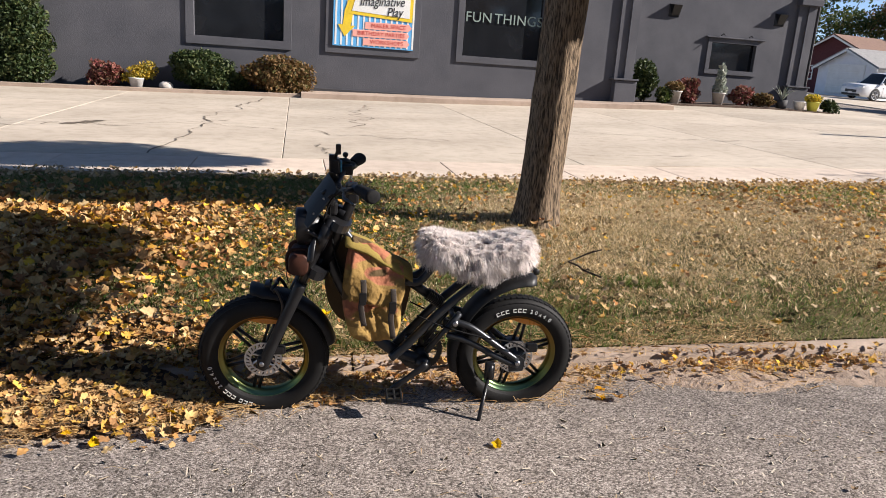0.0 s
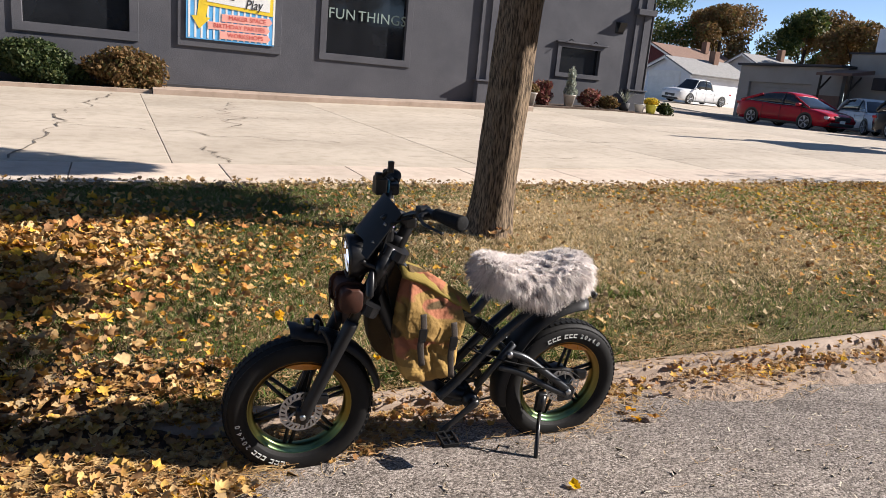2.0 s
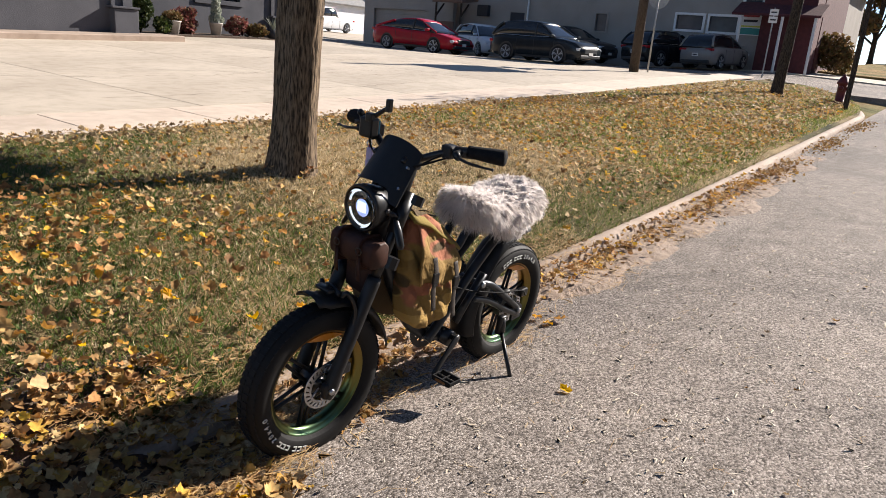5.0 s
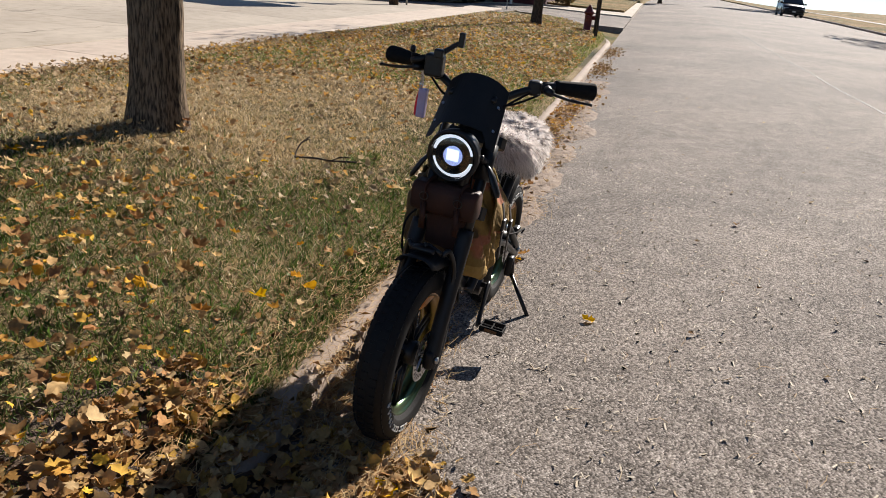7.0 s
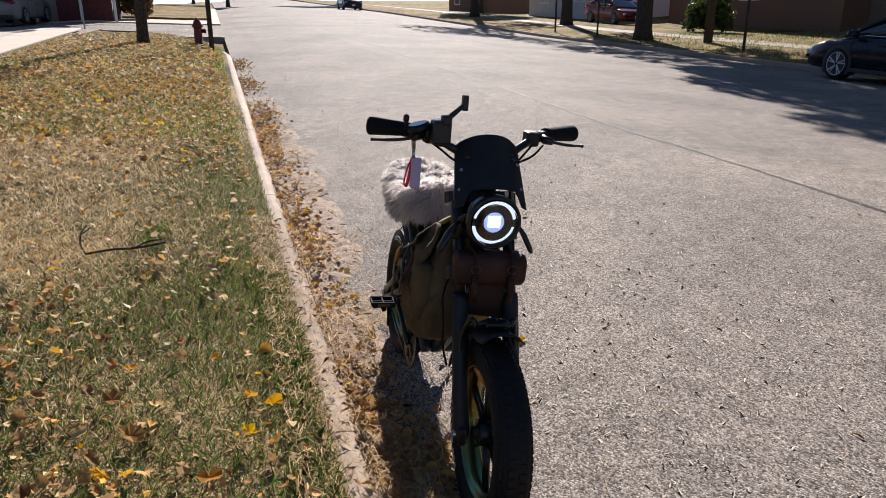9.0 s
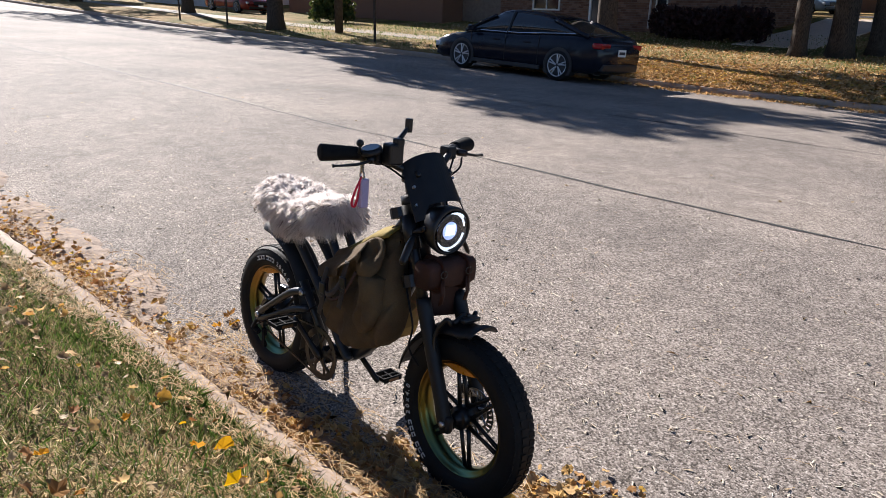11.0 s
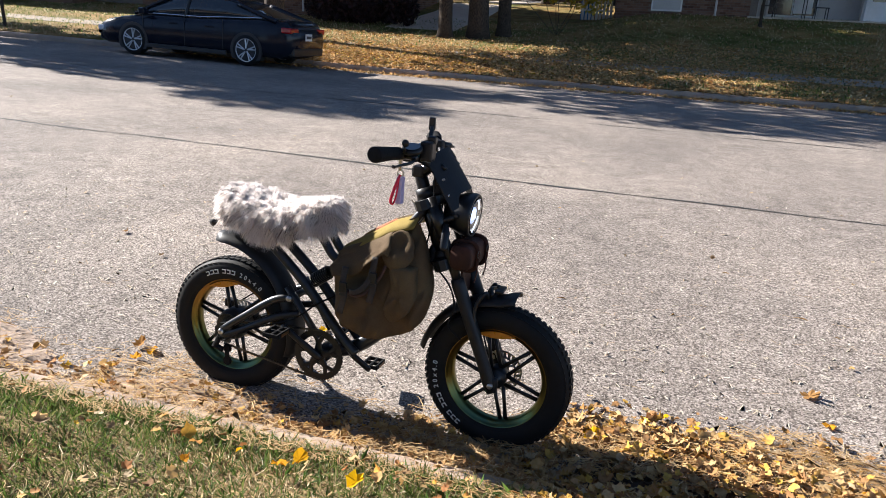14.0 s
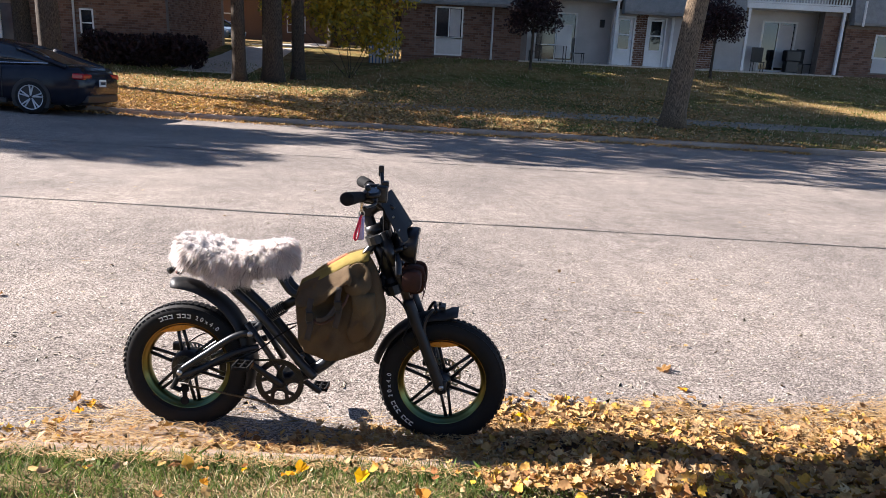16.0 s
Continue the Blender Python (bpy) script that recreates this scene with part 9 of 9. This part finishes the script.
hydrant(18.0, 4.12)
b = bmesh.new()
tube(b, [(0, 0, -0.2), (0, 0, 2.6)], 0.055, 8)
wp = thing("wooden_post", Matrix.Translation((16.9, 3.82, g1(16.9, 3.82))) @ Matrix.Rotation(radians(2), 4, "Y"), "dark weathered post beside the hydrant", "post")
part("post", b, M_BARK2, wp)
utility_pole(20.8, -13.0, 0.16, 8.5, "grey utility pole on the far lawn")
for x, y, h in ((17.3, -11.7, 2.2), (30.5, -11.7, 2.2), (27.0, -12.0, 1.9)):
    t0 = thing("sign_post", Matrix.Translation((x, y, g1(x, y))), "thin dark sign post on the far verge", "post")
    b = bmesh.new()
    tube(b, [(0, 0, -0.2), (0, 0, h)], 0.045, 6)
    part("post", b, M_BARK2, t0)
shrub("round_bush", 27.0, -17.5, lumpy(1.3, 1.1, 1.7, 12, 71), 2600, 0.11, M_CROWN_G, "rounded green bush before a shaded house", seed=71)
shrub("round_bush", 36.6, 7.3, lumpy(1.0, 1.0, 1.9, 10, 72), 2000, 0.11, M_CROWN_R, "tall straggly shrub beside the corner shop", seed=72)
side_lawn = sheet("side_lawn", np.linspace(37.0, 90, 12), np.array([3.9, 5, 6.5, 8.5]), lambda X, Y: slope(X, Y) + np.interp(Y, [3.4, 9], [0.16, 0.26]), M_FARLAWN, "bright lawn beyond the side street", "lawn", 0.3)


# ---- grass, fallen leaves, needles ----
def smooth(t):
    t = clampf(t, 0, 1)
    return t * t * (3 - 2 * t)


def pile(x, y):
    """Height of the leaf litter heaped against the kerb: deep ahead of the bicycle, thin behind it."""
    x, y = np.asarray(x, float), np.asarray(y, float)
    deep = smooth((-0.18 - x) / 0.5) * (0.85 + 0.15 * np.sin(x * 2.3))
    ramp_ = smooth((y - 2.74 - 0.08 * np.sin(x * 3.1)) / 0.62) * smooth((4.1 - y) / 0.6)
    thin = smooth((x + 0.5) / 0.5) * smooth((13.0 - x) / 6.0) * smooth((y - 2.98 + 0.2 * smooth((x - 1.6) / 2.0) - 0.03 * np.sin(x * 4.3) - 0.04 * np.sin(x * 1.9)) / 0.36) * smooth((3.42 - y) / 0.06) * (0.030 + 0.010 * np.sin(x * 6.1))
    deep = deep * smooth((x + 6.6) / 1.2)
    return deep * ramp_ * np.where(y < 3.4, 0.115, 0.045) + thin


def top(x, y):
    """The surface that leaves lie on."""
    x, y = np.asarray(x, float), np.asarray(y, float)
    return gz(x, y) + pile(x, y)


def litter_mound(x0, x1, y0, y1, nx, ny, material, label):
    X, Y = np.meshgrid(np.linspace(x0, x1, nx), np.linspace(y0, y1, ny))
    n = np.vectorize(lambda a, b: noise.noise((a * 9, b * 9, 0.0)))(X, Y)
    p = pile(X, Y)
    n2 = np.vectorize(lambda a, b: noise.noise((a * 17, b * 17, 4.0)) + 0.6 * noise.noise((a * 45, b * 45, 7.0)))(X, Y)
    Z = gz(X, Y) + p - 0.012 - 0.02 * smooth((0.03 - p) / 0.03) + 0.010 * n * smooth(p / 0.03) + 0.006 * n2
    idx = np.arange(X.size).reshape(X.shape)
    q = np.stack([idx[:-1, :-1], idx[:-1, 1:], idx[1:, 1:], idx[1:, :-1]], -1).reshape(-1, 4)
    ob = mesh_part("leaf_mound", np.stack([X, Y, Z], -1).reshape(-1, 3).tolist(), q.tolist(), material)
    return tagged(ob, label, "leaf litter", kind="stuff")


litter_mound(-6.7, -0.1, 2.62, 4.1, 90, 34, M_MULCH, "packed brown leaf litter against the kerb")
litter_mound(-0.1, 13.0, 2.66, 3.399, 620, 40, M_DUST, "thin brown litter in the gutter behind the bicycle")

MAPLE = [(0.0, -0.45), (0.16, -0.40), (0.45, -0.42), (0.50, -0.16), (0.80, 0.04), (0.62, 0.22), (0.64, 0.52), (0.34, 0.52), (0.0, 0.92), (-0.34, 0.50), (-0.62, 0.55), (-0.60, 0.22), (-0.82, 0.02), (-0.48, -0.16), (-0.46, -0.40), (-0.14, -0.42)]


def leaf_shape(curl, fold, seed):
    """A lobed leaf with a curl and a fold along its midrib: points, then fan triangles."""
    r = np.random.default_rng(seed)
    o = np.array([(0.0, 0.1)] + MAPLE)
    round_ = o / np.maximum(np.linalg.norm(o, axis=1), 0.3)[:, None] * (0.42, 0.62)
    o = o + (round_ - o) * (0.40, 0.70, 0.55)[seed % 3]
    o = o * (1 + r.normal(0, 0.16, o.shape))
    z = curl * (o[:, 0] ** 2 + 0.6 * o[:, 1] ** 2) + fold * np.abs(o[:, 0]) + r.normal(0, 0.10, len(o))
    z[0] = -0.03
    n = len(MAPLE)
    return np.column_stack([o, z]), np.array([(0, 1 + i, 1 + (i + 1) % n) for i in range(n)])


SHAPES = [leaf_shape(c, f, k) for k, (c, f) in enumerate(((0.25, 0.1), (-0.3, 0.25), (0.5, -0.15), (0.1, 0.4), (-0.4, 0.1), (0.15, 0.6), (0.6, 0.1), (0.05, 0.1), (-0.45, 0.4), (0.7, 0.25), (0.2, 0.8), (-0.6, 0.1)))]


def leaves(name, x, y, size, tilt, material, parent, rng, lift=0.012, zf=None, loft=0.014):
    n = len(x)
    V, T = [], []
    base = 0
    z = (zf or top)(x, y) + lift + rng.random(n) ** 1.5 * loft
    for i in range(n):
        P, F = SHAPES[rng.integers(len(SHAPES))]
        e = Euler((rng.normal(0, tilt), rng.normal(0, tilt), rng.uniform(0, 6.283))).to_matrix()
        V.append((P * size[i]) @ np.array(e).T + (x[i], y[i], z[i]))
        T.append(F + base)
        base += len(P)
    ob = indexed_part(name, np.concatenate(V), np.concatenate(T), material, parent)
    ob["kind"] = "stuff"
    return ob


litter = tagged(new("fallen_leaves"), "yellow, orange and brown maple leaves strewn over verge and gutter", "fallen leaves", kind="stuff")
rng = np.random.default_rng(17)


def scatter(n, x0, x1, y0, y1, keep=None):
    x, y = rng.uniform(x0, x1, n), rng.uniform(y0, y1, n)
    if keep is not None:
        k = rng.random(n) < keep(x, y)
        x, y = x[k], y[k]
    return x, y


blob = lambda x, y, cx, cy, rx, ry: np.exp(-(((x - cx) / rx) ** 2 + ((y - cy) / ry) ** 2))
off_wheel = lambda x, y: 1.0 * ~((np.abs(y - 3.10) < 0.09) & ((np.abs(x) < 0.16) | (np.abs(x - 1.15) < 0.16)))
x, y = scatter(12500, -7.0, -0.12, 2.74, 3.8, lambda x, y: off_wheel(x, y) * smooth((x + 8) / 4) * (0.1 + 0.9 * smooth((y - 2.84 - 0.09 * np.sin(x * 3.1)) / 0.25)))
k = rng.random(len(x)) < 0.45
leaves("heaped_leaves", x[k], y[k], rng.uniform(0.018, 0.046, k.sum()), 0.40, M_HEAPLEAF, litter, rng, 0.004, loft=0.03)
leaves("heaped_leaves", x[~k], y[~k], rng.uniform(0.016, 0.042, (~k).sum()), 0.36, M_GUTTERLEAF, litter, rng, 0.006, loft=0.03)
x, y = scatter(29000, -6.0, 2.2, 3.6, 7.2, lambda x, y: (np.maximum(1.0 * blob(x, y, -1.5, 5.15, 1.95, 1.0), 0.75 * blob(x, y, -1.9, 4.0, 1.7, 0.55)) + 0.03) * (1 - 0.75 * smooth((x + 0.1) / 0.6) * smooth((4.6 - y) / 0.5)))
leaves("verge_leaves", x, y, (0.026 + 0.050 * rng.random(len(x)) ** 1.4) * (1 - 0.25 * smooth((4.3 - y) / 0.6)) * (1 - 0.4 * smooth((x + 1.0) / 1.0)), 0.46, M_LEAF, litter, rng, 0.016, loft=0.045)
x, y = scatter(5200, 4.0, 18.0, 3.7, 7.6, lambda x, y: smooth((x - 4) / 4) * (0.6 + 0.4 * np.sin(x * 1.3 + y * 2)))
leaves("verge_leaves", x, y, rng.uniform(0.024, 0.052, len(x)), 0.4, M_LEAF, litter, rng, 0.03, loft=0.03)
x, y = scatter(17000, 0.8, 11.0, 3.6, 7.9, lambda x, y: (0.25 + 0.3 * smooth((x - 3) / 4) + 0.2 * np.sin(x * 2.1) * np.sin(y * 2.7)) * (1 - 0.8 * blob(x, y, 2.3, 5.1, 1.3, 0.9)))
leaves("dry_leaves", x, y, rng.uniform(0.014, 0.038, len(x)), 0.45, M_BROWNLEAF, litter, rng, 0.020, loft=0.02)
x, y = scatter(9500, 0.9, 12.0, 3.6, 7.9, lambda x, y: (0.16 + 0.55 * smooth((x - 3.2) / 2.5)) * (0.6 + 0.5 * np.sin(x * 1.7 + 1) * np.sin(y * 2.2)) * (1 - 0.85 * blob(x, y, 2.3, 5.1, 1.3, 0.9)))
leaves("verge_leaves", x, y, rng.uniform(0.018, 0.044, len(x)), 0.35, M_LEAF, litter, rng, 0.018)
x, y = scatter(2300, 0.35, 7.0, 3.08, 3.42, lambda x, y: off_wheel(x, y) * smooth((y - 3.1) / 0.22) * (0.15 + 0.85 * np.maximum(blob(x, y, 2.7, 3.3, 0.5, 0.3), smooth((x - 4.2) / 1.5))))
leaves("gutter_leaves", x, y, rng.uniform(0.016, 0.036, len(x)), 0.45, M_LEAF, litter, rng, 0.008)
x, y = scatter(3600, 10.0, 21.0, 3.8, 7.5, lambda x, y: 1.0 * (y > near_edge(x) + 0.25))
leaves("dry_leaves", x, y, rng.uniform(0.03, 0.065, len(x)), 0.35, M_BROWNLEAF, litter, rng, 0.03, loft=0.03)
x, y = scatter(4600, -6.0, 9.0, 7.45, 8.14, lambda x, y: 0.35 + 0.65 * smooth((7.75 - np.abs(y - 7.75)) - 7.4))
leaves("edge_leaves", x, y, rng.uniform(0.02, 0.046, len(x)), 0.5, M_BROWNLEAF, litter, rng, 0.02)
x, y = scatter(4200, -0.15, 4.2, 3.0, 3.42, lambda x, y: off_wheel(x, y) * smooth((y - 3.02 - 0.12 * smooth((x - 0.2) / 0.8)) / 0.2) * (0.10 + 0.6 * smooth((1.6 - x) / 1.5)))
leaves("gutter_leaves", x, y, rng.uniform(0.014, 0.036, len(x)), 0.5, M_GUTTERLEAF, litter, rng, 0.004)
x, y = scatter(3800, 2.0, 16.5, 2.92, 3.40, lambda x, y: smooth((y - 2.9) / 0.42) ** 1.3 * (0.45 + 0.4 * np.sin(x * 1.7 + 1)) * (0.35 + 0.65 * smooth((x - 4) / 3)))
leaves("gutter_leaves", x, y, rng.uniform(0.018, 0.044, len(x)), 0.45, M_GUTTERLEAF, litter, rng, 0.004)
x, y = scatter(130, -6, 12, -2.0, 2.7)
leaves("stray_leaves", x, y, rng.uniform(0.010, 0.024, len(x)), 0.3, M_BROWNLEAF, litter, rng, 0.004)
x, y = scatter(46000, -9.0, 12.0, -20.0, -10.95, lambda x, y: np.maximum(blob(x, y, 4.5, -12.8, 6.0, 2.6), 0.12))
leaves("far_leaves", x, y, rng.uniform(0.04, 0.08, len(x)), 0.25, M_FARLEAF, litter, rng, 0.015, gz)
x, y = scatter(15000, 1.5, 12.0, -15.5, -10.95, lambda x, y: blob(x, y, 6.8, -12.3, 3.2, 1.7))
leaves("far_leaves", x, y, rng.uniform(0.04, 0.085, len(x)), 0.25, M_HEAPLEAF, litter, rng, 0.02, gz)
x, y = scatter(9000, -9.0, 11.0, -10.95, -9.6, lambda x, y: smooth((-y - 9.8) / 0.9) ** 2)
leaves("far_leaves", x, y, rng.uniform(0.03, 0.07, len(x)), 0.35, M_FARLEAF, litter, rng, 0.01, gz)

# single leaves that stand out
singles = []
for k, (P, F) in enumerate(SHAPES):
    me = bpy.data.meshes.new("leaf")
    me.from_pydata(P.tolist(), [], F.tolist())
    me.materials.append(M_LEAFONE)
    singles.append(me)
spots = [(0.975, 2.597, 0.04), (-1.25, 2.62, 0.055), (-1.22, 2.41, 0.065), (-0.34, 3.03, 0.06), (-0.42, 2.98, 0.05), (1.07, 5.59, 0.065), (0.35, 4.10, 0.056), (0.59, 3.76, 0.05), (1.03, 4.26, 0.045), (0.56, 4.18, 0.05), (0.33, 3.78, 0.055), (0.18, 4.17, 0.05), (0.12, 3.88, 0.05), (-0.52, 3.12, 0.05), (-0.48, 4.29, 0.05), (-0.88, 3.98, 0.045), (-0.60, 2.80, 0.042), (4.37, 4.38, 0.06), (1.69, 3.0, 0.05), (1.64, 3.1, 0.05), (1.61, 3.02, 0.045), (2.67, 1.85, 0.03), (0.56, 3.68, 0.05), (1.02, 3.67, 0.04)]
xs_, ys_ = scatter(190, -3.2, 1.6, 3.62, 6.8, lambda x, y: 0.12 + 0.88 * blob(x, y, -1.2, 4.8, 1.8, 1.3))
spots += [(a, b, 0.017 + 0.021 * rng.random()) for a, b in zip(xs_, ys_)]
xs_, ys_ = scatter(55, -3.5, -0.25, 2.85, 3.6)
spots += [(a, b, 0.014 + 0.018 * rng.random()) for a, b in zip(xs_, ys_)]
xs_, ys_ = scatter(70, 1.6, 9.0, 3.7, 7.9)
spots += [(a, b, 0.017 + 0.021 * rng.random()) for a, b in zip(xs_, ys_)]
for k, (a, b, s) in enumerate(spots[:300]):
    ob = new("leaf", singles[k % len(singles)])
    on_road = b < 2.75
    e = Euler((rng.normal(0, 0.15 if on_road else 0.25), rng.normal(0, 0.15 if on_road else 0.25), rng.uniform(0, 6.283)))
    ob.matrix_world = Matrix.LocRotScale((a, b, float(top(a, b)) + (0.008 if on_road else 0.016)), e, (s, s, s))
    ob.parent = litter


def blades(name, x, y, h0, h1, w, material, label, lean_=0.45):
    n = len(x)
    z = (lawn_z(x, y) - 0.006 - 0.018 * clampf((y - 3.53) / 0.1, 0, 1)) if y[0] > 0 else gz(x, y) - 0.01
    p = np.stack([x, y, z], -1)
    h = rng.uniform(h0, h1, n)
    d = np.stack([rng.normal(0, lean_, n), rng.normal(0, lean_, n), np.ones(n)], -1)
    d /= np.linalg.norm(d, axis=1)[:, None]
    a = rng.uniform(0, 6.283, n)
    s = np.stack([np.cos(a), np.sin(a), 0 * a], -1) * (w * rng.uniform(0.6, 1.3, n))[:, None]
    m_ = p + d * (h * 0.55)[:, None]
    t = p + d * h[:, None] + np.stack([rng.normal(0, 0.3, n), rng.normal(0, 0.3, n), -0.12 * np.ones(n)], -1) * h[:, None] * 0.6
    V = np.stack([p - s, p + s, m_ + s * 0.8, t, m_ - s * 0.8], 1)
    ob = arrays_part(name, V.reshape(-1, 3), 5, material)
    return tagged(ob, label, "grass", kind="stuff")


def dryness(x, y):
    n = np.vectorize(lambda a, b: noise.noise((a * 0.9, b * 0.9, 5)))(x, y)
    return clampf(0.05 + 0.80 * smooth((x - 0.7) / 1.2) * smooth((y - 3.55) / 1.1) - 0.35 * smooth((x - 8.5) / 4) + 0.25 * smooth((3.75 - y) / 0.2) + 0.45 * n + 0.6 * blob(x, y, 2.8, 5.3, 1.8, 1.0) - 0.45 * smooth((y - 6.5) / 0.9), 0.06, 0.95)


in_verge = lambda x, y: 1.0 * (y > near_edge(x) + 0.082 + 0.018 * np.sin(x * 7.3) * np.sin(x * 3.1))
near_keep = lambda x, y: in_verge(x, y) * (0.30 + 0.70 * np.exp(-((x - 0.5) / 3.0) ** 2)) * (0.55 + 0.45 * smooth((6.6 - y) / 2))
x, y = scatter(560000, -5.0, 8.5, 3.50, 8.0, near_keep)
dry = rng.random(len(x)) < dryness(x, y)
blades("grass", x[~dry], y[~dry], 0.015, 0.06, 0.0019, M_GRASS, "green lawn grass showing between the leaves", 0.75)
blades("dry_grass", x[dry], y[dry], 0.015, 0.05, 0.0021, M_DRYGRASS, "straw-coloured dry lawn grass", 1.1)
x, y = scatter(90000, 5.5, 22.0, 3.6, 7.8, in_verge)
dry = rng.random(len(x)) < 0.35
blades("grass", x[~dry], y[~dry], 0.03, 0.08, 0.005, M_LUSHGRASS, "green grass at the end of the verge", 0.6)
blades("dry_grass", x[dry], y[dry], 0.02, 0.06, 0.006, M_DRYGRASS, "dry grass at the end of the verge", 0.9)
x, y = scatter(70000, -11.0, -5.0, 3.55, 7.9)
dry = rng.random(len(x)) < 0.4
blades("grass", x[~dry], y[~dry], 0.03, 0.07, 0.0045, M_GRASS, "green grass of the verge ahead", 0.6)
blades("dry_grass", x[dry], y[dry], 0.02, 0.06, 0.005, M_DRYGRASS, "dry grass of the verge ahead", 0.9)
# tufts along the kerb and round the twig
x = np.concatenate([rng.normal(c, 0.16, 500) for c in (0.15, 0.55, -0.25, 1.2, 2.35, 0.85, -0.7, 1.65)])
y = np.concatenate([np.abs(rng.normal(0, 0.07, 500)) + c for c in (3.53, 3.54, 3.53, 3.53, 4.12, 3.55, 3.58, 3.56)])
blades("grass", x, y, 0.03, 0.08, 0.0022, M_GRASS, "longer green tufts along the kerb", 0.8)
x, y = scatter(52000, -24.0, 26.0, -27.0, -10.95)
dry = rng.random(len(x)) < 0.55
blades("grass", x[~dry], y[~dry], 0.05, 0.12, 0.012, M_GRASS, "green grass on the far lawn", 0.5)
blades("dry_grass", x[dry], y[dry], 0.04, 0.1, 0.012, M_DRYGRASS, "dry grass on the far lawn", 0.8)


def needles(name, x, y, L0, L1, w, material, label, lift=0.01, category="pine straw", spread=0.12):
    n = len(x)
    z = top(x, y) + lift + rng.random(n) * (0.016 if lift > 0.003 else 0.003)
    p = np.stack([x, y, z], -1)
    a = rng.uniform(0, 6.283, n)
    d = np.stack([np.cos(a), np.sin(a) * 0.55, rng.normal(0, spread, n)], -1) * rng.uniform(L0, L1, n)[:, None] / 2
    s = np.stack([-np.sin(a), np.cos(a), (0.3 if lift > 0.003 else 0.05) + 0 * a], -1) * w / 2
    bend = np.stack([rng.normal(0, 0.012, n), rng.normal(0, 0.012, n), rng.uniform(0, 0.012, n)], -1)
    V = np.stack([p - d - s, p - s + bend, p + d - s, p + d + s, p + s + bend, p - d + s], 1)
    ob = arrays_part(name, V.reshape(-1, 3), 6, material)
    return tagged(ob, label, category, kind="stuff")


x, y = scatter(26000, -6.0, 0.0, 2.5, 3.3, lambda x, y: smooth((y - 2.63 - 0.09 * np.sin(x * 3.1) - 0.3 * smooth((x + 1.2) / 0.7)) / 0.2) * smooth((3.40 - y) / 0.35))
x2, y2 = scatter(19000, -0.2, 9.0, 2.85, 3.42, lambda x, y: smooth((y - 2.93 - 0.05 * np.sin(x * 4.3)) / 0.2) * off_wheel(x, y) * (0.3 + 0.7 * smooth((3.2 - x) / 2.5)) * (0.6 + 0.4 * np.sin(x * 5 + 1)))
needles("pine_straw", np.concatenate([x, x2]), np.concatenate([y, y2]), 0.05, 0.14, 0.0021, M_STRAW, "tan pine needles along the edge of the leaf heap", 0.009)
x, y = scatter(2600, -0.6, 3.0, 3.40, 3.66)
needles("pine_straw", x, y, 0.03, 0.09, 0.0020, M_STRAW, "pine needles strewn over the kerb", 0.012)
x, y = scatter(260, -3.0, 4.0, 0.6, 2.75)
needles("pine_straw", x, y, 0.03, 0.11, 0.0018, M_STRAW, "single pine needles on the asphalt", 0.002, spread=0.03)
x, y = scatter(4200, -5.0, 7.5, -1.5, 3.0, lambda x, y: 0.25 + 0.75 * smooth((y - 0.5) / 2.2))
needles("road_crumbs", x, y, 0.005, 0.022, 0.004, M_CHIP, "pale leaf crumbs and seed husks on the asphalt", 0.001, "debris", 0.05)


x, y = scatter(1500, -4.0, 4.0, -0.5, 2.8, lambda x, y: 0.3 + 0.7 * smooth((y - 0.6) / 1.8))
needles("road_crumbs", x, y, 0.012, 0.036, 0.006, M_CHIP, "pale husks and leaf stalks on the asphalt", 0.001, "debris", 0.05)


def twig():
    t0 = thing("twig", Matrix.Translation((1.96, 4.43, float(top(1.96, 4.43)))), "thin forked dead twig lying in the grass", "twig")
    for pts, r in ((((0.0, 0.02, 0.03), (0.02, -0.10, 0.035), (0.03, -0.20, 0.03), (0.08, -0.34, 0.03)), 0.006), (((0.0, 0.02, 0.03), (0.08, 0.05, 0.05), (0.16, 0.06, 0.08), (0.24, 0.04, 0.11)), 0.005), (((0.03, -0.20, 0.03), (0.02, -0.26, 0.06), (0.0, -0.33, 0.07)), 0.004), (((0.16, 0.06, 0.08), (0.17, 0.03, 0.10), (0.18, 0.01, 0.11)), 0.003)):
        b = bmesh.new()
        tube(b, curve_pts(pts, 5), r, 6)
        part("branch", b, M_BARK2, t0)


twig()
